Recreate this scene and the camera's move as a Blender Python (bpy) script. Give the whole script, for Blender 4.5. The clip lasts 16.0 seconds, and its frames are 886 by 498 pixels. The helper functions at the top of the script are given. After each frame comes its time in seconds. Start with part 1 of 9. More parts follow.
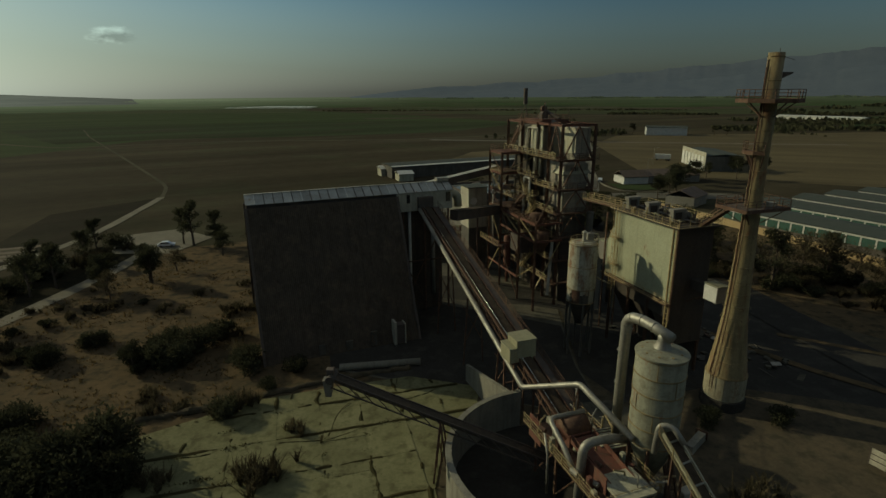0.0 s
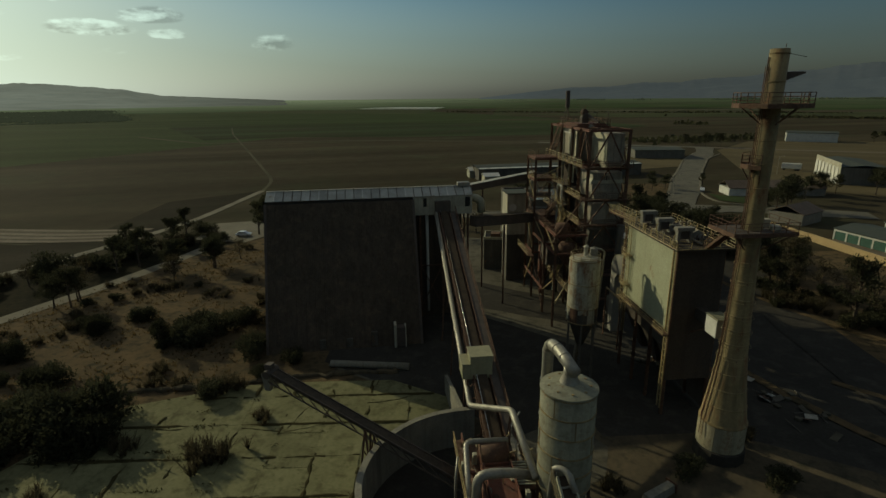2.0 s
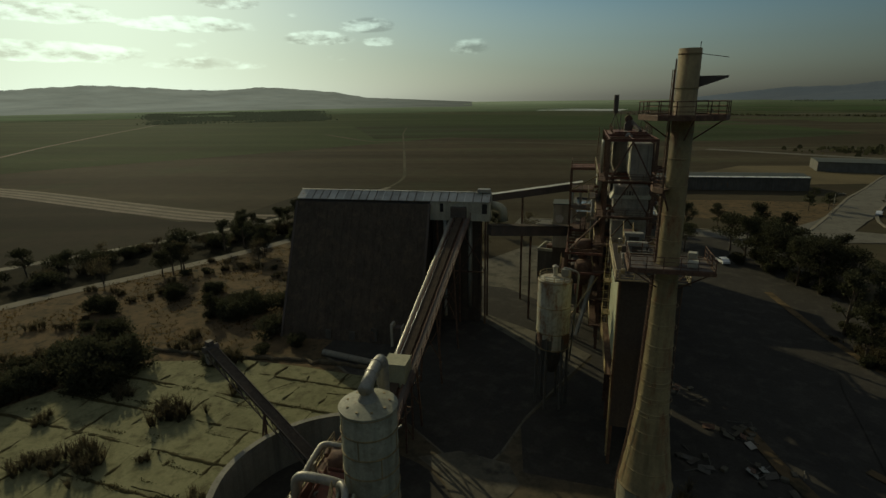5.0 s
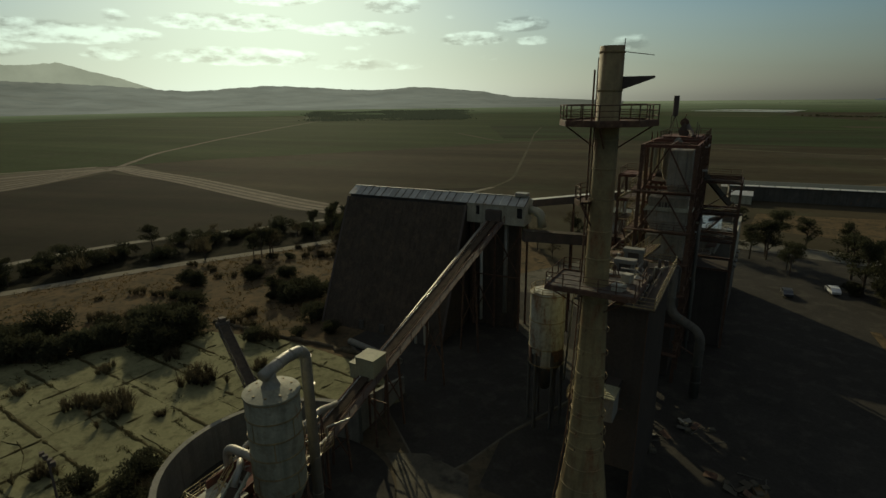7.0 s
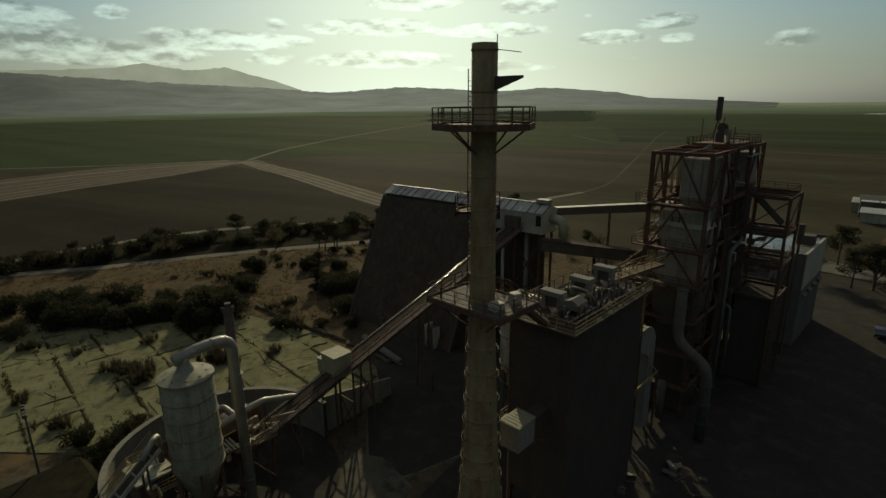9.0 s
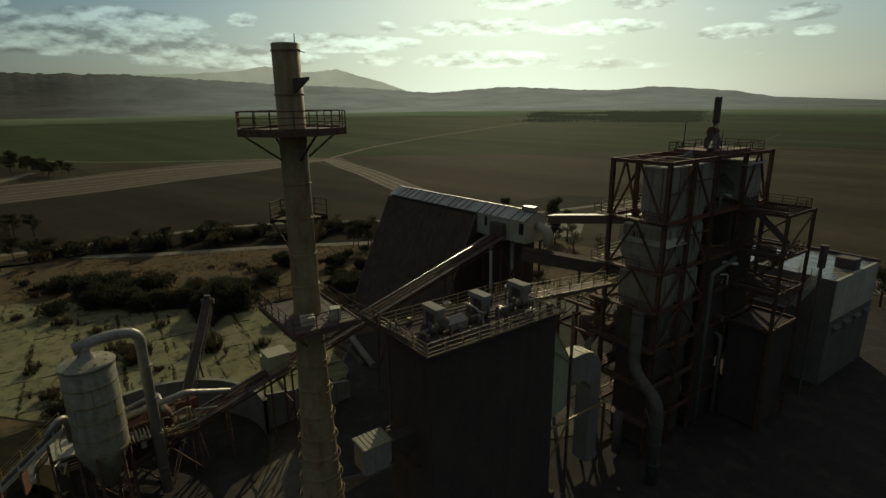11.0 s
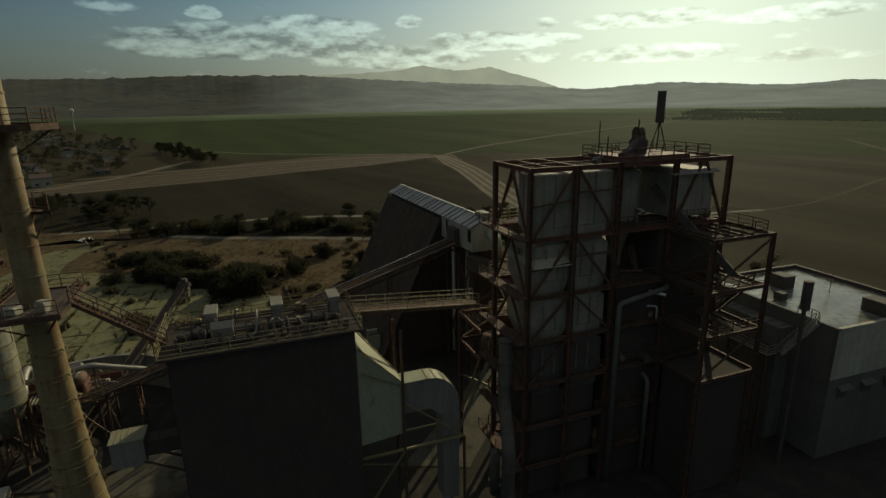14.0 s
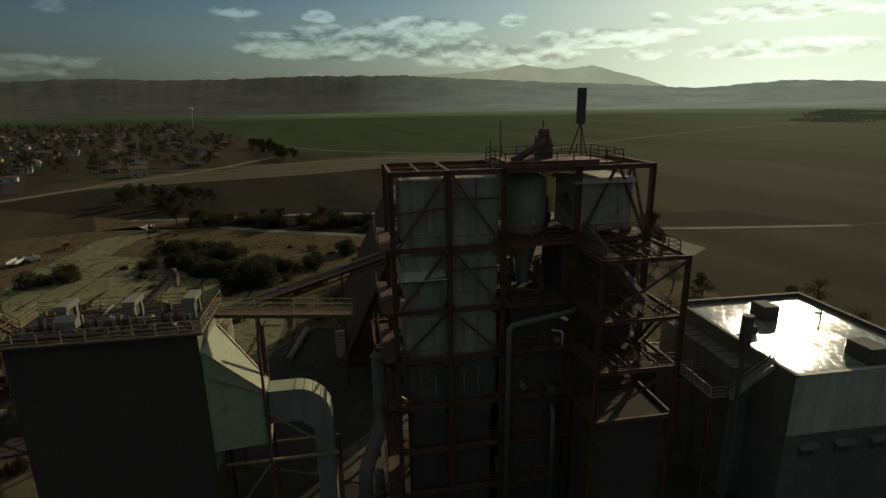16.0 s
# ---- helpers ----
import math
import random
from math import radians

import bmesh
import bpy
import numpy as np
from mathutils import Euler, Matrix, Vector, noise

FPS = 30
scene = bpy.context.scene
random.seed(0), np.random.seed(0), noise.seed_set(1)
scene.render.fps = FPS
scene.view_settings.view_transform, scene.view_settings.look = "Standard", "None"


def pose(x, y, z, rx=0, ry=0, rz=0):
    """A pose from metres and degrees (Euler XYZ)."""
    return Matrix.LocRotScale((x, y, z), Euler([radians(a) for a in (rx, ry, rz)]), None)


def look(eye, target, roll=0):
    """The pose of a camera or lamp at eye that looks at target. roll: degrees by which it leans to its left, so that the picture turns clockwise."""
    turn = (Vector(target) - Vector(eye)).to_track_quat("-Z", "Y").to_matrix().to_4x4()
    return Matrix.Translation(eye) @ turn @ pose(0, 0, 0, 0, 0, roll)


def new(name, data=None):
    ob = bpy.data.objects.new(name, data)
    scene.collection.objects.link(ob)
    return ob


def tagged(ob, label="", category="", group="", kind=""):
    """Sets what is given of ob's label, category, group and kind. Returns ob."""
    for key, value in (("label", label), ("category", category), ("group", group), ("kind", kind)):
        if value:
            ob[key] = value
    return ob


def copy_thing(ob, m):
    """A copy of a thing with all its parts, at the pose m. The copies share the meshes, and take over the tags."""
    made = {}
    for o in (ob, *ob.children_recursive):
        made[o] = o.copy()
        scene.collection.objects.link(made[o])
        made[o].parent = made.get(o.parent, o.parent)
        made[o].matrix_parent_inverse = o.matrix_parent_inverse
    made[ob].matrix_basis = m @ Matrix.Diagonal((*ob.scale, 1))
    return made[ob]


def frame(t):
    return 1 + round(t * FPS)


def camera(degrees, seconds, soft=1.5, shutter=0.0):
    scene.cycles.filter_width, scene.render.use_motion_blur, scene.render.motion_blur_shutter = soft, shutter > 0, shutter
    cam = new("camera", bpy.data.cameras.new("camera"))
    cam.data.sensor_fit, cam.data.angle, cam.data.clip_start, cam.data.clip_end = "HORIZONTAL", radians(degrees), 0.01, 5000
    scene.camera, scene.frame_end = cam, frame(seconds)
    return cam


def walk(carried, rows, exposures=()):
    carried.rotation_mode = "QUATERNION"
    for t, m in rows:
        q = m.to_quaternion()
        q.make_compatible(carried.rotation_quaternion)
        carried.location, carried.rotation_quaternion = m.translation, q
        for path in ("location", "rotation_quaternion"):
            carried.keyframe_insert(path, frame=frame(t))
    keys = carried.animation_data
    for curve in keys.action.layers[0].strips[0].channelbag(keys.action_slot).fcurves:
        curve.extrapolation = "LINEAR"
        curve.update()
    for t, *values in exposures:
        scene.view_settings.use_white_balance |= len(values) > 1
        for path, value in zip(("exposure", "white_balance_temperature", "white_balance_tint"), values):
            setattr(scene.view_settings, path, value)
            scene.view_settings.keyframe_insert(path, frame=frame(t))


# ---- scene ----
cam = camera(79.4, 16.0)
METRES, EYE, TILT, LEAN, TURN = 150.0, 39.6, 0.0, 0.0, 0.0
ROWS = [
    (0.0, 0.0, 0.0, 0.0, -0.12, -16.38, 0.4),
    (0.5, 0.0305, 0.0045, 0.0006, 2.18, -16.36, 0.43),
    (1.0, 0.0614, 0.0101, 0.0009, 5.4, -16.3, 0.48),
    (1.5, 0.092, 0.0169, 0.001, 9.33, -16.23, 0.5),
    (2.0, 0.1233, 0.0251, 0.001, 13.41, -16.15, 0.54),
    (2.5, 0.1541, 0.0351, 0.0012, 16.7, -16.08, 0.62),
    (3.0, 0.1842, 0.0464, 0.0017, 19.37, -16.01, 0.68),
    (5.5, 0.319, 0.1195, 0.0039, 36.69, -15.78, 0.71),
    (6.0, 0.3431, 0.1389, 0.0042, 40.6, -15.75, 0.69),
    (6.5, 0.3648, 0.16, 0.004, 44.18, -15.72, 0.7),
    (7.0, 0.3844, 0.1822, 0.0038, 48.1, -15.71, 0.67),
    (7.5, 0.402, 0.2066, 0.0034, 51.03, -15.65, 0.66),
    (8.0, 0.4169, 0.2319, 0.003, 53.62, -15.58, 0.62),
    (8.5, 0.431, 0.2576, 0.0028, 56.57, -15.52, 0.62),
    (9.0, 0.4435, 0.2837, 0.0029, 61.52, -15.48, 0.58),
    (11.5, 0.4814, 0.4343, 0.0029, 73.82, -15.41, 0.77),
    (12.0, 0.4846, 0.4663, 0.0025, 75.82, -15.46, 0.84),
    (12.5, 0.4868, 0.4981, 0.0021, 78.35, -15.49, 0.9),
    (13.0, 0.4877, 0.5308, 0.0016, 81.89, -15.54, 0.98),
    (13.5, 0.4867, 0.5628, 0.0006, 85.55, -15.53, 0.95),
    (14.0, 0.4836, 0.5952, -0.0002, 88.04, -15.45, 0.95),
    (14.5, 0.4788, 0.6271, -0.0007, 90.72, -15.42, 0.9),
    (15.0, 0.4718, 0.659, -0.0018, 93.75, -15.38, 0.83),
    (15.5, 0.4635, 0.6908, -0.0022, 96.05, -15.34, 0.86),
    (16.0, 0.4533, 0.7221, -0.0029, 98.39, -15.35, 0.86),
]
walk(cam, [(t, pose(0, 0, EYE, TILT, LEAN, TURN) @ pose(METRES * x, METRES * y, METRES * z, 90 + pitch, roll, yaw)) for t, x, y, z, yaw, pitch, roll in ROWS], exposures=((0.0, -0.13, 6550, -6), (3.0, -0.12, 6700, -5.5), (7.0, -0.06, 6850, -2), (16.0, -0.04, 6900, 0)))

# ---- light ----
SUN_AZ, SUN_EL = 64.6, 22.0          # degrees left of +y, degrees above the horizon
sun_dir = Vector((-math.sin(radians(SUN_AZ)) * math.cos(radians(SUN_EL)), math.cos(radians(SUN_AZ)) * math.cos(radians(SUN_EL)), math.sin(radians(SUN_EL))))
sun_data = bpy.data.lights.new("sun", "SUN")
sun_data.energy, sun_data.angle, sun_data.color = 2.5, radians(0.55), (1.0, 0.86, 0.62)
sun_ob = new("sun", sun_data)
sun_ob.matrix_world = look(sun_dir * 100, (0, 0, 0))

world = bpy.data.worlds.new("sky")
scene.world = world
world.use_nodes = True
wn, wl = world.node_tree.nodes, world.node_tree.links
wn.clear()


def wnode(kind, **kw):
    n = wn.new(kind)
    for k, v in kw.items():
        n.inputs[k].default_value = v
    return n


def wmath(op, a, b=None, clamp=False):
    n = wn.new("ShaderNodeMath")
    n.operation, n.use_clamp = op, clamp
    for i, v in enumerate((a, b)):
        if v is None:
            continue
        if isinstance(v, (int, float)):
            n.inputs[i].default_value = v
        else:
            wl.new(v, n.inputs[i])
    return n.outputs[0]


sky = wn.new("ShaderNodeTexSky")
sky.sky_type, sky.sun_disc = "NISHITA", False
sky.sun_elevation, sky.sun_rotation = radians(SUN_EL), radians(-SUN_AZ)
sky.altitude, sky.air_density, sky.dust_density, sky.ozone_density = 100, 1.0, 1.0, 2.0
coord = wn.new("ShaderNodeTexCoord")
sep = wn.new("ShaderNodeSeparateXYZ")
wl.new(coord.outputs["Generated"], sep.inputs[0])
# the cloud banks: azimuth left of +y, elevation, half width and half height in degrees, how dense
BANKS = ((106.5, 5.9, 12.5, 1.5, 1.0), (101.0, 7.4, 6.5, 0.9, 0.9), (110.4, 8.3, 1.6, 0.6, 0.8), (93.5, 4.5, 8.5, 1.1, 0.9), (82.0, 5.9, 7.6, 0.9, 1.0), (78.0, 4.2, 2.6, 0.6, 0.6), (91.3, 7.8, 1.5, 0.7, 0.8), (77.6, 7.3, 1.5, 0.7, 0.7), (68.3, 7.2, 8.0, 0.8, 1.0), (57.0, 6.8, 6.0, 0.7, 0.9), (67.5, 4.2, 8.0, 0.8, 0.85), (57.0, 3.4, 7.0, 0.6, 0.5), (45.0, 5.8, 3.4, 0.6, 0.9), (40.0, 7.0, 2.9, 0.7, 0.9), (39.0, 5.6, 1.7, 0.5, 0.8), (53.3, 8.9, 2.9, 0.7, 0.9), (30.3, 4.9, 2.6, 0.8, 0.6), (64.0, 9.4, 5.0, 0.7, 0.7), (132.4, 8.2, 1.8, 0.6, 0.5), (133.5, 3.7, 4.5, 1.1, 0.45), (118.0, 8.6, 3.0, 0.6, 0.4))

# heaps of cloud where the banks stand
PILE = None
for az, el, hw, hh, dense_ in BANKS:
    across = wn.new("ShaderNodeVectorMath")
    across.operation = "DOT_PRODUCT"
    across.inputs[1].default_value = (-math.cos(math.radians(az)) / math.sin(math.radians(hw * 1.2)), -math.sin(math.radians(az)) / math.sin(math.radians(hw * 1.2)), 0.0)
    wl.new(coord.outputs["Generated"], across.inputs[0])
    # flat below, rounded above
    up = wmath("MULTIPLY", wmath("SUBTRACT", sep.outputs[2], math.sin(math.radians(el - 0.35 * hh))), 1 / math.sin(math.radians(hh * 1.6)))
    up = wmath("MAXIMUM", up, wmath("MULTIPLY", up, -1.7))
    far = wmath("ADD", wmath("MULTIPLY", across.outputs["Value"], across.outputs["Value"]), wmath("MULTIPLY", up, up))
    heap = wmath("MULTIPLY", wmath("SUBTRACT", 1.0, far, True), dense_)
    PILE = heap if PILE is None else wmath("MAXIMUM", PILE, heap)


def billow(rise):
    """How thick the clouds are, looked up a little higher by rise: long flat banks with rounded puffs on them."""
    high = wmath("ADD", sep.outputs[2], rise)

    def stretched(k):
        c = wn.new("ShaderNodeCombineXYZ")
        wl.new(sep.outputs[0], c.inputs[0])
        wl.new(sep.outputs[1], c.inputs[1])
        wl.new(wmath("MULTIPLY", high, k), c.inputs[2])
        return c.outputs[0]

    banks = wnode("ShaderNodeTexNoise", Scale=5.0, Detail=5.0, Roughness=0.55)
    wl.new(stretched(4.5), banks.inputs["Vector"])
    puffs = wnode("ShaderNodeTexNoise", Scale=12.0, Detail=7.0, Roughness=0.60)
    wl.new(stretched(2.6), puffs.inputs["Vector"])
    noisy = wmath("ADD", wmath("MULTIPLY", puffs.outputs[0], 0.66), wmath("MULTIPLY", banks.outputs[0], 0.40))
    return wmath("ADD", noisy, wmath("MULTIPLY", PILE, 0.52))


mass = billow(0.0)
above = billow(0.010)
cover = wn.new("ShaderNodeMapRange")
cover.interpolation_type = "SMOOTHSTEP"
for i, v in enumerate((0.63, 0.80, 0.0, 1.0)):
    cover.inputs[i + 1].default_value = v
wl.new(mass, cover.inputs[0])
crest = wn.new("ShaderNodeMapRange")
for i, v in enumerate((-0.07, 0.08, 0.0, 1.0)):
    crest.inputs[i + 1].default_value = v
wl.new(wmath("SUBTRACT", mass, above), crest.inputs[0])
# the clouds stand on the side of the sun and thin out toward the horizon
side = wn.new("ShaderNodeVectorMath")
side.operation = "DOT_PRODUCT"
side.inputs[1].default_value = (-0.985, 0.17, 0.0)
wl.new(coord.outputs["Generated"], side.inputs[0])
there = wn.new("ShaderNodeMapRange")
there.interpolation_type = "SMOOTHSTEP"
for i, v in enumerate((0.35, 0.75, 0.0, 1.0)):
    there.inputs[i + 1].default_value = v
wl.new(side.outputs["Value"], there.inputs[0])
low = wn.new("ShaderNodeMapRange")
low.interpolation_type = "SMOOTHSTEP"
for i, v in enumerate((0.022, 0.05, 0.0, 0.9)):
    low.inputs[i + 1].default_value = v
wl.new(sep.outputs[2], low.inputs[0])
amount = wmath("MULTIPLY", wmath("MULTIPLY", cover.outputs[0], there.outputs[0]), wmath("MULTIPLY", low.outputs[0], 1.0))


def shade(gain, plus):
    n = wn.new("ShaderNodeVectorMath")
    n.operation = "MULTIPLY_ADD"
    wl.new(sky.outputs[0], n.inputs[0])
    n.inputs[1].default_value, n.inputs[2].default_value = (gain,) * 3, plus
    return n.outputs[0]


base = wn.new("ShaderNodeMix")
base.data_type = "RGBA"
wl.new(crest.outputs[0], base.inputs[0])
wl.new(shade(0.66, (0.75, 0.76, 0.72)), base.inputs[6])
wl.new(shade(1.6, (2.3, 2.28, 1.95)), base.inputs[7])
mixed = wn.new("ShaderNodeMix")
mixed.data_type = "RGBA"
wl.new(amount, mixed.inputs[0])
wl.new(sky.outputs[0], mixed.inputs[6])
wl.new(base.outputs[2], mixed.inputs[7])
# the glare round the sun is held back by the bright haze; the whole sky a little greyed
dull = wn.new("ShaderNodeMapRange")
for i, v in enumerate((0.0, 0.20, 0.30, 1.12)):
    dull.inputs[i + 1].default_value = v
wl.new(sep.outputs[2], dull.inputs[0])
murk = wn.new("ShaderNodeMapRange")
murk.interpolation_type = "SMOOTHSTEP"
for i, v in enumerate((-0.02, 0.16, 0.70, 1.0)):
    murk.inputs[i + 1].default_value = v
wl.new(sep.outputs[2], murk.inputs[0])
calm = wn.new("ShaderNodeHueSaturation")
wl.new(murk.outputs[0], calm.inputs["Value"])
wl.new(dull.outputs[0], calm.inputs["Saturation"])
wl.new(mixed.outputs[2], calm.inputs["Color"])
knee = wn.new("ShaderNodeVectorMath")
knee.operation = "MULTIPLY_ADD"
knee.inputs[1].default_value, knee.inputs[2].default_value = (1 / 10.0, 1 / 11.2, 1 / 10.6), (1, 1, 1)
wl.new(calm.outputs[0], knee.inputs[0])
held = wn.new("ShaderNodeVectorMath")
held.operation = "DIVIDE"
wl.new(calm.outputs[0], held.inputs[0])
wl.new(knee.outputs[0], held.inputs[1])
deep = wnode("ShaderNodeGamma", Gamma=1.9)
wl.new(held.outputs[0], deep.inputs["Color"])
tone = wn.new("ShaderNodeVectorMath")
tone.operation = "MULTIPLY"
tone.inputs[1].default_value = (0.204, 0.206, 0.216)
wl.new(deep.outputs[0], tone.inputs[0])
# the sky dims smoothly away from the sun
away = wn.new("ShaderNodeVectorMath")
away.operation = "DOT_PRODUCT"
away.inputs[1].default_value = (-math.sin(radians(SUN_AZ)), math.cos(radians(SUN_AZ)), 0.0)
wl.new(coord.outputs["Generated"], away.inputs[0])
fall = wn.new("ShaderNodeMapRange")
fall.interpolation_type = "SMOOTHSTEP"
for i, v in enumerate((0.0, 0.82, 0.74, 1.05)):
    fall.inputs[i + 1].default_value = v
wl.new(away.outputs["Value"], fall.inputs[0])
dimmed = wn.new("ShaderNodeVectorMath")
dimmed.operation = "SCALE"
wl.new(tone.outputs[0], dimmed.inputs[0])
# and is clearer and deeper on the far side of the hills
clear = wn.new("ShaderNodeVectorMath")
clear.operation = "DOT_PRODUCT"
clear.inputs[1].default_value = (-math.sin(radians(150)), math.cos(radians(150)), 0.0)
wl.new(coord.outputs["Generated"], clear.inputs[0])
deeper = wn.new("ShaderNodeMapRange")
deeper.interpolation_type = "SMOOTHSTEP"
for i, v in enumerate((0.40, 0.95, 1.0, 0.74)):
    deeper.inputs[i + 1].default_value = v
wl.new(clear.outputs["Value"], deeper.inputs[0])
wl.new(wmath("MULTIPLY", fall.outputs[0], deeper.outputs[0]), dimmed.inputs["Scale"])
# a bright veil is added overhead, out of view, to fill the shade
zenith = wn.new("ShaderNodeMapRange")
zenith.interpolation_type = "SMOOTHSTEP"
for i, v in enumerate((0.18, 0.60, 0.0, 0.85)):
    zenith.inputs[i + 1].default_value = v
wl.new(sep.outputs[2], zenith.inputs[0])
veiled = wn.new("ShaderNodeMix")
veiled.data_type = "RGBA"
veiled.inputs[7].default_value = (1.76, 1.87, 2.2, 1)
wl.new(zenith.outputs[0], veiled.inputs[0])
wl.new(dimmed.outputs[0], veiled.inputs[6])
back = wnode("ShaderNodeBackground", Strength=0.100)
wl.new(veiled.outputs[2], back.inputs["Color"])
wout = wn.new("ShaderNodeOutputWorld")
wl.new(back.outputs[0], wout.inputs[0])

# ---- materials ----


def material(name, colours, rough=0.8, metal=0.0, scale=1.0, fine=12.0, bump=0.3, streak=0.0, rust=0.0, spread=0.0, emit=0.0, wave=0.0, coat=0.0, sheen=(0.25, 0.13, 0.06), spec=0.3, haze=None, rows=None):
    """Two or three colours mixed by broad and fine noise; streak: dirt that runs down; rust: how much rust breaks through;
    spread: how far single pieces differ; wave: metres between corrugations along x."""
    m = bpy.data.materials.new(name)
    m.use_nodes = True
    nt = m.node_tree
    n, l = nt.nodes, nt.links
    b = n["Principled BSDF"]
    tc = n.new("ShaderNodeTexCoord")
    geo = n.new("ShaderNodeNewGeometry")

    def tex(s, detail=6.0, stretch=(1, 1, 1), rough_=0.6, src=None):
        mp = n.new("ShaderNodeMapping")
        mp.inputs["Scale"].default_value = stretch
        l.new(src or geo.outputs["Position"], mp.inputs[0])
        t = n.new("ShaderNodeTexNoise")
        t.inputs["Scale"].default_value, t.inputs["Detail"].default_value, t.inputs["Roughness"].default_value = s, detail, rough_
        l.new(mp.outputs[0], t.inputs["Vector"])
        return t.outputs[0]

    def ramp(f, lo, hi, a=0.0, b_=1.0):
        r = n.new("ShaderNodeMapRange")
        for i, v in enumerate((lo, hi, a, b_)):
            r.inputs[i + 1].default_value = v
        l.new(f, r.inputs[0])
        return r.outputs[0]

    def mix(f, a, c):
        x = n.new("ShaderNodeMix")
        x.data_type = "RGBA"
        if isinstance(f, (int, float)):
            x.inputs[0].default_value = f
        else:
            l.new(f, x.inputs[0])
        for i, v in ((6, a), (7, c)):
            if isinstance(v, tuple):
                x.inputs[i].default_value = (*v, 1)
            else:
                l.new(v, x.inputs[i])
        return x.outputs[2]

    broad, grain = tex(scale, 5.0), tex(fine, 8.0, rough_=0.7)
    col = mix(ramp(broad, 0.35, 0.65), colours[0], colours[1])
    if len(colours) > 2:
        col = mix(ramp(tex(scale * 2.7, 6.0), 0.5, 0.68), col, colours[2])
    hsv = n.new("ShaderNodeHueSaturation")
    l.new(ramp(grain, 0.2, 0.8, 0.72, 1.25), hsv.inputs["Value"])
    l.new(col, hsv.inputs["Color"])
    col = hsv.outputs[0]
    if rows:
        # long faint bands along the rows: turn in degrees, bands to the metre, how strong
        wide = n.new("ShaderNodeMapping")
        wide.inputs["Rotation"].default_value = (0, 0, radians(rows[0]))
        l.new(geo.outputs["Position"], wide.inputs[0])
        h3 = n.new("ShaderNodeHueSaturation")
        l.new(ramp(tex(rows[1], 5.0, (0.06, 1, 1), 0.55, wide.outputs[0]), 0.3, 0.7, 1 - rows[2], 1 + rows[2]), h3.inputs["Value"])
        l.new(col, h3.inputs["Color"])
        col = h3.outputs[0]
    if streak:
        run = ramp(tex(1.6, 6.0, (1, 1, 0.05)), 0.47, 0.75, 0.0, streak)
        col = mix(run, col, tuple(0.35 * c for c in colours[0]))
    rough_f = None
    if rust:
        f = ramp(tex(0.9, 9.0, (1, 1, 0.35), 0.7), 0.66 - 0.3 * rust, 0.75 - 0.2 * rust)
        col = mix(f, col, mix(ramp(tex(7.0), 0.4, 0.6), sheen, tuple(0.55 * c for c in sheen)))
        rough_f = f
    if spread:
        oi = n.new("ShaderNodeObjectInfo")
        h2 = n.new("ShaderNodeHueSaturation")
        l.new(ramp(oi.outputs["Random"], 0, 1, 1 - spread, 1 + spread), h2.inputs["Value"])
        l.new(col, h2.inputs["Color"])
        col = h2.outputs[0]
    l.new(col, b.inputs["Base Color"])
    b.inputs["Metallic"].default_value = metal
    b.inputs["Specular IOR Level"].default_value = spec
    l.new(ramp(grain, 0.2, 0.8, max(0.02, rough - 0.08), min(1.0, rough + 0.08)), b.inputs["Roughness"])
    b.inputs["Coat Weight"].default_value = coat
    if bump:
        bp = n.new("ShaderNodeBump")
        bp.inputs["Strength"].default_value, bp.inputs["Distance"].default_value = bump, 0.03
        h = grain
        if wave:
            w = n.new("ShaderNodeTexWave")
            w.inputs["Scale"].default_value = 0.314 / wave
            w.wave_profile = "SIN"
            l.new(tc.outputs["Object"], w.inputs["Vector"])
            ad = n.new("ShaderNodeMath")
            ad.operation = "ADD"
            l.new(grain, ad.inputs[0])
            l.new(w.outputs[1], ad.inputs[1])
            h = ad.outputs[0]
        l.new(h, bp.inputs["Height"])
        l.new(bp.outputs[0], b.inputs["Normal"])
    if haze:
        # haze is painted in as emission, strongest toward the sun, mottled by noise
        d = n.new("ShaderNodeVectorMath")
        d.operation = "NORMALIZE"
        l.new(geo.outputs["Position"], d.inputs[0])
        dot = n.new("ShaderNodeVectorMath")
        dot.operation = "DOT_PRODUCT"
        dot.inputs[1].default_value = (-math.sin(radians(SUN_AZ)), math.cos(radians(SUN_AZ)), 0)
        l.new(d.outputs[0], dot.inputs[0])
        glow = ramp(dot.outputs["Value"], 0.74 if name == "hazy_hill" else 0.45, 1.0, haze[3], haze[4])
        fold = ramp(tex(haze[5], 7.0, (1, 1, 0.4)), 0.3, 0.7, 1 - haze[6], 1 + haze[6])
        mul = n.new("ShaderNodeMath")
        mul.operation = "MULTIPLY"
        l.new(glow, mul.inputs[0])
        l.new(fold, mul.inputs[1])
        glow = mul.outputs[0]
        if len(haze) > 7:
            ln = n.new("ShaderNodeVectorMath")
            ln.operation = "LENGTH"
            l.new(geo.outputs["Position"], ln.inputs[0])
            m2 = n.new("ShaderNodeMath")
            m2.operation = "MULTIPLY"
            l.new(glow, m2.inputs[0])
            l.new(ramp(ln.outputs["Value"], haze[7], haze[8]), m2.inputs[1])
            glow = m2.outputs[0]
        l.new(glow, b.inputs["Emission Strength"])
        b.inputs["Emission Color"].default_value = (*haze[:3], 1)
    return m


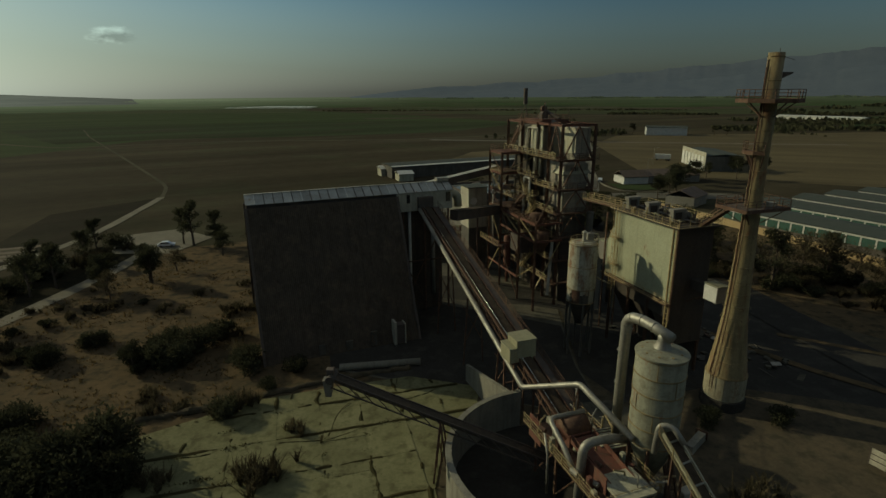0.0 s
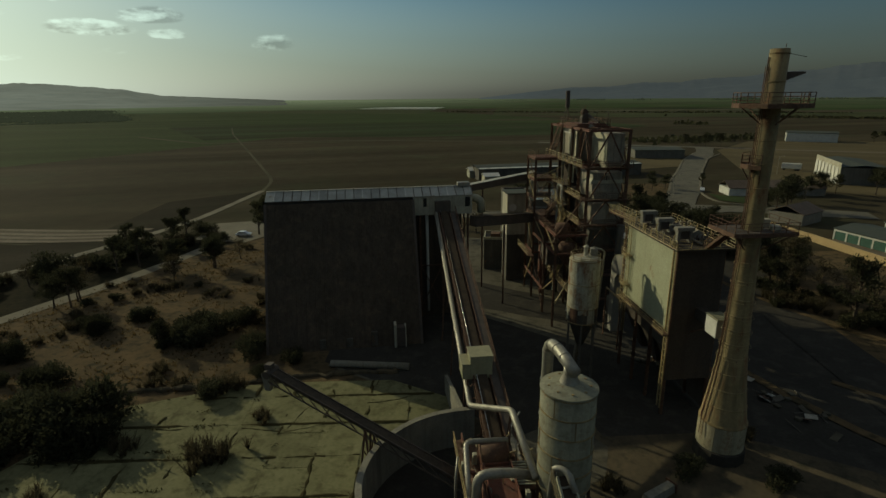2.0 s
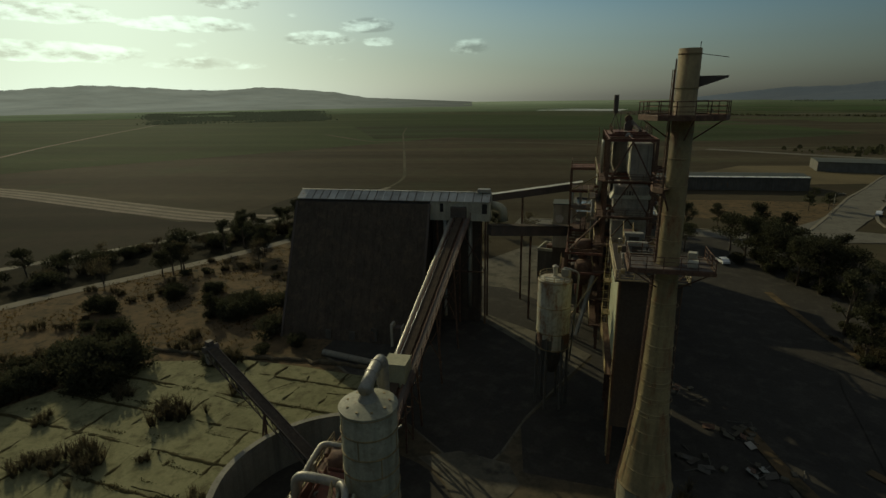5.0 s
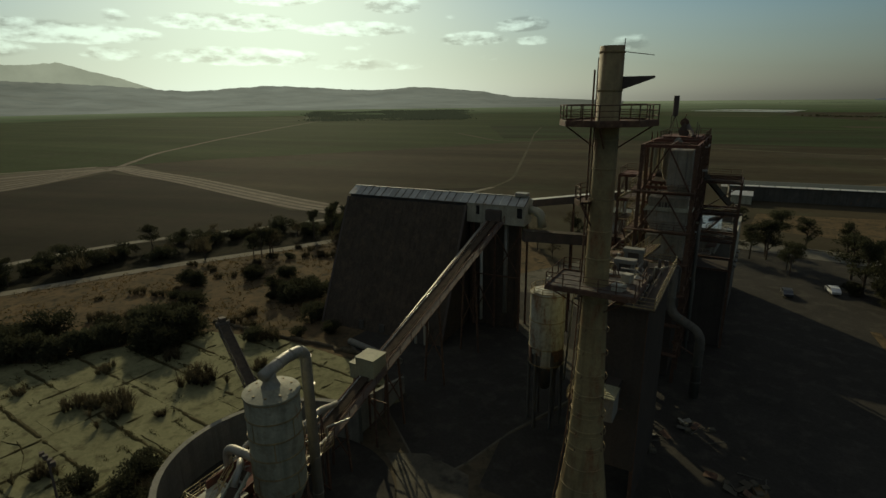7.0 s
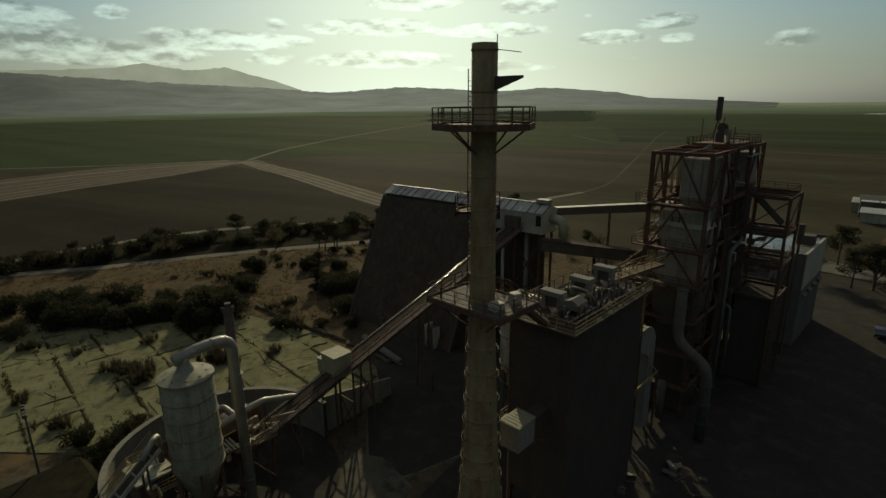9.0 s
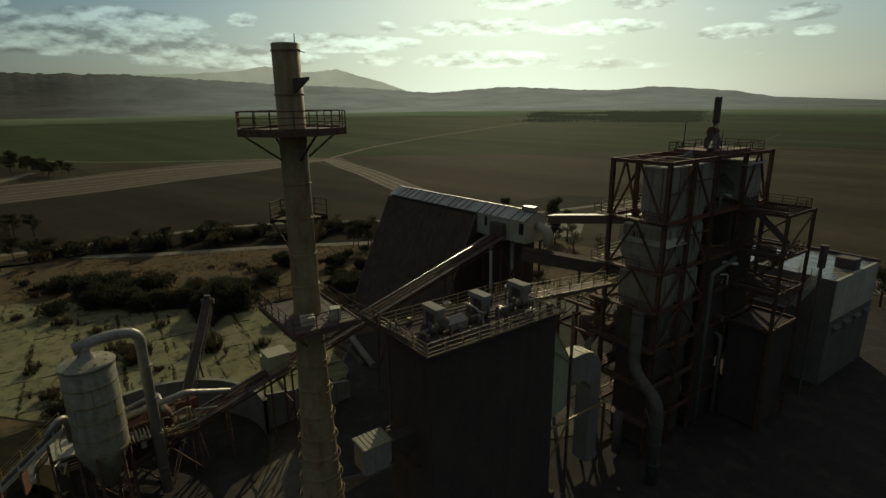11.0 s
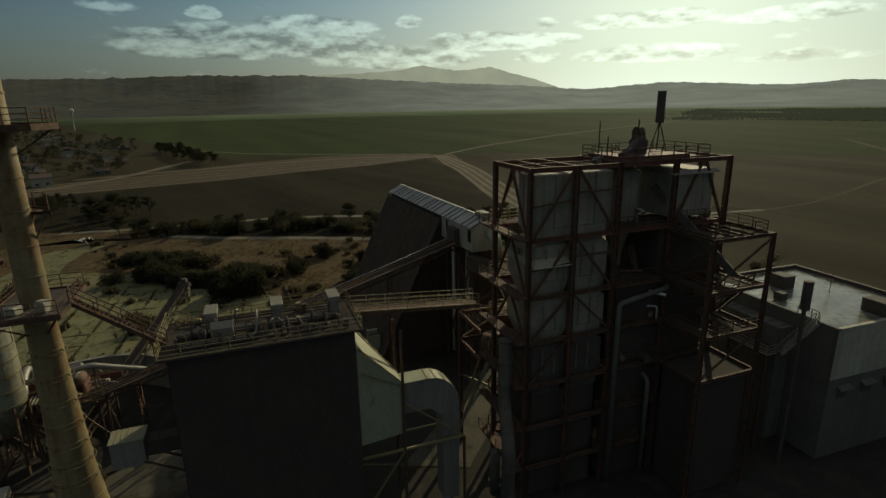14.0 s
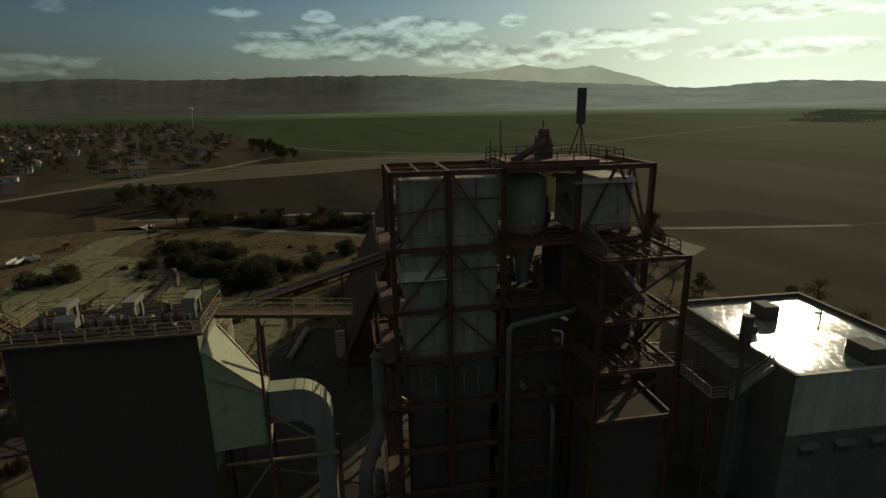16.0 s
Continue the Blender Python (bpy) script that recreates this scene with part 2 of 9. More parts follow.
def leafy(m, share):
    """Thin leaves let some light through from behind."""
    nt = m.node_tree
    b = nt.nodes["Principled BSDF"]
    tr_ = nt.nodes.new("ShaderNodeBsdfTranslucent")
    nt.links.new(b.inputs["Base Color"].links[0].from_socket, tr_.inputs["Color"])
    mx = nt.nodes.new("ShaderNodeMixShader")
    mx.inputs[0].default_value = share
    nt.links.new(b.outputs[0], mx.inputs[1])
    nt.links.new(tr_.outputs[0], mx.inputs[2])
    nt.links.new(mx.outputs[0], nt.nodes["Material Output"].inputs["Surface"])
    return m


M_SOIL = material("ploughed_soil", ((0.048, 0.041, 0.026), (0.064, 0.053, 0.033), (0.054, 0.054, 0.031)), 0.95, scale=0.006, fine=0.12, bump=0.2, spec=0.014, rows=(-28, 0.022, 0.34))
M_CROP_DIM = material("crop_dim_green", ((0.040, 0.051, 0.027), (0.045, 0.056, 0.028), (0.052, 0.051, 0.032)), 0.95, scale=0.005, fine=0.2, bump=0.2, spec=0.009, rows=(-28, 0.015, 0.30))
M_ROAD = material("grey_road", ((0.12, 0.112, 0.088), (0.15, 0.14, 0.11), (0.10, 0.092, 0.072)), 0.92, scale=0.1, fine=1.6, bump=0.2, spec=0.06)
M_DRY = material("dry_grass", ((0.130, 0.092, 0.050), (0.084, 0.064, 0.037), (0.042, 0.039, 0.025)), 0.95, scale=0.19, fine=0.8, bump=0.7, spec=0.02)
M_DARKVEG = material("ditch_scrub", ((0.020, 0.019, 0.012), (0.032, 0.027, 0.016), (0.015, 0.016, 0.010)), 0.95, scale=0.3, fine=1.5, bump=0.6, spec=0.01)
M_DARKSOIL = material("damp_dark_soil", ((0.026, 0.0225, 0.015), (0.036, 0.030, 0.020), (0.030, 0.028, 0.017)), 0.95, scale=0.02, fine=0.3, bump=0.3, spec=0.015, rows=(-35, 0.05, 0.25))
M_CROP = material("crop_green", ((0.046, 0.060, 0.028), (0.054, 0.069, 0.031), (0.058, 0.067, 0.034)), 0.95, scale=0.008, fine=0.2, bump=0.2, spec=0.009, rows=(-24, 0.02, 0.18))
M_CROP_B = material("crop_olive", ((0.070, 0.078, 0.041), (0.058, 0.064, 0.034)), 0.95, scale=0.012, fine=0.3, bump=0.2, spec=0.009, rows=(-20, 0.02, 0.25))
M_STUBBLE = material("stubble_tan", ((0.122, 0.098, 0.052), (0.095, 0.077, 0.042)), 0.95, scale=0.02, fine=0.6, bump=0.3, spec=0.06, rows=(20, 0.06, 0.22))
M_TRACK = material("dirt_track", ((0.175, 0.145, 0.105), (0.125, 0.103, 0.074)), 0.95, scale=0.12, fine=1.2, bump=0.4, spec=0.06)
M_PALE = material("pale_gravel", ((0.21, 0.19, 0.14), (0.15, 0.135, 0.10)), 0.95, scale=0.1, fine=1.6, bump=0.4, spec=0.06)
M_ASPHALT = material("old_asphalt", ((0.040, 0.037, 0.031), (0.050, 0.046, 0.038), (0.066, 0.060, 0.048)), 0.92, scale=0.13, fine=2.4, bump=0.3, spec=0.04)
M_DIRT = material("trodden_dirt", ((0.105, 0.083, 0.052), (0.074, 0.061, 0.040), (0.052, 0.048, 0.031)), 0.95, scale=0.2, fine=1.4, bump=0.5, spec=0.06)
M_SLAB = material("yard_concrete", ((0.195, 0.187, 0.098), (0.152, 0.146, 0.074), (0.096, 0.092, 0.046)), 0.92, scale=0.22, fine=2.6, bump=0.35, spread=0.09, spec=0.06)
M_CONC = material("raw_concrete", ((0.23, 0.215, 0.165), (0.17, 0.16, 0.125)), 0.9, scale=0.4, fine=4.0, bump=0.4, streak=0.6)
M_WHITE = material("weathered_white_sheet", ((0.45, 0.42, 0.32), (0.34, 0.315, 0.24)), 0.65, scale=0.35, fine=3.0, bump=0.15, streak=0.5, rust=0.12, spec=0.2)
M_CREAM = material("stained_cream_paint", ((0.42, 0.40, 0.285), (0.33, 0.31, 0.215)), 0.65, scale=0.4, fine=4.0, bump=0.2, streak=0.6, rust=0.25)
M_PALESTACK = material("chimney_base_plate", ((0.35, 0.32, 0.215), (0.28, 0.25, 0.165), (0.21, 0.17, 0.10)), 0.7, scale=0.5, fine=4.0, bump=0.25, streak=0.6, rust=0.3)
M_BINPAINT = material("grey_bin_paint", ((0.275, 0.270, 0.190), (0.215, 0.208, 0.145), (0.165, 0.152, 0.10)), 0.7, scale=0.45, fine=4.0, bump=0.2, streak=0.6, rust=0.25)
M_DRIVE = material("olive_drive_sheet", ((0.30, 0.285, 0.175), (0.25, 0.235, 0.145)), 0.7, scale=0.5, fine=4.0, bump=0.15, streak=0.3, rust=0.1)
M_BAGWALL = material("sunlit_cream_sheet", ((0.355, 0.362, 0.238), (0.315, 0.320, 0.205)), 0.65, scale=0.35, fine=4.0, bump=0.12, streak=0.18, rust=0.12)
M_SILO = material("rust_patched_silo_paint", ((0.43, 0.41, 0.31), (0.34, 0.325, 0.245), (0.25, 0.22, 0.15)), 0.7, scale=0.5, fine=4.0, bump=0.2, streak=0.7, rust=0.5)
M_STACK = material("chimney_paint", ((0.29, 0.228, 0.112), (0.205, 0.160, 0.080)), 0.7, scale=0.5, fine=3.5, bump=0.3, streak=0.75, rust=0.5)
M_GALV = material("dull_galvanised", ((0.34, 0.32, 0.26), (0.26, 0.245, 0.20)), 0.5, 0.4, scale=0.6, fine=5.0, bump=0.15, streak=0.4, rust=0.10)
M_ROOFSHEET = material("roof_sheet", ((0.47, 0.46, 0.40), (0.34, 0.33, 0.28)), 0.6, 0.1, scale=0.5, fine=4.0, bump=0.4, spread=0.18, rust=0.2)
M_BARE = material("bare_steel", ((0.52, 0.50, 0.45), (0.42, 0.40, 0.36)), 0.28, 1.0, scale=0.8, fine=5.0, bump=0.08)
M_RUST = material("rusted_steel", ((0.125, 0.068, 0.043), (0.080, 0.047, 0.031), (0.16, 0.105, 0.062)), 0.8, 0.1, scale=0.9, fine=7.0, bump=0.4)
M_RED = material("faded_red_primer", ((0.17, 0.068, 0.045), (0.125, 0.056, 0.038), (0.115, 0.078, 0.052)), 0.8, scale=0.8, fine=6.0, bump=0.3, streak=0.5)
M_OCHRE = material("ochre_rail_paint", ((0.34, 0.27, 0.13), (0.25, 0.19, 0.095)), 0.5, 0.15, scale=1.2, fine=7.0, bump=0.2, rust=0.15)
M_DARKSTEEL = material("dark_steel", ((0.078, 0.066, 0.054), (0.112, 0.088, 0.070)), 0.82, 0.1, scale=0.8, fine=6.0, bump=0.3)
M_BLACK = material("black_sheet", ((0.066, 0.054, 0.040), (0.083, 0.066, 0.048), (0.100, 0.076, 0.053)), 0.9, scale=0.25, fine=3.0, bump=0.3, streak=0.5, wave=0.3, spec=0.08)
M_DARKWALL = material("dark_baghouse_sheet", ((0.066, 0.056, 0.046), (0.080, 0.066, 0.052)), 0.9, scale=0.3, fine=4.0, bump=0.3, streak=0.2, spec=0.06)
M_RUBBER = material("conveyor_belt", ((0.052, 0.040, 0.028), (0.080, 0.060, 0.041)), 0.95, scale=1.0, fine=6.0, spec=0.05)
M_GLOSSROOF = material("wet_roof_coating", ((0.26, 0.25, 0.19), (0.17, 0.163, 0.125), (0.10, 0.096, 0.075)), 0.22, 0.0, scale=0.45, fine=0.8, bump=0.07, spec=0.42)
# the coating is unevenly wet
_b = M_GLOSSROOF.node_tree.nodes["Principled BSDF"]
_n, _l = M_GLOSSROOF.node_tree.nodes, M_GLOSSROOF.node_tree.links
_g, _t, _r = _n.new("ShaderNodeNewGeometry"), _n.new("ShaderNodeTexNoise"), _n.new("ShaderNodeMapRange")
_t.inputs["Scale"].default_value, _t.inputs["Detail"].default_value = 0.32, 4.0
for _i, _v in enumerate((0.40, 0.62, 0.10, 0.065)):
    _r.inputs[_i + 1].default_value = _v
_l.new(_g.outputs["Position"], _t.inputs["Vector"])
_l.new(_t.outputs[0], _r.inputs[0])
# ripples and puddle edges in the coating
_w, _p = _n.new("ShaderNodeTexNoise"), _n.new("ShaderNodeBump")
_m = _n.new("ShaderNodeMapping")
_m.inputs["Rotation"].default_value, _m.inputs["Scale"].default_value = (0, 0, radians(-17)), (0.35, 1.5, 1.0)
_w.inputs["Scale"].default_value, _w.inputs["Detail"].default_value, _w.inputs["Distortion"].default_value = 1.5, 3.0, 1.6
_l.new(_g.outputs["Position"], _m.inputs[0])
_l.new(_m.outputs[0], _w.inputs["Vector"])
_l.new(_w.outputs[0], _p.inputs["Height"])
_p.inputs["Strength"].default_value, _p.inputs["Distance"].default_value = 0.45, 0.07
_l.new(_p.outputs[0], _b.inputs["Normal"])
_l.new(_r.outputs[0], _b.inputs["Roughness"])
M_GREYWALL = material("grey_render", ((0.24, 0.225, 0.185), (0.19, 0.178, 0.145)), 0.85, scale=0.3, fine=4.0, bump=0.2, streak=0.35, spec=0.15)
M_GREENROOF = material("green_grey_roof", ((0.050, 0.060, 0.050), (0.060, 0.068, 0.056)), 0.85, scale=0.3, fine=3.0, bump=0.2)
M_GREENDOOR = material("green_roller_door", ((0.045, 0.105, 0.075), (0.036, 0.085, 0.062)), 0.6, scale=0.6, fine=5.0, bump=0.2)
M_TANWALL = material("tan_block_wall", ((0.42, 0.31, 0.155), (0.36, 0.26, 0.13)), 0.85, scale=0.3, fine=3.0, bump=0.3)
M_PAINT = material("white_paint", ((0.62, 0.61, 0.54), (0.50, 0.49, 0.43)), 0.6, scale=0.5, fine=4.0, bump=0.1)
M_ROOFBROWN = material("brown_roof", ((0.13, 0.095, 0.07), (0.10, 0.075, 0.055)), 0.85, scale=0.5, fine=4.0, bump=0.4, spread=0.3)
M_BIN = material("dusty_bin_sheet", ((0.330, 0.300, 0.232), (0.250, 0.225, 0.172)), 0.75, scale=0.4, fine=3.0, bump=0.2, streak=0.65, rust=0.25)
# darker copy of the bin sheet; its darkness stands in for shade
M_SHADEDIM = material("shade_dim_sheet", ((0.115, 0.104, 0.082), (0.080, 0.072, 0.057)), 0.85, scale=0.4, fine=3.0, bump=0.2, streak=0.6, rust=0.2)
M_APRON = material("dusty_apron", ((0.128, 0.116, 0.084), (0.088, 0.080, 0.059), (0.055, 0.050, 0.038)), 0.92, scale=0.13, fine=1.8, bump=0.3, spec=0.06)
M_BLOCKWALL = material("dim_grey_render", ((0.160, 0.152, 0.126), (0.124, 0.117, 0.097)), 0.85, scale=0.3, fine=4.0, bump=0.2, streak=0.4, spec=0.1)
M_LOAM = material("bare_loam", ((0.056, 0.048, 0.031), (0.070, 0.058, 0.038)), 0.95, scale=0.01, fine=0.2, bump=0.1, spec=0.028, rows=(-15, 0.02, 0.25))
# fallow lightened in its colour to stand in for distance haze
M_FALLOW = material("haze_pale_fallow", ((0.088, 0.080, 0.053), (0.074, 0.068, 0.045)), 0.95, scale=0.008, fine=0.2, bump=0.1, spec=0.025, rows=(-15, 0.02, 0.25))
M_GLASS = material("dark_window", ((0.02, 0.022, 0.025), (0.03, 0.03, 0.03)), 0.12, scale=1.0, bump=0.0)
M_BARK = material("bark", ((0.10, 0.075, 0.05), (0.07, 0.055, 0.04)), 0.9, scale=2.0, fine=12.0, bump=0.5)
M_LEAF = leafy(material("leaves", ((0.050, 0.052, 0.029), (0.066, 0.064, 0.036), (0.040, 0.043, 0.025)), 0.9, scale=0.8, fine=6.0, bump=0.0, spread=0.25, spec=0.02), 0.3)
M_SCRUB = leafy(material("scrub_leaves", ((0.096, 0.080, 0.046), (0.074, 0.064, 0.037), (0.115, 0.090, 0.051)), 0.9, scale=0.5, fine=5.0, bump=0.0, spread=0.25, spec=0.02), 0.35)
M_WEED = leafy(material("weeds", ((0.055, 0.052, 0.024), (0.085, 0.070, 0.03)), 0.9, scale=0.6, fine=5.0, bump=0.0, spec=0.06), 0.35)
M_TUFT = leafy(material("dry_tufts", ((0.15, 0.10, 0.042), (0.10, 0.072, 0.032), (0.07, 0.06, 0.028)), 0.95, scale=0.16, fine=0.9, bump=0.0, spec=0.04), 0.45)
M_CAR = material("white_car_paint", ((0.72, 0.72, 0.70), (0.66, 0.66, 0.64)), 0.25, scale=0.5, bump=0.0, coat=0.6)
M_CARDARK = material("dark_car_paint", ((0.05, 0.055, 0.065), (0.06, 0.065, 0.07)), 0.3, scale=0.5, bump=0.0, coat=0.6)
M_TYRE = material("tyre_rubber", ((0.025, 0.025, 0.025), (0.035, 0.033, 0.03)), 0.85, scale=2.0)
# backdrop materials: the haze over them is part of their own glow
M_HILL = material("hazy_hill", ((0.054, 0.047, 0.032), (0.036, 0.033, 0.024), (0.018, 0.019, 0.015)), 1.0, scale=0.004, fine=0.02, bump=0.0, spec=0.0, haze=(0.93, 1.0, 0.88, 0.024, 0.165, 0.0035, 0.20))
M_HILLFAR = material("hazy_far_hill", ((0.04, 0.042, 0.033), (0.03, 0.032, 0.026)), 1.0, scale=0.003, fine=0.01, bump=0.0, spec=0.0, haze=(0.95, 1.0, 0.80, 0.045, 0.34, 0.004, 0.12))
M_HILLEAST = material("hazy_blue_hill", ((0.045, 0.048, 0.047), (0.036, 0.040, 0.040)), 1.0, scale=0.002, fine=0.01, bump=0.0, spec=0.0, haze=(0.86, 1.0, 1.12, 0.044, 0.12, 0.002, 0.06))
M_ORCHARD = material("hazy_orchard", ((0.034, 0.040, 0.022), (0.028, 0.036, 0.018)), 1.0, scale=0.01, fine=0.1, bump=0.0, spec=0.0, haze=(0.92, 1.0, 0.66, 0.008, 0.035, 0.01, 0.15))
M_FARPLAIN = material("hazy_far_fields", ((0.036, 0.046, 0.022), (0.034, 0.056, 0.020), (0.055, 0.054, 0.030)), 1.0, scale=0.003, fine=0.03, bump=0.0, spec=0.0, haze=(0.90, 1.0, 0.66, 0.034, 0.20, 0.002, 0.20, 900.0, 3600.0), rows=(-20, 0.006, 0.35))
M_FARPALE = material("pale_covers", ((0.62, 0.61, 0.52), (0.52, 0.51, 0.44)), 0.38, scale=0.02, fine=0.3, bump=0.0)

# ---- building blocks ----


def thing(name, m, label, category, group="", kind=""):
    ob = new(name)
    ob.matrix_world = m
    ob.empty_display_size = 0.5
    return tagged(ob, label, category, group, kind)


SPLIT = {"truss_lacing", "elbow_top", "brace", "leg_brace", "trestle_brace", "cross_brace", "support_leg", "walk_frame", "leg", "screen_side", "parapet", "landing", "gable_post", "bin_rib", "slat_grid", "door_frame", "vent_tripod", "roof_joist", "base_frame", "rail_bar", "conduit", "ladder"}


def islands(bm):
    """The loose pieces of a bmesh, each as one of its own."""
    left, out = set(bm.verts), []
    for v in bm.verts:
        if v not in left:
            continue
        todo, got = [v], []
        left.discard(v)
        while todo:
            w = todo.pop()
            got.append(w)
            for e in w.link_edges:
                o = e.other_vert(w)
                if o in left:
                    left.discard(o)
                    todo.append(o)
        nb = bmesh.new()
        vs_ = {w: nb.verts.new(w.co) for w in got}
        for f in {f for w in got for f in w.link_faces}:
            nb.faces.new([vs_[w] for w in f.verts])
        out.append(nb)
    bm.free()
    return out


def part(name, bm, mat, parent=None, label="", smooth=False):
    if name in SPLIT:
        made = [mesh_part(name, b, mat, parent, label, smooth) for b in islands(bm)]
        return made[0]
    return mesh_part(name, bm, mat, parent, label, smooth)


def mesh_part(name, bm, mat, parent=None, label="", smooth=False):
    me = bpy.data.meshes.new(name)
    bm.to_mesh(me)
    bm.free()
    me.materials.append(mat)
    if smooth:
        for p in me.polygons:
            p.use_smooth = True
    ob = new(name, me)
    if parent:
        ob.parent = parent
    return tagged(ob, label)


def structure(name, bm, mat, label, category, kind="structure"):
    return tagged(part(name, bm, mat), label, category, kind=kind)


def B(*adds):
    """A bmesh filled by functions that take it."""
    bm = bmesh.new()
    for a in adds:
        a(bm)
    return bm


def hexa(bm, pts):
    v = [bm.verts.new(p) for p in pts]
    for f in ((0, 3, 2, 1), (4, 5, 6, 7), (0, 1, 5, 4), (1, 2, 6, 5), (2, 3, 7, 6), (3, 0, 4, 7)):
        bm.faces.new([v[i] for i in f])


def box(x0, y0, z0, x1, y1, z1, bevel=0.0):
    def add(bm):
        if bevel:
            t = bmesh.new()
            hexa(t, [(x0, y0, z0), (x1, y0, z0), (x1, y1, z0), (x0, y1, z0), (x0, y0, z1), (x1, y0, z1), (x1, y1, z1), (x0, y1, z1)])
            bmesh.ops.bevel(t, geom=t.edges[:], offset=bevel, segments=1, affect="EDGES")
            join(bm, t)
        else:
            hexa(bm, [(x0, y0, z0), (x1, y0, z0), (x1, y1, z0), (x0, y1, z0), (x0, y0, z1), (x1, y0, z1), (x1, y1, z1), (x0, y1, z1)])
    return add


def join(bm, t):
    vs = {v: bm.verts.new(v.co) for v in t.verts}
    for f in t.faces:
        bm.faces.new([vs[v] for v in f.verts])
    t.free()


def frustum(x0, y0, x1, y1, z0, a0, b0, a1, b1, z1):
    """A box that narrows: rectangle x0..x1, y0..y1 at z0 and a0..a1, b0..b1 at z1."""
    def add(bm):
        hexa(bm, [(x0, y0, z0), (x1, y0, z0), (x1, y1, z0), (x0, y1, z0), (a0, b0, z1), (a1, b0, z1), (a1, b1, z1), (a0, b1, z1)])
    return add


def beam(p, q, w=0.3, h=None):
    """A bar with a square or flat section from p to q; h is its upright measure."""
    h = h or w

    def add(bm):
        a, b = Vector(p), Vector(q)
        d = (b - a).normalized()
        up = Vector((0, 0, 1)) if abs(d.z) < 0.98 else Vector((0, 1, 0))
        s = d.cross(up).normalized() * w / 2
        u = s.cross(d).normalized() * h / 2
        hexa(bm, [a - s - u, a + s - u, a + s + u, a - s + u, b - s - u, b + s - u, b + s + u, b - s + u])
    return add


def ibeam(p, q, w=0.3, h=None):
    """An I section: two flanges and a web."""
    h = h or w

    def add(bm):
        a, b = Vector(p), Vector(q)
        d = (b - a).normalized()
        up = Vector((0, 0, 1)) if abs(d.z) < 0.98 else Vector((0, 1, 0))
        s = d.cross(up).normalized()
        u = s.cross(d).normalized()
        x, y, k = w / 2, h / 2, 0.02
        sec = [(-x, -y), (x, -y), (x, -y + 2 * k), (k, -y + 2 * k), (k, y - 2 * k), (x, y - 2 * k), (x, y), (-x, y), (-x, y - 2 * k), (-k, y - 2 * k), (-k, -y + 2 * k), (-x, -y + 2 * k)]
        lo = [bm.verts.new(a + s * i + u * j) for i, j in sec]
        hi = [bm.verts.new(b + s * i + u * j) for i, j in sec]
        bm.faces.new(lo[::-1])
        bm.faces.new(hi)
        for i in range(12):
            bm.faces.new((lo[i], lo[(i + 1) % 12], hi[(i + 1) % 12], hi[i]))
    return add


def tube(pts, r, n=10, cap=True):
    """A round pipe along points, mitred at its bends; r may be a list."""
    def add(bm):
        ps = [Vector(p) for p in pts]
        rs = r if isinstance(r, (list, tuple)) else [r] * len(ps)
        rings = []
        ref = None
        for i, p in enumerate(ps):
            d = (ps[min(i + 1, len(ps) - 1)] - ps[max(i - 1, 0)]).normalized()
            if ref is None:
                ref = d.orthogonal().normalized()
            ref = (ref - d * ref.dot(d)).normalized()
            o = d.cross(ref)
            rings.append([bm.verts.new(p + (ref * math.cos(6.28319 * k / n) + o * math.sin(6.28319 * k / n)) * rs[i]) for k in range(n)])
        for a, b in zip(rings, rings[1:]):
            for k in range(n):
                bm.faces.new((a[k], a[(k + 1) % n], b[(k + 1) % n], b[k]))
        if cap:
            bm.faces.new(rings[0][::-1])
            bm.faces.new(rings[-1])
    return add


def bend(pts, radius, steps=5):
    """Points with their inner corners rounded."""
    ps = [Vector(p) for p in pts]
    out = [ps[0]]
    for a, b, c in zip(ps, ps[1:], ps[2:]):
        u, w = (a - b), (c - b)
        k = min(radius, u.length * 0.48, w.length * 0.48)
        p, q = b + u.normalized() * k, b + w.normalized() * k
        for i in range(steps + 1):
            t = i / steps
            out.append(p * (1 - t) ** 2 + b * 2 * t * (1 - t) + q * t * t)
    return out + [ps[-1]]


def lathe(prof, n=32, cx=0.0, cy=0.0, a0=0.0, a1=360.0):
    """A profile of (radius, z) turned about an upright axis, whole or in part."""
    def add(bm):
        whole = abs(a1 - a0) >= 360
        cols = n if whole else n + 1
        rings = []
        for r, z in prof:
            rings.append([bm.verts.new((cx + r * math.cos(radians(a0 + (a1 - a0) * k / n)), cy + r * math.sin(radians(a0 + (a1 - a0) * k / n)), z)) for k in range(cols)])
        for a, b in zip(rings, rings[1:]):
            for k in range(n):
                j = (k + 1) % cols
                if prof[rings.index(a)][0] < 1e-6 and prof[rings.index(b)][0] < 1e-6:
                    continue
                bm.faces.new((a[k], a[j], b[j], b[k]))
    return add


def prism(outline, z0, z1):
    """An upright prism over a list of (x, y)."""
    def add(bm):
        lo = [bm.verts.new((x, y, z0)) for x, y in outline]
        hi = [bm.verts.new((x, y, z1)) for x, y in outline]
        k = len(outline)
        bm.faces.new(lo[::-1])
        bm.faces.new(hi)
        for i in range(k):
            bm.faces.new((lo[i], lo[(i + 1) % k], hi[(i + 1) % k], hi[i]))
    return add


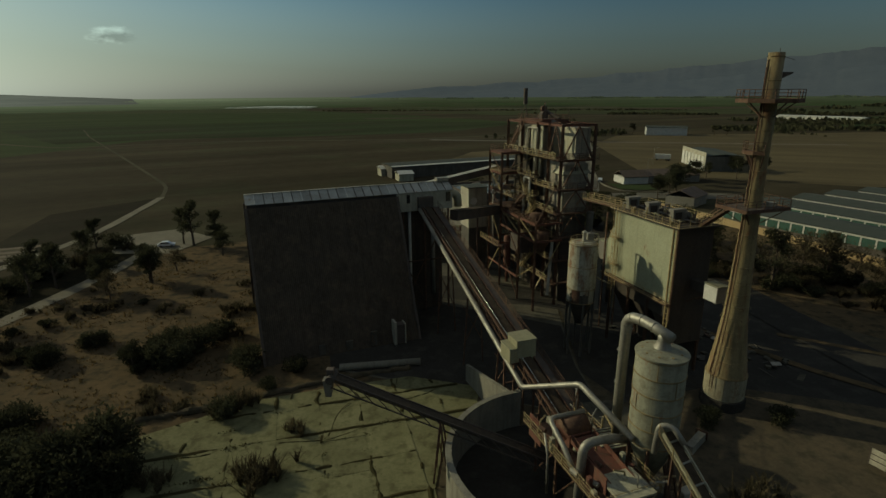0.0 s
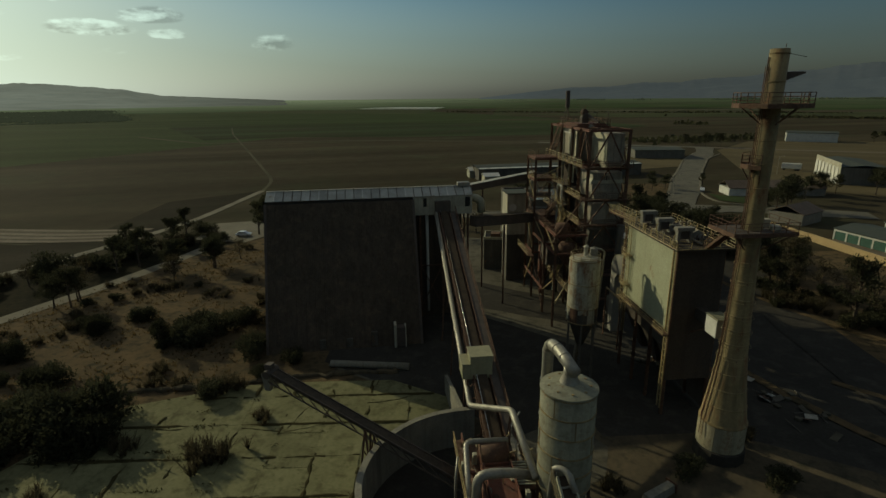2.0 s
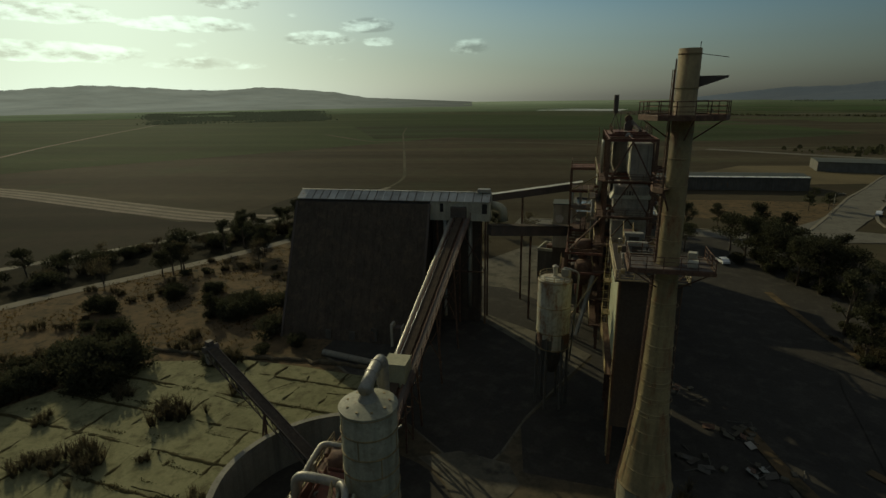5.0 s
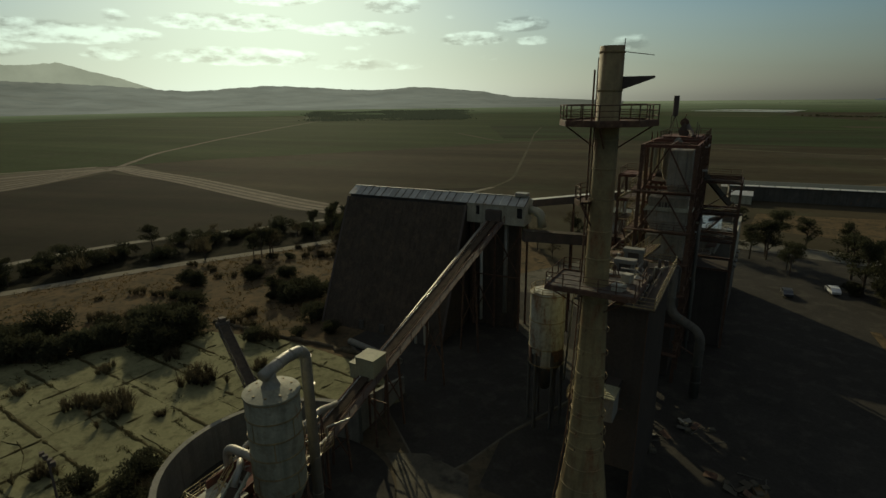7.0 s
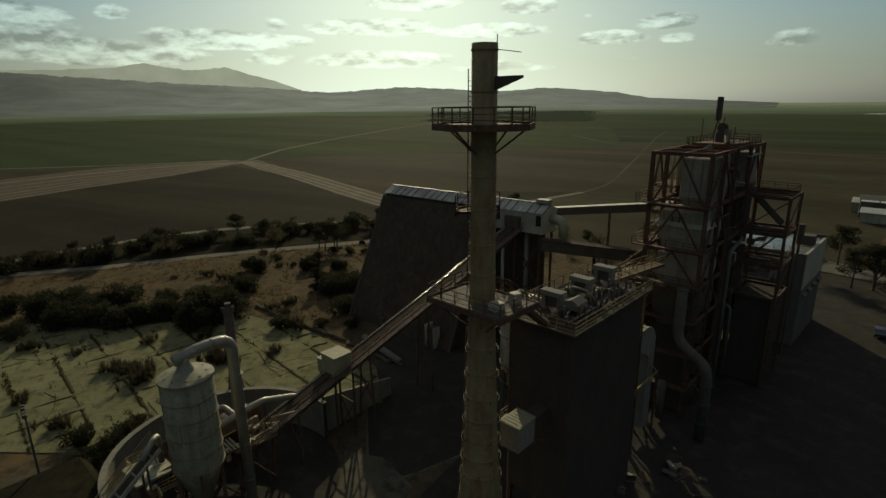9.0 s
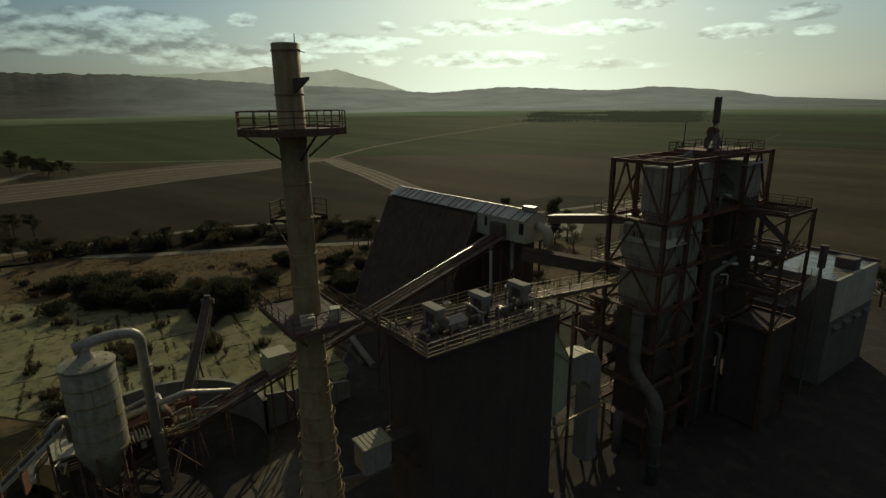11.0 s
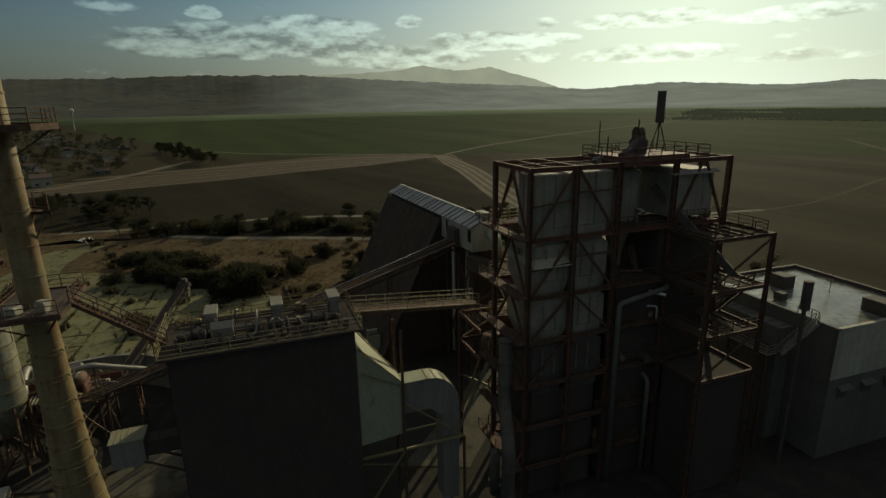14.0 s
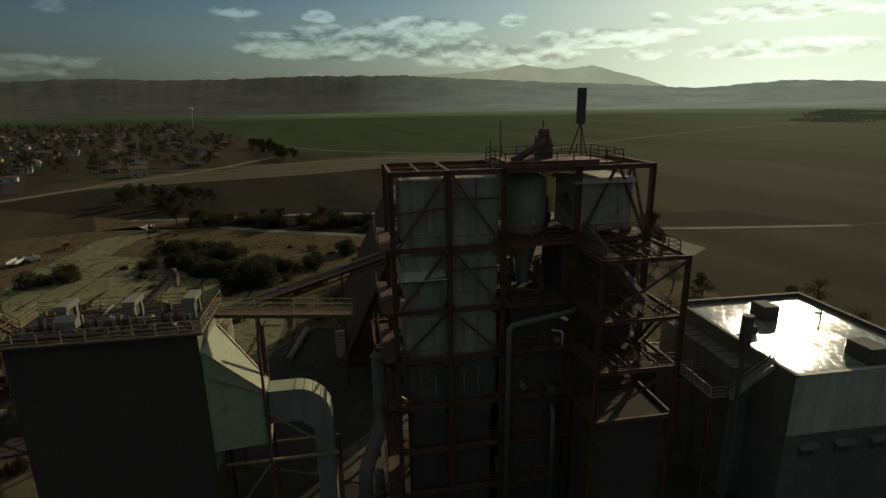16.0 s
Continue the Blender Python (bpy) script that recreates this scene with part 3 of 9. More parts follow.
def extrude_y(outline, y0, y1):
    """A prism along y over a list of (x, z)."""
    def add(bm):
        lo = [bm.verts.new((x, y0, z)) for x, z in outline]
        hi = [bm.verts.new((x, y1, z)) for x, z in outline]
        k = len(outline)
        bm.faces.new(lo)
        bm.faces.new(hi[::-1])
        for i in range(k):
            bm.faces.new((lo[(i + 1) % k], lo[i], hi[i], hi[(i + 1) % k]))
    return add


def extrude_x(outline, x0, x1):
    """A prism along x over a list of (y, z)."""
    def add(bm):
        lo = [bm.verts.new((x0, y, z)) for y, z in outline]
        hi = [bm.verts.new((x1, y, z)) for y, z in outline]
        k = len(outline)
        bm.faces.new(lo[::-1])
        bm.faces.new(hi)
        for i in range(k):
            bm.faces.new((lo[i], lo[(i + 1) % k], hi[(i + 1) % k], hi[i]))
    return add


def railing(parent, pts, h=1.1, step=1.8, mat=None, closed=False, r=0.035, bars=3):
    """A guard rail along points: its bars in one mesh, its posts each on their own."""
    mat = mat or M_OCHRE
    ps = [Vector(p) for p in pts]
    if closed:
        ps.append(ps[0])
    up = Vector((0, 0, 1))
    rail = part("railing", B(tube([p + up * h for p in ps], r, 5)), mat, parent)
    for k in range(1, bars):
        part("mid_rail", B(tube([p + up * h * k / bars for p in ps], r * 0.8, 5)), mat, rail)
    part("toe_board", B(tube([p + up * 0.08 for p in ps], 0.06, 4)), mat, rail)
    for a, b in zip(ps, ps[1:]):
        k = max(1, round((b - a).length / step))
        for i in range(k + (b == ps[-1] and not closed)):
            p = a.lerp(b, i / k)
            part("rail_post", B(beam(p, p + up * h, r * 1.9)), mat, rail)
    return rail


def stair(parent, a, b, width=0.9, mat=None):
    """A steel stair between two points: two stringers, treads and hand rails."""
    mat = mat or M_OCHRE
    a, b = Vector(a), Vector(b)
    flat_ = Vector((b.x - a.x, b.y - a.y, 0))
    s = flat_.normalized().cross(Vector((0, 0, 1))) * width / 2
    bm = bmesh.new()
    for o in (s, -s):
        beam(a + o, b + o, 0.08, 0.28)(bm)
        beam(a + o + Vector((0, 0, 1.0)), b + o + Vector((0, 0, 1.0)), 0.06)(bm)
        beam(a + o + Vector((0, 0, 0.5)), b + o + Vector((0, 0, 0.5)), 0.05)(bm)
        for i in range(5):
            p = a.lerp(b, i / 4) + o
            beam(p, p + Vector((0, 0, 1.0)), 0.06)(bm)
    st = part("stair", bm, mat, parent)
    k = max(3, round(abs(b.z - a.z) / 0.2))
    bm = bmesh.new()
    for i in range(k):
        p = a.lerp(b, (i + 0.5) / k)
        d = flat_.normalized() * 0.12
        hexa(bm, [p - s - d, p - s + d, p + s + d, p + s - d] + [q + Vector((0, 0, 0.03)) for q in (p - s - d, p - s + d, p + s + d, p + s - d)])
    part("tread", bm, mat, st)
    return st


def sheet(name, outline, z, mat, label, category="ground"):
    bm = bmesh.new()
    bm.faces.new([bm.verts.new((x, y, z)) for x, y in outline])
    bmesh.ops.recalc_face_normals(bm, faces=bm.faces[:])
    if bm.faces[0].normal.z < 0:
        bmesh.ops.reverse_faces(bm, faces=bm.faces[:])
    return structure(name, bm, mat, label, category)


def ribbon(name, pts, width, z, mat, label, category="track"):
    """A strip of ground along points with a wandering edge."""
    ps = [Vector((*p, 0)) for p in pts]
    dense = []
    for a, b in zip(ps, ps[1:]):
        k = max(1, int((b - a).length / 8))
        dense += [a.lerp(b, i / k) for i in range(k)]
    dense.append(ps[-1])
    for _ in range(3):
        dense = [dense[0]] + [(a + b * 2 + c) / 4 for a, b, c in zip(dense, dense[1:], dense[2:])] + [dense[-1]]
    bm = bmesh.new()
    left, right = [], []
    for i, p in enumerate(dense):
        d = (dense[min(i + 1, len(dense) - 1)] - dense[max(i - 1, 0)]).normalized()
        s = Vector((-d.y, d.x, 0))
        w = width * (0.5 + 0.12 * noise.noise(p * 0.08))
        left.append(bm.verts.new((*(p + s * w).xy, z)))
        right.append(bm.verts.new((*(p - s * w).xy, z)))
    for i in range(len(dense) - 1):
        bm.faces.new((right[i], right[i + 1], left[i + 1], left[i]))
    return structure(name, bm, mat, label, category)

# ---- the land ----
bm = bmesh.new()
rings = [0, 60, 120, 200, 320, 500, 800, 1300, 2100, 3300, 4950]
grid = [[bm.verts.new((10 + r * math.cos(6.28319 * k / 64), 70 + r * math.sin(6.28319 * k / 64), 0)) for k in range(64)] for r in rings[1:]]
mid = bm.verts.new((10, 70, 0))
for k in range(64):
    bm.faces.new((mid, grid[0][k], grid[0][(k + 1) % 64]))
    for a, b in zip(grid, grid[1:]):
        bm.faces.new((a[k], b[k], b[(k + 1) % 64], a[(k + 1) % 64]))
structure("ground", bm, M_SOIL, "dark ploughed farmland reaching to the horizon", "ground")

# broad fields
sheet("field_green", [(-380, -120), (-345, 20), (-352, 92), (-345, 160), (-320, 240), (-295, 330), (-262, 500), (-150, 512), (0, 556), (110, 720), (-60, 1000), (-500, 1500), (-1500, 2300), (-2600, 2000), (-3600, 900), (-3900, 0), (-3700, -1100), (-2500, -1400), (-1300, -800), (-470, -160)], 0.05, M_CROP, "wide green crop fields beyond the dirt junction", "field")
sheet("field_green", [(-140, 1100), (700, 900), (1500, 1500), (900, 2600), (-300, 2400)], 0.085, M_CROP_B, "olive fields far across the plain", "field")
sheet("field_green", [(430, 590), (900, 560), (1300, 900), (600, 820)], 0.06, M_CROP, "green field beside the far road", "field")
sheet("field_olive", [(-262, 500), (-150, 512), (0, 556), (110, 720), (-90, 800), (-330, 740), (-520, 640), (-320, 450)], 0.07, M_CROP_DIM, "dim green and brown fields across the plain", "field")
sheet("field_olive", [(-900, 1200), (-300, 1150), (-420, 1900), (-1500, 2300), (-1700, 1700)], 0.12, M_CROP_B, "olive strip of far crops", "field")
sheet("field_stubble", [(100, 262), (180, 222), (300, 220), (640, 440), (420, 520), (160, 500), (118, 420)], 0.05, M_STUBBLE, "tan stubble field behind the warehouses", "field")
sheet("field_stubble", [(-10, 288), (40, 300), (86, 330), (80, 400), (20, 370)], 0.05, M_STUBBLE, "tan dry field behind the long shed", "field")
sheet("field_stubble", [(0, 208), (58, 214), (62, 262), (30, 252), (-6, 232)], 0.05, M_DRY, "dry grassy lot in front of the long shed", "field")
sheet("field_dry_grass", [(-92, -20), (-70, -48), (-24, -34), (-2, 8), (-2, 40), (-4, 66), (2, 84), (-6, 120), (-40, 150), (-72, 136), (-80, 90), (-90, 40)], 0.06, M_DRY, "rough dry grass and bare earth beside the yard", "ground")
sheet("rough_ground", [(-60, -70), (70, -70), (120, 20), (118, 90), (60, 110), (24, 80), (6, 66), (-4, 66), (-2, 36), (-20, 6), (-50, -30)], 0.045, M_DIRT, "rough bare dirt round the plant", "ground")
sheet("field_dry_grass", [(20, -40), (60, -30), (90, 30), (74, 52), (44, 50), (30, 34), (10, 10)], 0.06, M_DRY, "dry weedy verge below the plant", "ground")
sheet("field_dry_grass", [(58, 96), (76, 76), (130, 96), (112, 128), (88, 156), (66, 150)], 0.06, M_DRY, "dry grass bank below the storage units", "ground")
sheet("field_dry_grass", [(-150, -90), (-84, -30), (-92, 6), (-118, 10), (-150, -30)], 0.06, M_DRY, "dry earth lot beyond the yard", "ground")
sheet("field_dark_soil", [(-112, 210), (-103, 150), (-108, 104), (-121, 61), (-118, 29), (-101, -30), (-120, -110), (-150, -122), (-183, -80), (-226, -16), (-252, 12), (-279, 52), (-312, 90), (-262, 104), (-200, 113), (-130, 117), (-118, 124), (-135, 180)], 0.085, M_DARKSOIL, "damp dark ploughed field inside the track bend", "field")
sheet("verge_scrub", [(-106, -4), (-92, 6), (-87, 30), (-86, 57), (-78, 95), (-74, 134), (-92, 132), (-104, 104), (-116, 62), (-113, 29)], 0.09, M_DARKVEG, "dark overgrown ditch between two tracks", "ground")
# apron's east edge drawn in; dark asphalt beyond it stands in for shade
sheet("plant_apron", [(-16, 71), (4, 64), (20, 58), (20.5, 64), (20, 72), (20.5, 80), (21, 87), (21.5, 93), (22, 102), (19.5, 110), (16, 118), (8, 150), (-14, 150), (-22, 110)], 0.08, M_APRON, "dusty worn concrete apron beside the plant", "pavement")
# lighter ground laid where a wedge of sun falls
sheet("concrete_pad", [(12.5, 58), (16, 61.5), (22, 62.5), (24.5, 60), (24, 55), (21.8, 52.5), (19.5, 54.5), (16, 57)], 0.092, M_APRON, "lighter apron patch beside the round tank, for sunlight", "pavement")
# apron coloured black where the shed's shadow lies
sheet("sooty_apron", [(-17, 72), (4, 64.2), (19.8, 58.4), (20.2, 64), (19.7, 72), (20.2, 80), (20.6, 86), (17, 88), (8, 92.6), (0, 96.4), (-8, 99), (-20, 100), (-20, 84)], 0.084, M_ASPHALT, "worn apron coloured black for the shed's shadow", "pavement")
# black ground strip standing in for a shadow across the apron
sheet("oil_stained_lane", [(-17, 102), (-13, 110), (-9, 113.6), (-4, 114.7), (0, 113.2), (4, 111.8), (8, 109.8), (12, 108.8), (17, 106.2), (23, 103.5), (23, 93), (21, 93.6), (16.3, 95.8), (12, 96.4), (8, 97.6), (4, 98.4), (-0.3, 99.6), (-6, 100.6)], 0.086, M_ASPHALT, "black strip across the apron, coloured for a shadow", "pavement")
sheet("plant_lane", [(24, 62), (38, 66), (52, 62), (72, 54), (72, 66), (60, 96), (62, 128), (54, 150), (40, 190), (6, 178), (-4, 150), (8, 138), (16, 118), (22, 92), (20, 70)], 0.075, M_ASPHALT, "dark asphalt round the plant", "pavement")
sheet("dirt_lot", [(20, 64), (38, 67), (52, 63), (76, 54), (88, 40), (60, 8), (36, 22), (22, 34), (10, 58)], 0.065, M_DIRT, "trodden dirt with sparse weeds below the chimney", "ground")

# strips of other soils across the plain; the paler ones stand in for haze
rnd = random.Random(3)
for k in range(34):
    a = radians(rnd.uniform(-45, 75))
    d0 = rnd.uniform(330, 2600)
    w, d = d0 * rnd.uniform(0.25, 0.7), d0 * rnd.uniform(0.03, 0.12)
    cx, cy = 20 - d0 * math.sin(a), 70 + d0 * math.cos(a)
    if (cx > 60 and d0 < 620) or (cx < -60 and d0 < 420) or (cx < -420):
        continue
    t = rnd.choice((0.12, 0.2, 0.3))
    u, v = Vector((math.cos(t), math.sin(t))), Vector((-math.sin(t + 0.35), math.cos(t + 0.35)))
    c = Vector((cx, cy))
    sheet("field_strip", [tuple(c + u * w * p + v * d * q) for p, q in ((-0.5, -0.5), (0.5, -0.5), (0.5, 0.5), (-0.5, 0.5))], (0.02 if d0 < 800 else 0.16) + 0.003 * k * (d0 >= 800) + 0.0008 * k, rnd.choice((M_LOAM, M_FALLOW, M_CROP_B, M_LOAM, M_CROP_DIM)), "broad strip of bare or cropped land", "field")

# tracks and roads
ribbon("track_junction", [(-322, 92), (-425, 146), (-544, 236), (-720, 388), (-1000, 640)], 4, 0.10, M_TRACK, "pale dirt farm track across green fields")
ribbon("track_east", [(-345, 104), (-285, 108), (-245, 115), (-180, 121), (-125, 127), (-108, 134)], 15, 0.11, M_DIRT, "trodden earth along the wheel tracks")
for off in (-6.5, -2.4, 1.6, 6.4):
    ribbon("track_rut", [(-338, 100 + off * 0.5), (-285, 108 + off), (-245, 115 + off), (-180, 121 + off), (-125, 127 + off), (-108, 134 + off)], 2.2, 0.15, M_TRACK, "pale wheel rut from the junction")
sheet("track_fan", [(-330, 104), (-318, 88), (-279, 52), (-252, 12), (-226, -16), (-183, -80), (-165, -112), (-205, -118), (-250, -78), (-312, -36), (-350, 14), (-352, 62), (-350, 96)], 0.095, M_DIRT, "bare trodden earth where tracks fan out", "track")
for dx, dy, w_ in ((2, -1, 2.4), (-7, -3, 1.8), (-16, -6, 2.6), (-27, -9, 1.8), (-40, -14, 2.4)):
    ribbon("track_rut", [(-328 + dx * 0.15, 94 + dy * 0.2), (-284 + dx * 0.7, 52 + dy), (-256 + dx, 12 + dy), (-230 + dx, -18 + dy), (-190 + dx * 1.1, -80 + dy), (-172 + dx, -112)], w_, 0.16, M_TRACK, "pale wheel rut along the ploughed field")
ribbon("track_south", [(-335, 92), (-330, 40), (-312, -6), (-268, -70), (-235, -110)], 5, 0.17, M_TRACK, "dirt track toward the town")
ribbon("track_edge", [(-352, 92), (-356, 50), (-364, 10), (-385, -60), (-440, -140)], 4, 0.13, M_TRACK, "narrow track along the green field")
ribbon("track_outer", [(-100, -30), (-107, 4), (-117, 29), (-120, 61), (-107, 104), (-102, 150), (-112, 210)], 3, 0.14, M_PALE, "pale gravel track behind the ditch")
ribbon("track_inner", [(-94, 6), (-88, 30), (-87, 57), (-79, 93), (-76, 128), (-80, 150)], 3.6, 0.14, M_PALE, "pale worn road past the dry grass")
ribbon("track_field", [(-112, 210), (-122, 236), (-200, 340), (-340, 525), (-420, 640)], 1.6, 0.10, M_FALLOW, "thin track through the dark field")
ribbon("track_field", [(-420, 480), (-300, 420), (-180, 470), (-40, 474), (60, 516), (150, 507)], 5, 0.10, M_FALLOW, "thin pale headland track")
sheet("car_park", [(-86, 132), (-70, 132), (-66, 148), (-80, 158), (-94, 150)], 0.16, M_PALE, "pale gravel parking patch by the track", "pavement")
ribbon("road", [(38, 176), (50, 196), (60, 220), (65, 242), (71, 274), (79, 306), (92, 359), (105, 396), (114, 440)], 12, 0.16, M_ROAD, "grey asphalt road leaving the plant", "road")
ribbon("road", [(56, 204), (72, 208), (92, 206), (116, 203)], 12, 0.185, M_ROAD, "grey side street past the low houses", "road")
ribbon("road", [(-30, 176), (0, 183), (40, 190), (70, 205)], 9, 0.17, M_ROAD, "asphalt side road behind the plant", "road")
ribbon("road", [(118, 440), (60, 452), (-10, 470)], 10, 0.15, M_ROAD, "asphalt road past far sheds", "road")
ribbon("road", [(118, 440), (200, 420), (300, 400)], 9, 0.15, M_TRACK, "pale road beside the stubble", "road")
ribbon("road", [(58, 128), (46, 150), (38, 172), (40, 182)], 12, 0.155, M_ASPHALT, "dark asphalt road bending round the plant", "road")
ribbon("road", [(66, 62), (62, 84), (58, 110), (57, 130)], 9, 0.19, M_ASPHALT, "dark asphalt lane along the plant", "road")


def kerb(pts):
    ps = bend([(*p, 0.0) for p in pts], 8, 4)
    bm_ = bmesh.new()
    for a, b in zip(ps, ps[1:]):
        beam((a.x, a.y, 0.12), (b.x, b.y, 0.12), 0.9, 0.34)(bm_)
    structure("kerb", bm_, M_PALE, "pale concrete kerb along the road", "kerb")


kerb([(52, 206), (58.4, 238), (65.4, 277), (71.4, 299), (83.4, 352), (97, 393)])
kerb([(113.5, 394), (100.5, 366), (86.4, 312), (77.2, 272), (71.8, 246), (70.4, 232), (72.6, 219), (79.5, 215.2), (96, 214)])
kerb([(-28, 181), (0, 188), (36, 195), (56, 205)])

ribbon("track_rubble", [(44, 84), (47, 78), (52, 70), (60, 62), (72, 54)], 1.6, 0.2, M_DRY, "broken dusty edging beside the dark lane")
ribbon("track_rubble", [(56, 82), (64, 76), (76, 70), (90, 62)], 1.2, 0.2, M_DRY, "broken dusty edging along the verge")
ribbon("track_rubble", [(44, 140), (50, 128), (56, 112), (66, 100), (84, 88)], 1.4, 0.2, M_DRY, "worn dusty edge of the lane")

# yard of concrete slabs, each its own piece
yard = [(-16, 8), (-6, 24), (1, 36), (-1, 46), (0, 54), (4, 60), (5, 66), (-5, 69), (-16, 66), (-25, 63), (-37, 55), (-40.2, 45), (-42.9, 31), (-53.5, 19), (-56, 7.6), (-56.7, -2.3), (-65, -5.6), (-75.6, -7.2), (-84, -4), (-82, -12.8), (-77.6, -17.5), (-70.4, -19.2), (-58, -15), (-47.7, -13.6), (-38.7, -11), (-27, -5)]
sheet("yard_bed", yard, 0.15, M_SLAB, "worn concrete base of the yard", "pavement")


def inside(x, y, poly):
    c = False
    for (ax, ay), (bx, by) in zip(poly, poly[1:] + poly[:1]):
        if (ay > y) != (by > y) and x < (bx - ax) * (y - ay) / (by - ay) + ax:
            c = not c
    return c


YH = radians(15)
yard_floor = thing("yard_floor", pose(0, 0, 0, 0, 0, 15), "pale cracked concrete yard with weeds in its joints", "pavement", kind="structure")
rnd = random.Random(5)
slabs = {}
weed_spots = []
for i in range(-32, 8):
    shift = rnd.uniform(0, 6)
    for j in range(-24, 16):
        w, d = 5.2, 6.4
        x0, y0 = i * w, j * d + (shift if i % 3 == 0 else 0)
        cx, cy = x0 + w / 2, y0 + d / 2
        wx, wy = cx * math.cos(YH) - cy * math.sin(YH), cx * math.sin(YH) + cy * math.cos(YH)
        cs = [(x0 + p * w, y0 + q * d) for p in (0, 1) for q in (0, 1)]
        if not all(inside(p * math.cos(YH) - q * math.sin(YH), p * math.sin(YH) + q * math.cos(YH), yard) for p, q in cs):
            continue
        v = rnd.randrange(6)
        if v not in slabs:
            bm = bmesh.new()
            g = 0.015
            pts = []
            for (ax, ay), (bx, by) in zip([(g, g), (w - g, g), (w - g, d - g), (g, d - g)], [(w - g, g), (w - g, d - g), (g, d - g), (g, g)]):
                for k in range(4):
                    t = k / 4
                    pts.append((ax + (bx - ax) * t + (rnd.uniform(-0.03, 0.03) if k else 0), ay + (by - ay) * t + (rnd.uniform(-0.03, 0.03) if k else 0)))
            prism(pts, 0.0, 0.16)(bm)
            slabs[v] = bpy.data.meshes.new("slab")
            bm.to_mesh(slabs[v])
            bm.free()
            slabs[v].materials.append(M_SLAB)
        s = new("slab", slabs[v])
        s.parent = yard_floor
        s.location = (x0, y0, 0.03 + rnd.uniform(0, 0.03))
        for _ in range(7):
            t = rnd.random()
            spot = (x0 + w * t, y0) if rnd.random() < 0.7 else (x0, y0 + d * t)
            if noise.noise((spot[0] * 0.06, spot[1] * 0.3, 9.0)) > -0.08:
                weed_spots.append(spot)

# weeds that grow in the joints
verts, faces = [], []
for (u, v) in weed_spots:
    x, y = u * math.cos(YH) - v * math.sin(YH), u * math.sin(YH) + v * math.cos(YH)
    big = 0.5 + 1.2 * max(0.0, noise.noise((x * 0.07, y * 0.07, 3)) + 0.25)
    for k in range(26):
        along = rnd.gauss(0, 0.8 * big)
        across = rnd.gauss(0, 0.10 + 0.10 * big)
        px, py = x + along * math.cos(YH) - across * math.sin(YH), y + along * math.sin(YH) + across * math.cos(YH)
        a = rnd.uniform(0, 6.28)
        hh, ww = rnd.uniform(0.12, 0.4) * big, rnd.uniform(0.05, 0.16)
        dx, dy = ww * math.cos(a), ww * math.sin(a)
        n0 = len(verts)
        verts += [(px - dx, py - dy, 0.1), (px + dx, py + dy, 0.1), (px + dx * 0.4 + rnd.uniform(-0.1, 0.1), py + rnd.uniform(-0.1, 0.1), 0.12 + hh)]
        faces.append((n0, n0 + 1, n0 + 2))
for i in range(-32, 9):
    for j in range(-24, 17):
        for (ax, ay, bx, by, seed_) in ((i * 5.2, j * 6.4, (i + 1) * 5.2, j * 6.4, 1.0), (i * 5.2, j * 6.4, i * 5.2, (j + 1) * 6.4, 7.0)):
            k_ = 12
            prev = None
            for q in range(k_ + 1):
                u, v = ax + (bx - ax) * q / k_, ay + (by - ay) * q / k_
                wob = noise.noise((u * 0.5, v * 0.5, seed_))
                u2, v2 = (u, v + wob * 0.22) if seed_ < 5 else (u + wob * 0.4, v)
                x, y = u2 * math.cos(YH) - v2 * math.sin(YH), u2 * math.sin(YH) + v2 * math.cos(YH)
                w_ = 0.75 * (noise.noise((u * 0.09, v * 0.22, seed_ + 3)) + 0.32 - (0.26 if seed_ > 5 else 0)) + 0.35 * noise.noise((u * 1.1, v * 1.1, seed_))
                w_ -= 0.22 * min(1.0, max(0.0, (26 - y) / 12))
                if w_ < 0.04 or not inside(x, y, yard):
                    prev = None
                    continue
                w_ = min(w_, 0.30)
                ox, oy = (-math.sin(YH) * w_, math.cos(YH) * w_) if seed_ < 5 else (math.cos(YH) * w_, math.sin(YH) * w_)
                n0 = len(verts)
                verts += [(x - ox, y - oy, 0.21), (x, y, 0.21 + 0.35 * w_), (x + ox, y + oy, 0.21)]
                if prev is not None:
                    faces.append((prev, n0, n0 + 1, prev + 1))
                    faces.append((prev + 1, n0 + 1, n0 + 2, prev + 2))
                prev = n0
# wandering cracks grown over with moss and weeds
for k in range(46):
    x, y = rnd.uniform(-60, 5), rnd.uniform(-14, 68)
    if not inside(x, y, yard):
        continue
    a = YH + rnd.choice((0.0, 0.0, 0.0, 1.57, 0.4)) + rnd.gauss(0, 0.10)
    prev = None
    wide = rnd.uniform(0.04, 0.13)
    for q in range(rnd.randrange(6, 22)):
        a += rnd.gauss(0, 0.10)
        x, y = x + 0.45 * math.cos(a), y + 0.45 * math.sin(a)
        if not inside(x, y, yard):
            break
        w_ = wide * rnd.uniform(0.35, 1.4)
        ox, oy = -math.sin(a) * w_, math.cos(a) * w_
        n0 = len(verts)
        verts += [(x - ox, y - oy, 0.225), (x, y, 0.23 + 0.5 * w_), (x + ox, y + oy, 0.225)]
        if prev is not None:
            faces.append((prev, n0, n0 + 1, prev + 1))
            faces.append((prev + 1, n0 + 1, n0 + 2, prev + 2))
        prev = n0
me = bpy.data.meshes.new("joint_weeds")
me.from_pydata(verts, [], faces)
me.materials.append(M_WEED)
tagged(new("joint_weeds", me), "dark weeds growing in the yard's cracked joints", "weeds", kind="stuff")

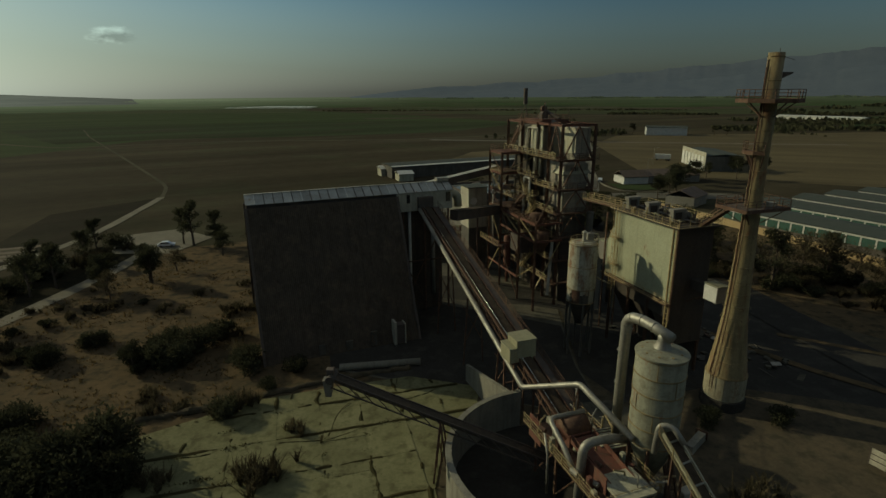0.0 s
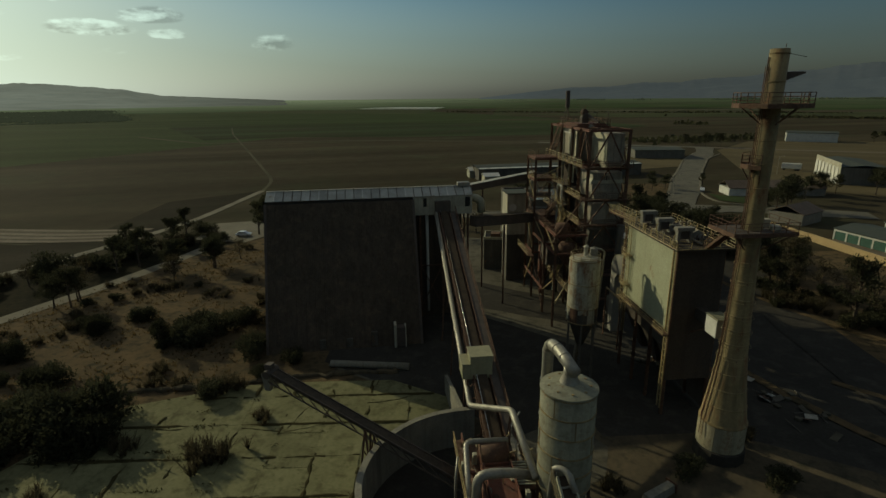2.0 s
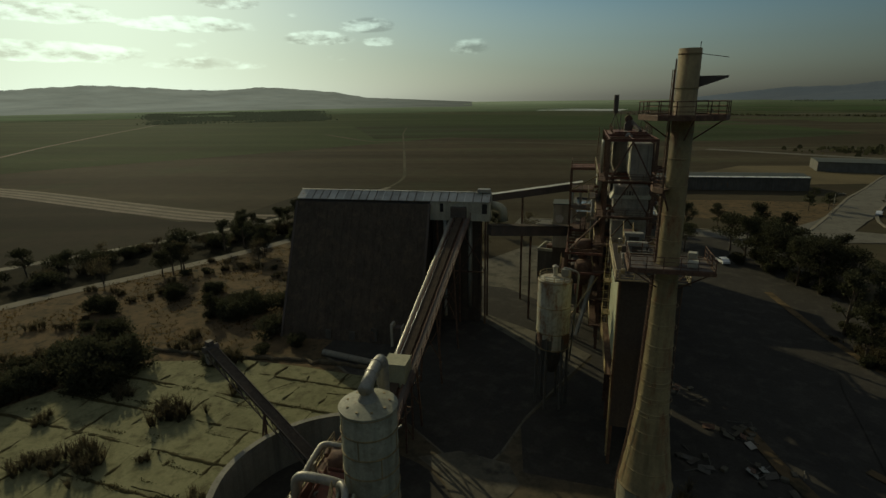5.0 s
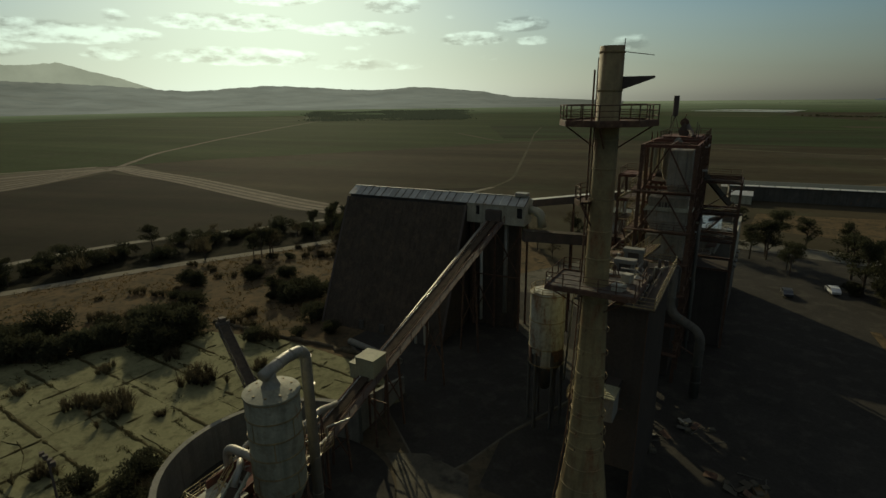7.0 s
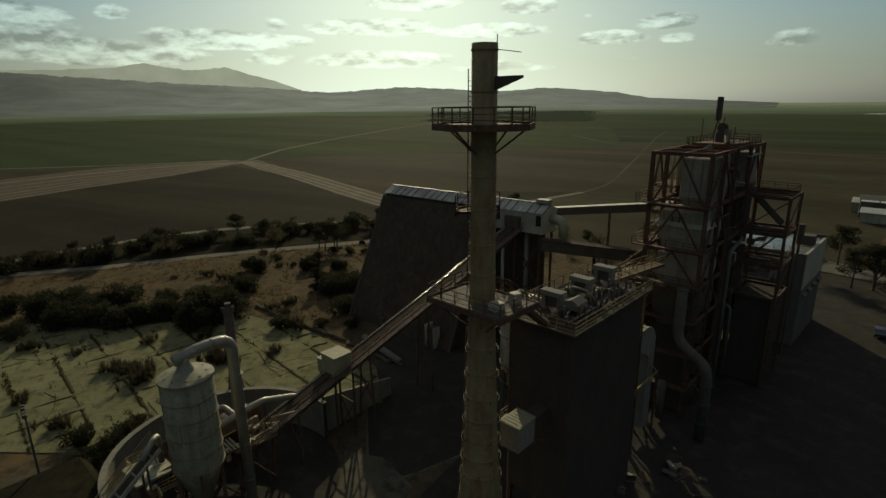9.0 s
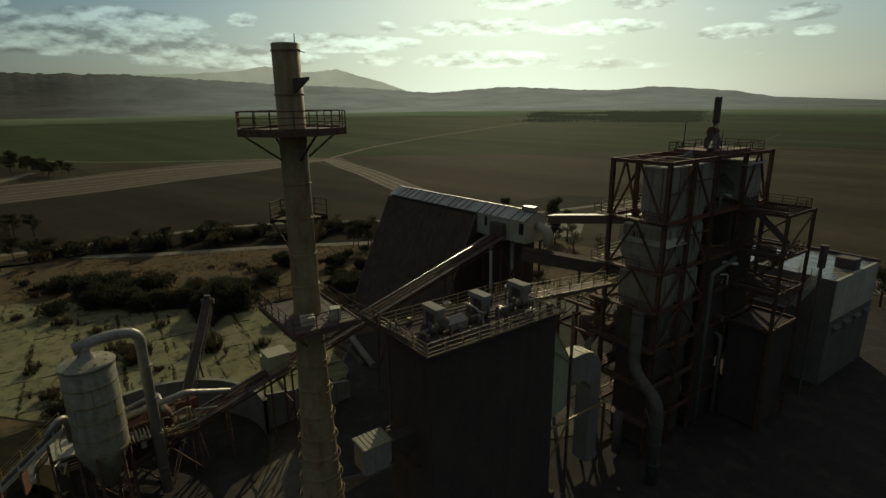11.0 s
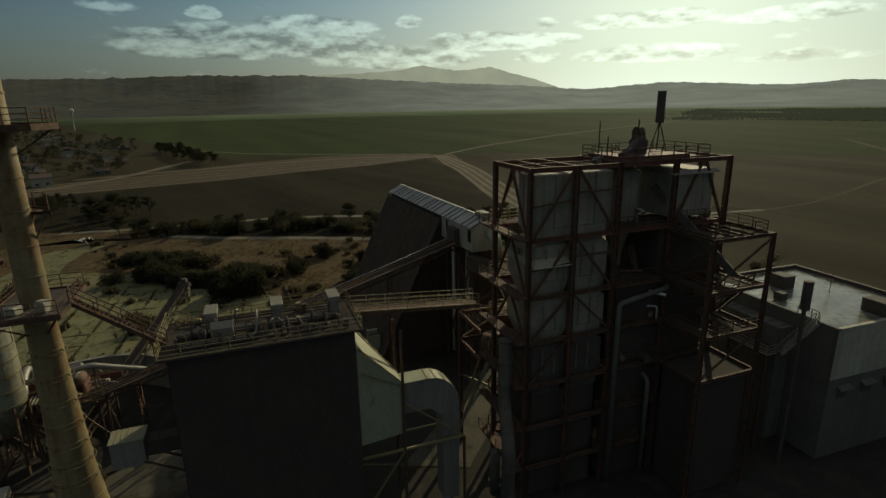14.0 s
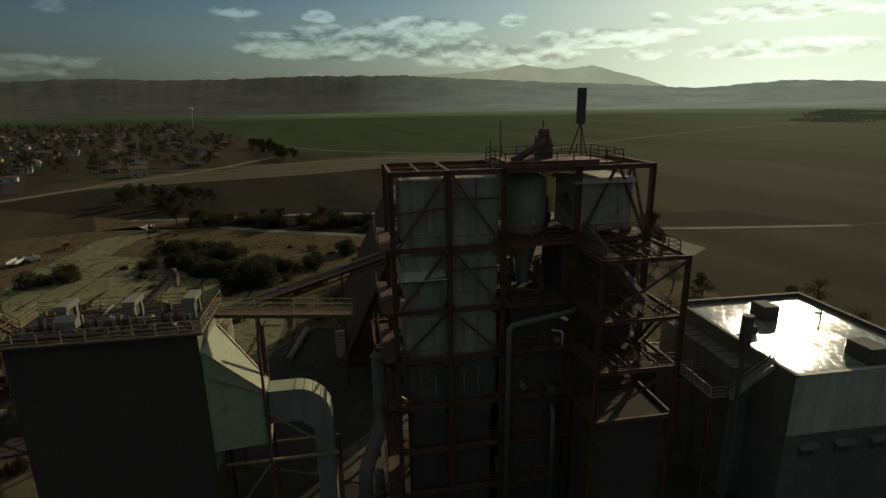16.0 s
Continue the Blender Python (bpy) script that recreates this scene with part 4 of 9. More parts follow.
# the far plain, its haze put in as a glow
bm = bmesh.new()
lo_ = [bm.verts.new((10 + 1500 * (1 + 0.12 * noise.noise((k * 0.3, 0, 5))) * math.cos(6.28319 * k / 96), 70 + 1500 * (1 + 0.12 * noise.noise((k * 0.3, 0, 5))) * math.sin(6.28319 * k / 96), 0.35)) for k in range(96)]
hi_ = [bm.verts.new((10 + 4940 * math.cos(6.28319 * k / 96), 70 + 4940 * math.sin(6.28319 * k / 96), 2.5)) for k in range(96)]
for k in range(96):
    bm.faces.new((lo_[k], hi_[k], hi_[(k + 1) % 96], lo_[(k + 1) % 96]))
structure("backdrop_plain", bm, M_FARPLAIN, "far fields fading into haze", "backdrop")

# hills round the plain: azimuth left of +y, elevation in degrees
EYE_XY = (40, 50)


def ridge(name, profile, dist, mat, label, depth=700, rough=0.10, seed=0):
    """A chain of hills: spurs and gullies run down from the crest line toward the plain."""
    bm_ = bmesh.new()
    profile = sorted(profile)
    az = [p[0] for p in profile]
    rows = []
    steps = int(abs(az[-1] - az[0]) / 0.22)
    for i in range(steps + 1):
        a = az[0] + (az[-1] - az[0]) * i / steps
        e = float(np.interp(a, az, [p[1] for p in profile]))
        top = math.tan(radians(e)) * dist + 39.6
        crest = 1 + rough * (0.16 * noise.noise((a * 0.9, seed, 0)) + 0.10 * noise.noise((a * 2.6, seed, 4)))
        col = []
        for k in range(13):
            f = k / 10
            sway = 1.1 * noise.noise((a * 0.12, f * 1.3, seed + 2.0))
            gully = abs(noise.noise((a * 0.12 + sway, f * 0.9, seed))) + 0.32 * abs(noise.noise((a * 0.2 + sway * 1.6, f * 2.2, seed + 8.0))) + 0.07 * noise.noise((a * 0.45 + sway * 2, f * 5.0, seed + 5.0))
            r = dist - depth * (1 - f)
            if k == 0:
                z = -5
            elif k <= 10:
                z = top * crest * (f ** 1.2) * (1 - rough * 3.0 * (0.75 - gully) * (1 - f) ** 0.7 * min(1.0, f * 4))
            else:
                z = top * crest * (1 - 0.2 * (k - 10))
            col.append(bm_.verts.new((EYE_XY[0] - r * math.sin(radians(a)), EYE_XY[1] + r * math.cos(radians(a)), max(z, -5))))
        rows.append(col)
    for a, b in zip(rows, rows[1:]):
        for k in range(12):
            bm_.faces.new((a[k], a[k + 1], b[k + 1], b[k]))
    bmesh.ops.recalc_face_normals(bm_, faces=bm_.faces[:])
    ob = structure(name, bm_, mat, label, "backdrop")
    for p in ob.data.polygons:
        p.use_smooth = True
    return ob


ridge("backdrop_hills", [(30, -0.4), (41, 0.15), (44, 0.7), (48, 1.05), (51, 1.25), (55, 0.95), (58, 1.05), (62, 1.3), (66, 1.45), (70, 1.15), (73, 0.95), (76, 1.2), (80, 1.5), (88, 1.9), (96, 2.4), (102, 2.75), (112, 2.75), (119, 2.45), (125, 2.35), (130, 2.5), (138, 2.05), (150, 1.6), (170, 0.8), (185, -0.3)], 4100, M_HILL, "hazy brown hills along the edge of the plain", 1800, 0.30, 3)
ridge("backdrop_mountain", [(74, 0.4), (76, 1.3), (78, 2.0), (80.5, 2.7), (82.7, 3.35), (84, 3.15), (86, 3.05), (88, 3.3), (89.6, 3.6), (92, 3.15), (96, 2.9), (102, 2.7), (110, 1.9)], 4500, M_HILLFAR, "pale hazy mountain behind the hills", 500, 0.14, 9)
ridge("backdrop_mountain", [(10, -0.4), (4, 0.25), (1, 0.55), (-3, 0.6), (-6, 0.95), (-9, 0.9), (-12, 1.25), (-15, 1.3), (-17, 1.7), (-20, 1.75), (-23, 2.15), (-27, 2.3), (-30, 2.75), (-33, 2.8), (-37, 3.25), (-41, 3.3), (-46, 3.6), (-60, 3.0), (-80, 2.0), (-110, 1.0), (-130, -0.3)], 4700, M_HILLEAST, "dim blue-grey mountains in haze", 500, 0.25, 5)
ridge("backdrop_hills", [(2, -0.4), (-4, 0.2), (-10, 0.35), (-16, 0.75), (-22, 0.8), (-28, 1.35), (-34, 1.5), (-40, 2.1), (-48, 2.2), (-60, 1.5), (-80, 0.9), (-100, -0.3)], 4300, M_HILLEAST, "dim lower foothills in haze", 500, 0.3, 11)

# ---- storage shed with the gallery on its ridge ----
SHED = pose(-31.0, 82.3, 0, 0, 0, 21.9)
shed = thing("storage_shed", SHED, "huge dark A-frame storage shed of black sheet", "shed")
L, TOPV, BASEV, EAVE = 24.8, -0.3, -10.9, 22.3
part("frame_body", B(extrude_x([(BASEV + 0.6, 0), (TOPV + 0.5, EAVE - 0.3), (4.0, EAVE - 0.3), (15.0, 0)], 0.25, L - 0.25)), M_BLACK, shed)
sl = Vector((0, TOPV - BASEV, EAVE)).normalized()
nrm = Vector((0, -sl.z, sl.y))
for i in range(16):
    x0, x1 = i * L / 16, (i + 1) * L / 16 - 0.03
    for k in range(3):
        a = Vector((0, BASEV, 0)) + sl * (k * 8.05)
        b = a + sl * (8.12 if k < 2 else 8.5)
        off = nrm * (0.02 + 0.05 * k)
        bm = bmesh.new()
        p = [Vector((x0, a.y, a.z)), Vector((x1, a.y, a.z)), Vector((x1, b.y, b.z)), Vector((x0, b.y, b.z))]
        hexa(bm, [q + off - nrm * 0.05 for q in p] + [q + off for q in p])
        part("sheet_panel", bm, M_BLACK, shed)
for x in (0.0, L):
    part("gable_post", B(beam((x, BASEV, 0), (x, TOPV, EAVE), 0.4), beam((x, 15.4, 0), (x, 4.4, EAVE), 0.4)), M_DARKSTEEL, shed)
part("door", B(box(20.6, BASEV - 0.55, 0, 22.0, BASEV + 0.9, 3.4)), M_DARKSTEEL, shed, "dark personnel door")
part("door_frame", B(box(20.2, BASEV - 0.8, 0, 20.6, BASEV + 0.9, 4.0), box(22.0, BASEV - 0.8, 0, 22.15, BASEV + 0.9, 3.6)), M_WHITE, shed, "pale door post")
for x, h in ((8.2, 1.6), (12.5, 1.5), (16.5, 2.4)):
    part("wall_patch", B(box(x, BASEV + 0.1, 0.3, x + 1.0, BASEV + 0.42, 0.3 + h)), M_SHADEDIM, shed, "dull patch plate")

gallery = thing("ridge_gallery", SHED, "white sheet-metal conveyor gallery on the shed's ridge", "gallery")
GL = 35.4
part("gallery_wall", B(box(L, -0.05, 19.4, GL - 0.1, 4.45, 22.85)), M_WHITE, gallery)
part("gallery_wall", B(box(0.1, 0.15, 21.2, L, 4.3, 22.8)), M_DARKSTEEL, gallery, "dark wall above the shed")
part("end_gable", B(extrude_x([(0, 22.86), (2.2, 23.9), (4.4, 22.86)], 0.1, GL - 0.1)), M_WHITE, gallery)
for i in range(24):
    x0, x1 = i * GL / 24, (i + 1) * GL / 24 - 0.05
    for (ya, za, yb, zb) in ((-0.3, 22.75, 2.2, 24.0), (4.7, 22.75, 2.2, 24.0)):
        bm = bmesh.new()
        hexa(bm, [(x0, ya, za), (x1, ya, za), (x1, yb, zb), (x0, yb, zb), (x0, ya, za + 0.07), (x1, ya, za + 0.07), (x1, yb, zb + 0.07), (x0, yb, zb + 0.07)])
        part("roof_panel", bm, M_ROOFSHEET, gallery)
    part("roof_batten", B(beam((x1 + 0.02, -0.32, 22.86), (x1 + 0.02, 2.2, 24.1), 0.12, 0.10)), M_DARKSTEEL if i % 5 else M_PAINT, gallery)
part("ridge_cap", B(beam((0, 2.2, 24.1), (GL, 2.2, 24.1), 0.4, 0.06)), M_ROOFSHEET, gallery)
part("window", B(box(34.0, -0.12, 20.7, 34.9, -0.04, 22.4)), M_GLASS, gallery)
part("window", B(box(26.6, -0.12, 20.9, 27.2, -0.04, 22.4)), M_GLASS, gallery)
part("belt_opening", B(box(28.6, -0.9, 19.2, 31.3, 0.0, 21.9)), M_DARKSTEEL, gallery, "dark hood where the belt enters")
for x in (26.0, 30.0, 34.6):
    for y in (0.3, 4.2):
        part("leg", B(beam((x, y, 0), (x, y, 19.4), 0.3)), M_RUST, gallery)
part("transfer_casing", B(box(L + 0.15, 1.1, 0, 33.6, 4.0, 19.4)), M_BLACK, gallery, "dark sheeted transfer house below the gallery")
part("leg_brace", B(beam((26, 0.3, 2), (30, 0.3, 10), 0.16), beam((30, 0.3, 2), (26, 0.3, 10), 0.16), beam((30, 0.3, 10), (34.6, 0.3, 18), 0.16), beam((34.6, 0.3, 10), (30, 0.3, 18), 0.16), beam((26, 0.3, 10), (34.6, 0.3, 10), 0.2)), M_RUST, gallery)
part("downpipe", B(tube([(31.8, 1.0, 19.4), (31.8, 1.0, 3.0)], 0.4)), M_GALV, gallery, smooth=True)
part("downpipe", B(tube([(27.3, 0.8, 19.4), (27.3, 0.8, 1.0)], 0.28)), M_PAINT, gallery, smooth=True)
part("roof_fan", B(box(33.0, 1.5, 24.05, 35.2, 2.9, 24.7, 0.05)), M_GALV, gallery)
part("side_duct", B(tube(bend([(35.3, 2.6, 21.8), (37.4, 2.6, 21.4), (37.6, 2.6, 19.0)], 1.2), 0.75, 12)), M_CREAM, gallery, smooth=True)

# ---- the long inclined conveyor ----
CT, CB = Vector((-2.7, 92.8, 20.0)), Vector((15.2, 42.8, 4.4))
cdir = (CB - CT)
ch = Vector((cdir.x, cdir.y, 0)).normalized()
cside = ch.cross(Vector((0, 0, 1)))
conv = thing("inclined_conveyor", Matrix.Identity(4), "long rusty inclined belt conveyor on trestles", "conveyor")
CW = 0.95
for s in (1, -1):
    o = cside * CW * s
    up = Vector((0, 0, 1))
    part("truss", B(beam(CT + o, CB + o, 0.16, 0.22), beam(CT + o - up * 1.1, CB + o - up * 1.1, 0.16, 0.2)), M_RUST, conv)
    bm = bmesh.new()
    n_ = 26
    for i in range(n_):
        a, b = CT.lerp(CB, i / n_) + o, CT.lerp(CB, (i + 1) / n_) + o
        beam(a, b - up * 1.1, 0.09)(bm)
        beam(b, b - up * 1.1, 0.09)(bm)
    part("truss_lacing", bm, M_RUST, conv)
part("belt", B(beam(CT + Vector((0, 0, 0.12)), CB + Vector((0, 0, 0.12)), 1.1, 0.06)), M_RUBBER, conv)
part("edge_rail", B(tube([CT + cside * 0.62 + Vector((0, 0, 0.22)), CB + cside * 0.62 + Vector((0, 0, 0.22))], 0.05, 6)), M_BARE, conv, "bare polished edge rail", True)
part("return_deck", B(beam(CT - Vector((0, 0, 0.5)), CB - Vector((0, 0, 0.5)), 1.7, 0.05)), M_RUST, conv)
part("walkway", B(beam(CT + cside * -1.5, CB + cside * -1.5, 0.9, 0.08)), M_DARKSTEEL, conv)
railing(conv, [CT + cside * -1.95, CB + cside * -1.95], 1.1, 2.6, M_RUST)
# thick pipe that runs up the conveyor's side
part("dust_pipe", B(tube(bend([CT + cside * 1.45 + Vector((0, 0, -0.2)), Vector((9.1, 54.7, 6.75)), Vector((14.2, 49.3, 10.3)), Vector((17.1, 41.5, 9.3))], 0.5), 0.33, 12)), M_GALV, conv, "pale dust pipe", smooth=True)
for q in ((14.0, 49.2), (13.0, 50.6)):
    part("pipe_prop", B(beam((q[0], q[1], 0), (14.1, 49.4, 10.1), 0.1)), M_RUST, conv)
for f, w in ((0.18, 1.6), (0.40, 1.6), (0.60, 1.5), (0.80, 1.3)):
    c = CT.lerp(CB, f)
    for s in (1, -1):
        foot = Vector((c.x, c.y, 0)) + cside * s * w
        part("trestle_leg", B(beam(foot, c + cside * s * 0.85 - Vector((0, 0, 1.1)), 0.22)), M_RUST, conv)
    z1, z2 = c.z * 0.25, c.z * 0.75 - 0.8
    part("trestle_brace", B(beam(Vector((c.x, c.y, z1)) + cside * w, Vector((c.x, c.y, z2)) - cside * w, 0.12), beam(Vector((c.x, c.y, z1)) - cside * w, Vector((c.x, c.y, z2)) + cside * w, 0.12)), M_RUST, conv)
# drive house on the conveyor
drive = thing("drive_house", pose(9.3, 58.6, -0.5, 0, 0, -70.7), "pale sheet-metal drive house astride the conveyor", "equipment house")
part("house_body", B(box(-1.35, -1.1, 9.1, 1.2, 1.45, 11.85, 0.04)), M_DRIVE, drive)
part("flat_roof", B(box(-1.43, -1.18, 11.85, 1.28, 1.53, 11.93, 0.02)), M_DRIVE, drive)
part("side_hood", B(box(-1.35, -2.0, 9.1, 1.2, -1.1, 10.95, 0.04)), M_DRIVE, drive)
part("hood_roof", B(box(-1.43, -2.08, 10.95, 1.28, -1.1, 11.02, 0.02)), M_DRIVE, drive)
for x in (-1.4, 1.2):
    for y in (-1.4, 1.4):
        part("leg", B(beam((x, y, 0.5), (x, y, 9.1), 0.2)), M_RUST, drive)
part("brace", B(beam((-1.4, -1.4, 1), (-1.4, 1.4, 5), 0.12), beam((-1.4, 1.4, 1), (-1.4, -1.4, 5), 0.12), beam((-1.4, -1.4, 5), (-1.4, 1.4, 5), 0.14)), M_RUST, drive)

# ---- round concrete tank, stacker conveyor ----
tank = thing("round_tank", pose(12.0, 45.7, 0), "open round concrete tank with thick dark-stained walls", "tank")
part("ring_wall", B(lathe([(11.35, 0.0), (11.35, 4.85), (11.85, 4.85), (11.85, 0.0)], 72, 0, 0, 104, 300)), M_CONC, tank)
part("rim_cap", B(lathe([(11.28, 4.84), (11.28, 5.0), (11.93, 5.0), (11.93, 4.84)], 72, 0, 0, 104, 300)), M_CONC, tank)
part("tank_floor", B(lathe([(0.0, 0.24), (11.35, 0.24)], 48)), M_ASPHALT, tank, "black tank floor")
bm = bmesh.new()
hexa(bm, [(7.9, 57.0, 0), (3.5, 68.0, 0), (3.1, 67.8, 0), (7.5, 56.8, 0), (7.9, 57.0, 5.0), (3.5, 68.0, 2.6), (3.1, 67.8, 2.6), (7.5, 56.8, 5.0)])
structure("wall_wing", bm, M_CONC, "sloping concrete wing wall beside the round tank", "wall")
SE, SB = Vector((-11.6, 49.3, 11.4)), Vector((15.2, 46.6, 1.2))
stack_c = thing("stacker_conveyor", Matrix.Identity(4), "black stacker conveyor rising from the tank over the yard", "conveyor")
sd = Vector((SB.x - SE.x, SB.y - SE.y, 0)).normalized()
ss = sd.cross(Vector((0, 0, 1)))
part("belt_cover", B(beam(SE, SB, 1.1, 0.35)), M_BLACK, stack_c)
for s in (1, -1):
    part("side_truss", B(beam(SE + ss * s * 0.6 + Vector((0, 0, 0.25)), SB + ss * s * 0.6 + Vector((0, 0, 0.25)), 0.1, 0.14), beam(SE + ss * s * 0.6 - Vector((0, 0, 0.9)), SB + ss * s * 0.6 - Vector((0, 0, 0.9)), 0.12)), M_DARKSTEEL, stack_c)
    bm = bmesh.new()
    for i in range(18):
        a, b = SE.lerp(SB, i / 18) + ss * s * 0.6, SE.lerp(SB, (i + 1) / 18) + ss * s * 0.6
        beam(a + Vector((0, 0, 0.25)), b - Vector((0, 0, 0.9)), 0.08)(bm)
    part("truss_lacing", bm, M_DARKSTEEL, stack_c)
part("head_pulley", B(tube([SE - ss * 0.9, SE + ss * 0.9], 0.45, 14)), M_DARKSTEEL, stack_c)
part("discharge_chute", B(frustum(SE.x - 0.9, SE.y - 0.5, SE.x + 0.2, SE.y + 0.5, SE.z - 0.2, SE.x - 0.75, SE.y - 0.3, SE.x - 0.15, SE.y + 0.3, SE.z - 2.2)), M_GREYWALL, stack_c, "pale discharge chute")
part("head_motor", B(box(SE.x - 0.5, SE.y - 0.4, SE.z + 0.3, SE.x + 0.3, SE.y + 0.4, SE.z + 0.95, 0.05)), M_DARKSTEEL, stack_c)
m_ = SE.lerp(SB, 0.42)
for s in (1, -1):
    part("support_leg", B(beam(Vector((m_.x - 0.7, m_.y, 0)) + ss * s * 1.3, m_ + ss * s * 0.6, 0.18), beam(Vector((m_.x + 0.9, m_.y, 0)) + ss * s * 1.3, m_ + ss * s * 0.6, 0.18)), M_RUST, stack_c)
part("cross_brace", B(beam(Vector((m_.x, m_.y, 1)) + ss, Vector((m_.x, m_.y, 4.8)) - ss, 0.1), beam(Vector((m_.x, m_.y, 1)) - ss, Vector((m_.x, m_.y, 4.8)) + ss, 0.1)), M_RUST, stack_c)

# ---- cyclone bin with its gooseneck ----
cyc = thing("cyclone_bin", pose(19.3, 42.6, 0), "pale banded steel bin with a low conical lid", "bin")
CR = 2.2
part("shell", B(lathe([(CR, 8.6), (CR, 17.4), (CR - 0.05, 17.45)], 40)), M_BINPAINT, cyc, smooth=True)
part("lid", B(lathe([(CR + 0.1, 17.36), (CR + 0.1, 17.5), (0.62, 17.95), (0.0, 17.95)], 40)), M_BINPAINT, cyc, "low conical lid")
part("hopper", B(lathe([(CR, 8.6), (0.6, 4.6), (0.0, 4.6)], 40)), M_BINPAINT, cyc, smooth=True)
for z in (8.8, 10.5, 12.2, 13.9, 15.6, 17.3):
    part("hoop", B(lathe([(CR, z - 0.05), (CR + 0.07, z - 0.05), (CR + 0.07, z + 0.05), (CR, z + 0.05)], 40)), M_STACK, cyc)
for k in range(8):
    a = 6.28319 * k / 8 + 0.3
    for q, (z0, z1) in enumerate(((8.8, 10.5), (10.5, 12.2), (12.2, 13.9), (13.9, 15.6), (15.6, 17.3))):
        if (k + q) % 3 == 0:
            part("seam", B(beam(((CR + 0.01) * math.cos(a), (CR + 0.01) * math.sin(a), z0), ((CR + 0.01) * math.cos(a), (CR + 0.01) * math.sin(a), z1), 0.07)), M_STACK, cyc)
for k in range(6):
    a = 6.28319 * k / 6
    part("leg", B(beam((2.1 * math.cos(a), 2.1 * math.sin(a), 0), (2.1 * math.cos(a), 2.1 * math.sin(a), 8.8), 0.24)), M_RUST, cyc)
part("collar", B(lathe([(0.82, 17.85), (0.5, 18.5), (0.5, 18.75)], 20)), M_GALV, cyc, smooth=True)
for k in range(9):
    a = 6.28319 * k / 9
    part("lid_hatch", B(tube([(1.65 * math.cos(a), 1.65 * math.sin(a), 17.6), (1.65 * math.cos(a), 1.65 * math.sin(a), 17.72)], 0.12, 8)), M_STACK, cyc)
goose = bend([(0.35, -0.75, 19.1), (-0.9, 2.0, 19.5), (-1.85, 4.1, 19.15), (-1.95, 4.3, 1.0)], 1.1, 6)
part("gooseneck", B(tube(goose, 0.5, 16)), M_GALV, cyc, "pale gooseneck duct", smooth=True)
part("neck_drop", B(tube([(0, 0, 18.3), (0, 0.0, 19.2)], 0.5, 16)), M_GALV, cyc, smooth=True)
for i in range(1, len(goose) - 1, 4):
    a, b = goose[i], goose[i + 1]
    d_ = (b - a).normalized() * 0.05
    part("duct_band", B(tube([a - d_, a + d_], 0.55, 16)), M_GALV, cyc)
for z in (4, 8, 12, 15.5):
    part("duct_band", B(tube([(-1.93, 4.27, z), (-1.93, 4.27, z + 0.1)], 0.55, 16)), M_GALV, cyc)
stair(cyc, (2.9, -0.5, 0.2), (2.9, 2.6, 4.2), 0.8, M_RUST)

# ---- chimney ----
ch_x, ch_y = 36.6, 61.8
stack = thing("chimney", pose(ch_x, ch_y, 0), "tall rust-streaked steel chimney with ring platforms", "chimney")
prof = [(2.42, 0.35), (2.42, 4.7), (2.38, 4.8), (1.85, 8.7), (1.42, 12.5), (1.21, 17), (1.03, 22), (0.9, 27), (0.85, 33), (0.83, 43.5), (0.75, 43.5), (0.75, 41.0)]
part("shaft", B(lathe(prof, 40)), M_STACK, stack, smooth=True)
for k in range(9):
    part("base_plate", B(lathe([(2.425, 1.5), (2.47, 1.52), (2.47, 4.5), (2.425, 4.52)], 5, 0, 0, k * 40 + 0.6, k * 40 + 39.4)), M_PALESTACK, stack, "pale plated base")
part("base_band", B(lathe([(2.42, 4.54), (2.52, 4.56), (2.52, 4.68), (2.42, 4.7)], 40)), M_STACK, stack)
part("plinth", B(lathe([(2.75, 0.0), (2.7, 1.4), (2.6, 1.48), (0.0, 1.48)], 12)), M_ASPHALT, stack, "dark plinth")


def stack_r(z):
    return float(np.interp(z, [p[1] for p in prof[:10]], [p[0] for p in prof[:10]]))


for z in (4.75, 6.7, 8.7, 10.6, 12.5, 14.0, 15.6, 17.2, 19.0, 21.0, 23.0, 25.0, 28.5, 30.6, 33.0, 35.2, 37.3, 40.6, 43.1):
    r = stack_r(z)
    part("flange", B(lathe([(r, z - 0.07), (r + 0.045, z - 0.05), (r + 0.045, z + 0.05), (r, z + 0.07)], 32)), M_STACK, stack)
for z in (12.5, 14.0, 15.6, 17.2, 19.0, 21.0, 23.0):
    r = stack_r(z) + 0.2
    ring_ = [(r * math.cos(6.28319 * k / 28), r * math.sin(6.28319 * k / 28), z - 0.25) for k in range(29)]
    hp = part("hoop", B(tube(ring_, 0.025, 5)), M_STACK, stack)
    for k in range(0, 28, 7):
        x_, y_, z_ = ring_[k]
        part("standoff", B(beam((x_, y_, z_), (x_ * 0.8, y_ * 0.8, z_ + 0.2), 0.05)), M_RUST, hp)
for a in (190,):
    bm = bmesh.new()
    for z0, z1 in ((4.8, 8.7), (8.7, 12.5), (12.5, 17), (17, 27), (27, 42.8)):
        r0, r1 = stack_r(z0) + 0.08, stack_r(z1) + 0.08
        beam((r0 * math.cos(radians(a)), r0 * math.sin(radians(a)), z0), (r1 * math.cos(radians(a)), r1 * math.sin(radians(a)), z1), 0.09)(bm)
    part("conduit", bm, M_RUST, stack)


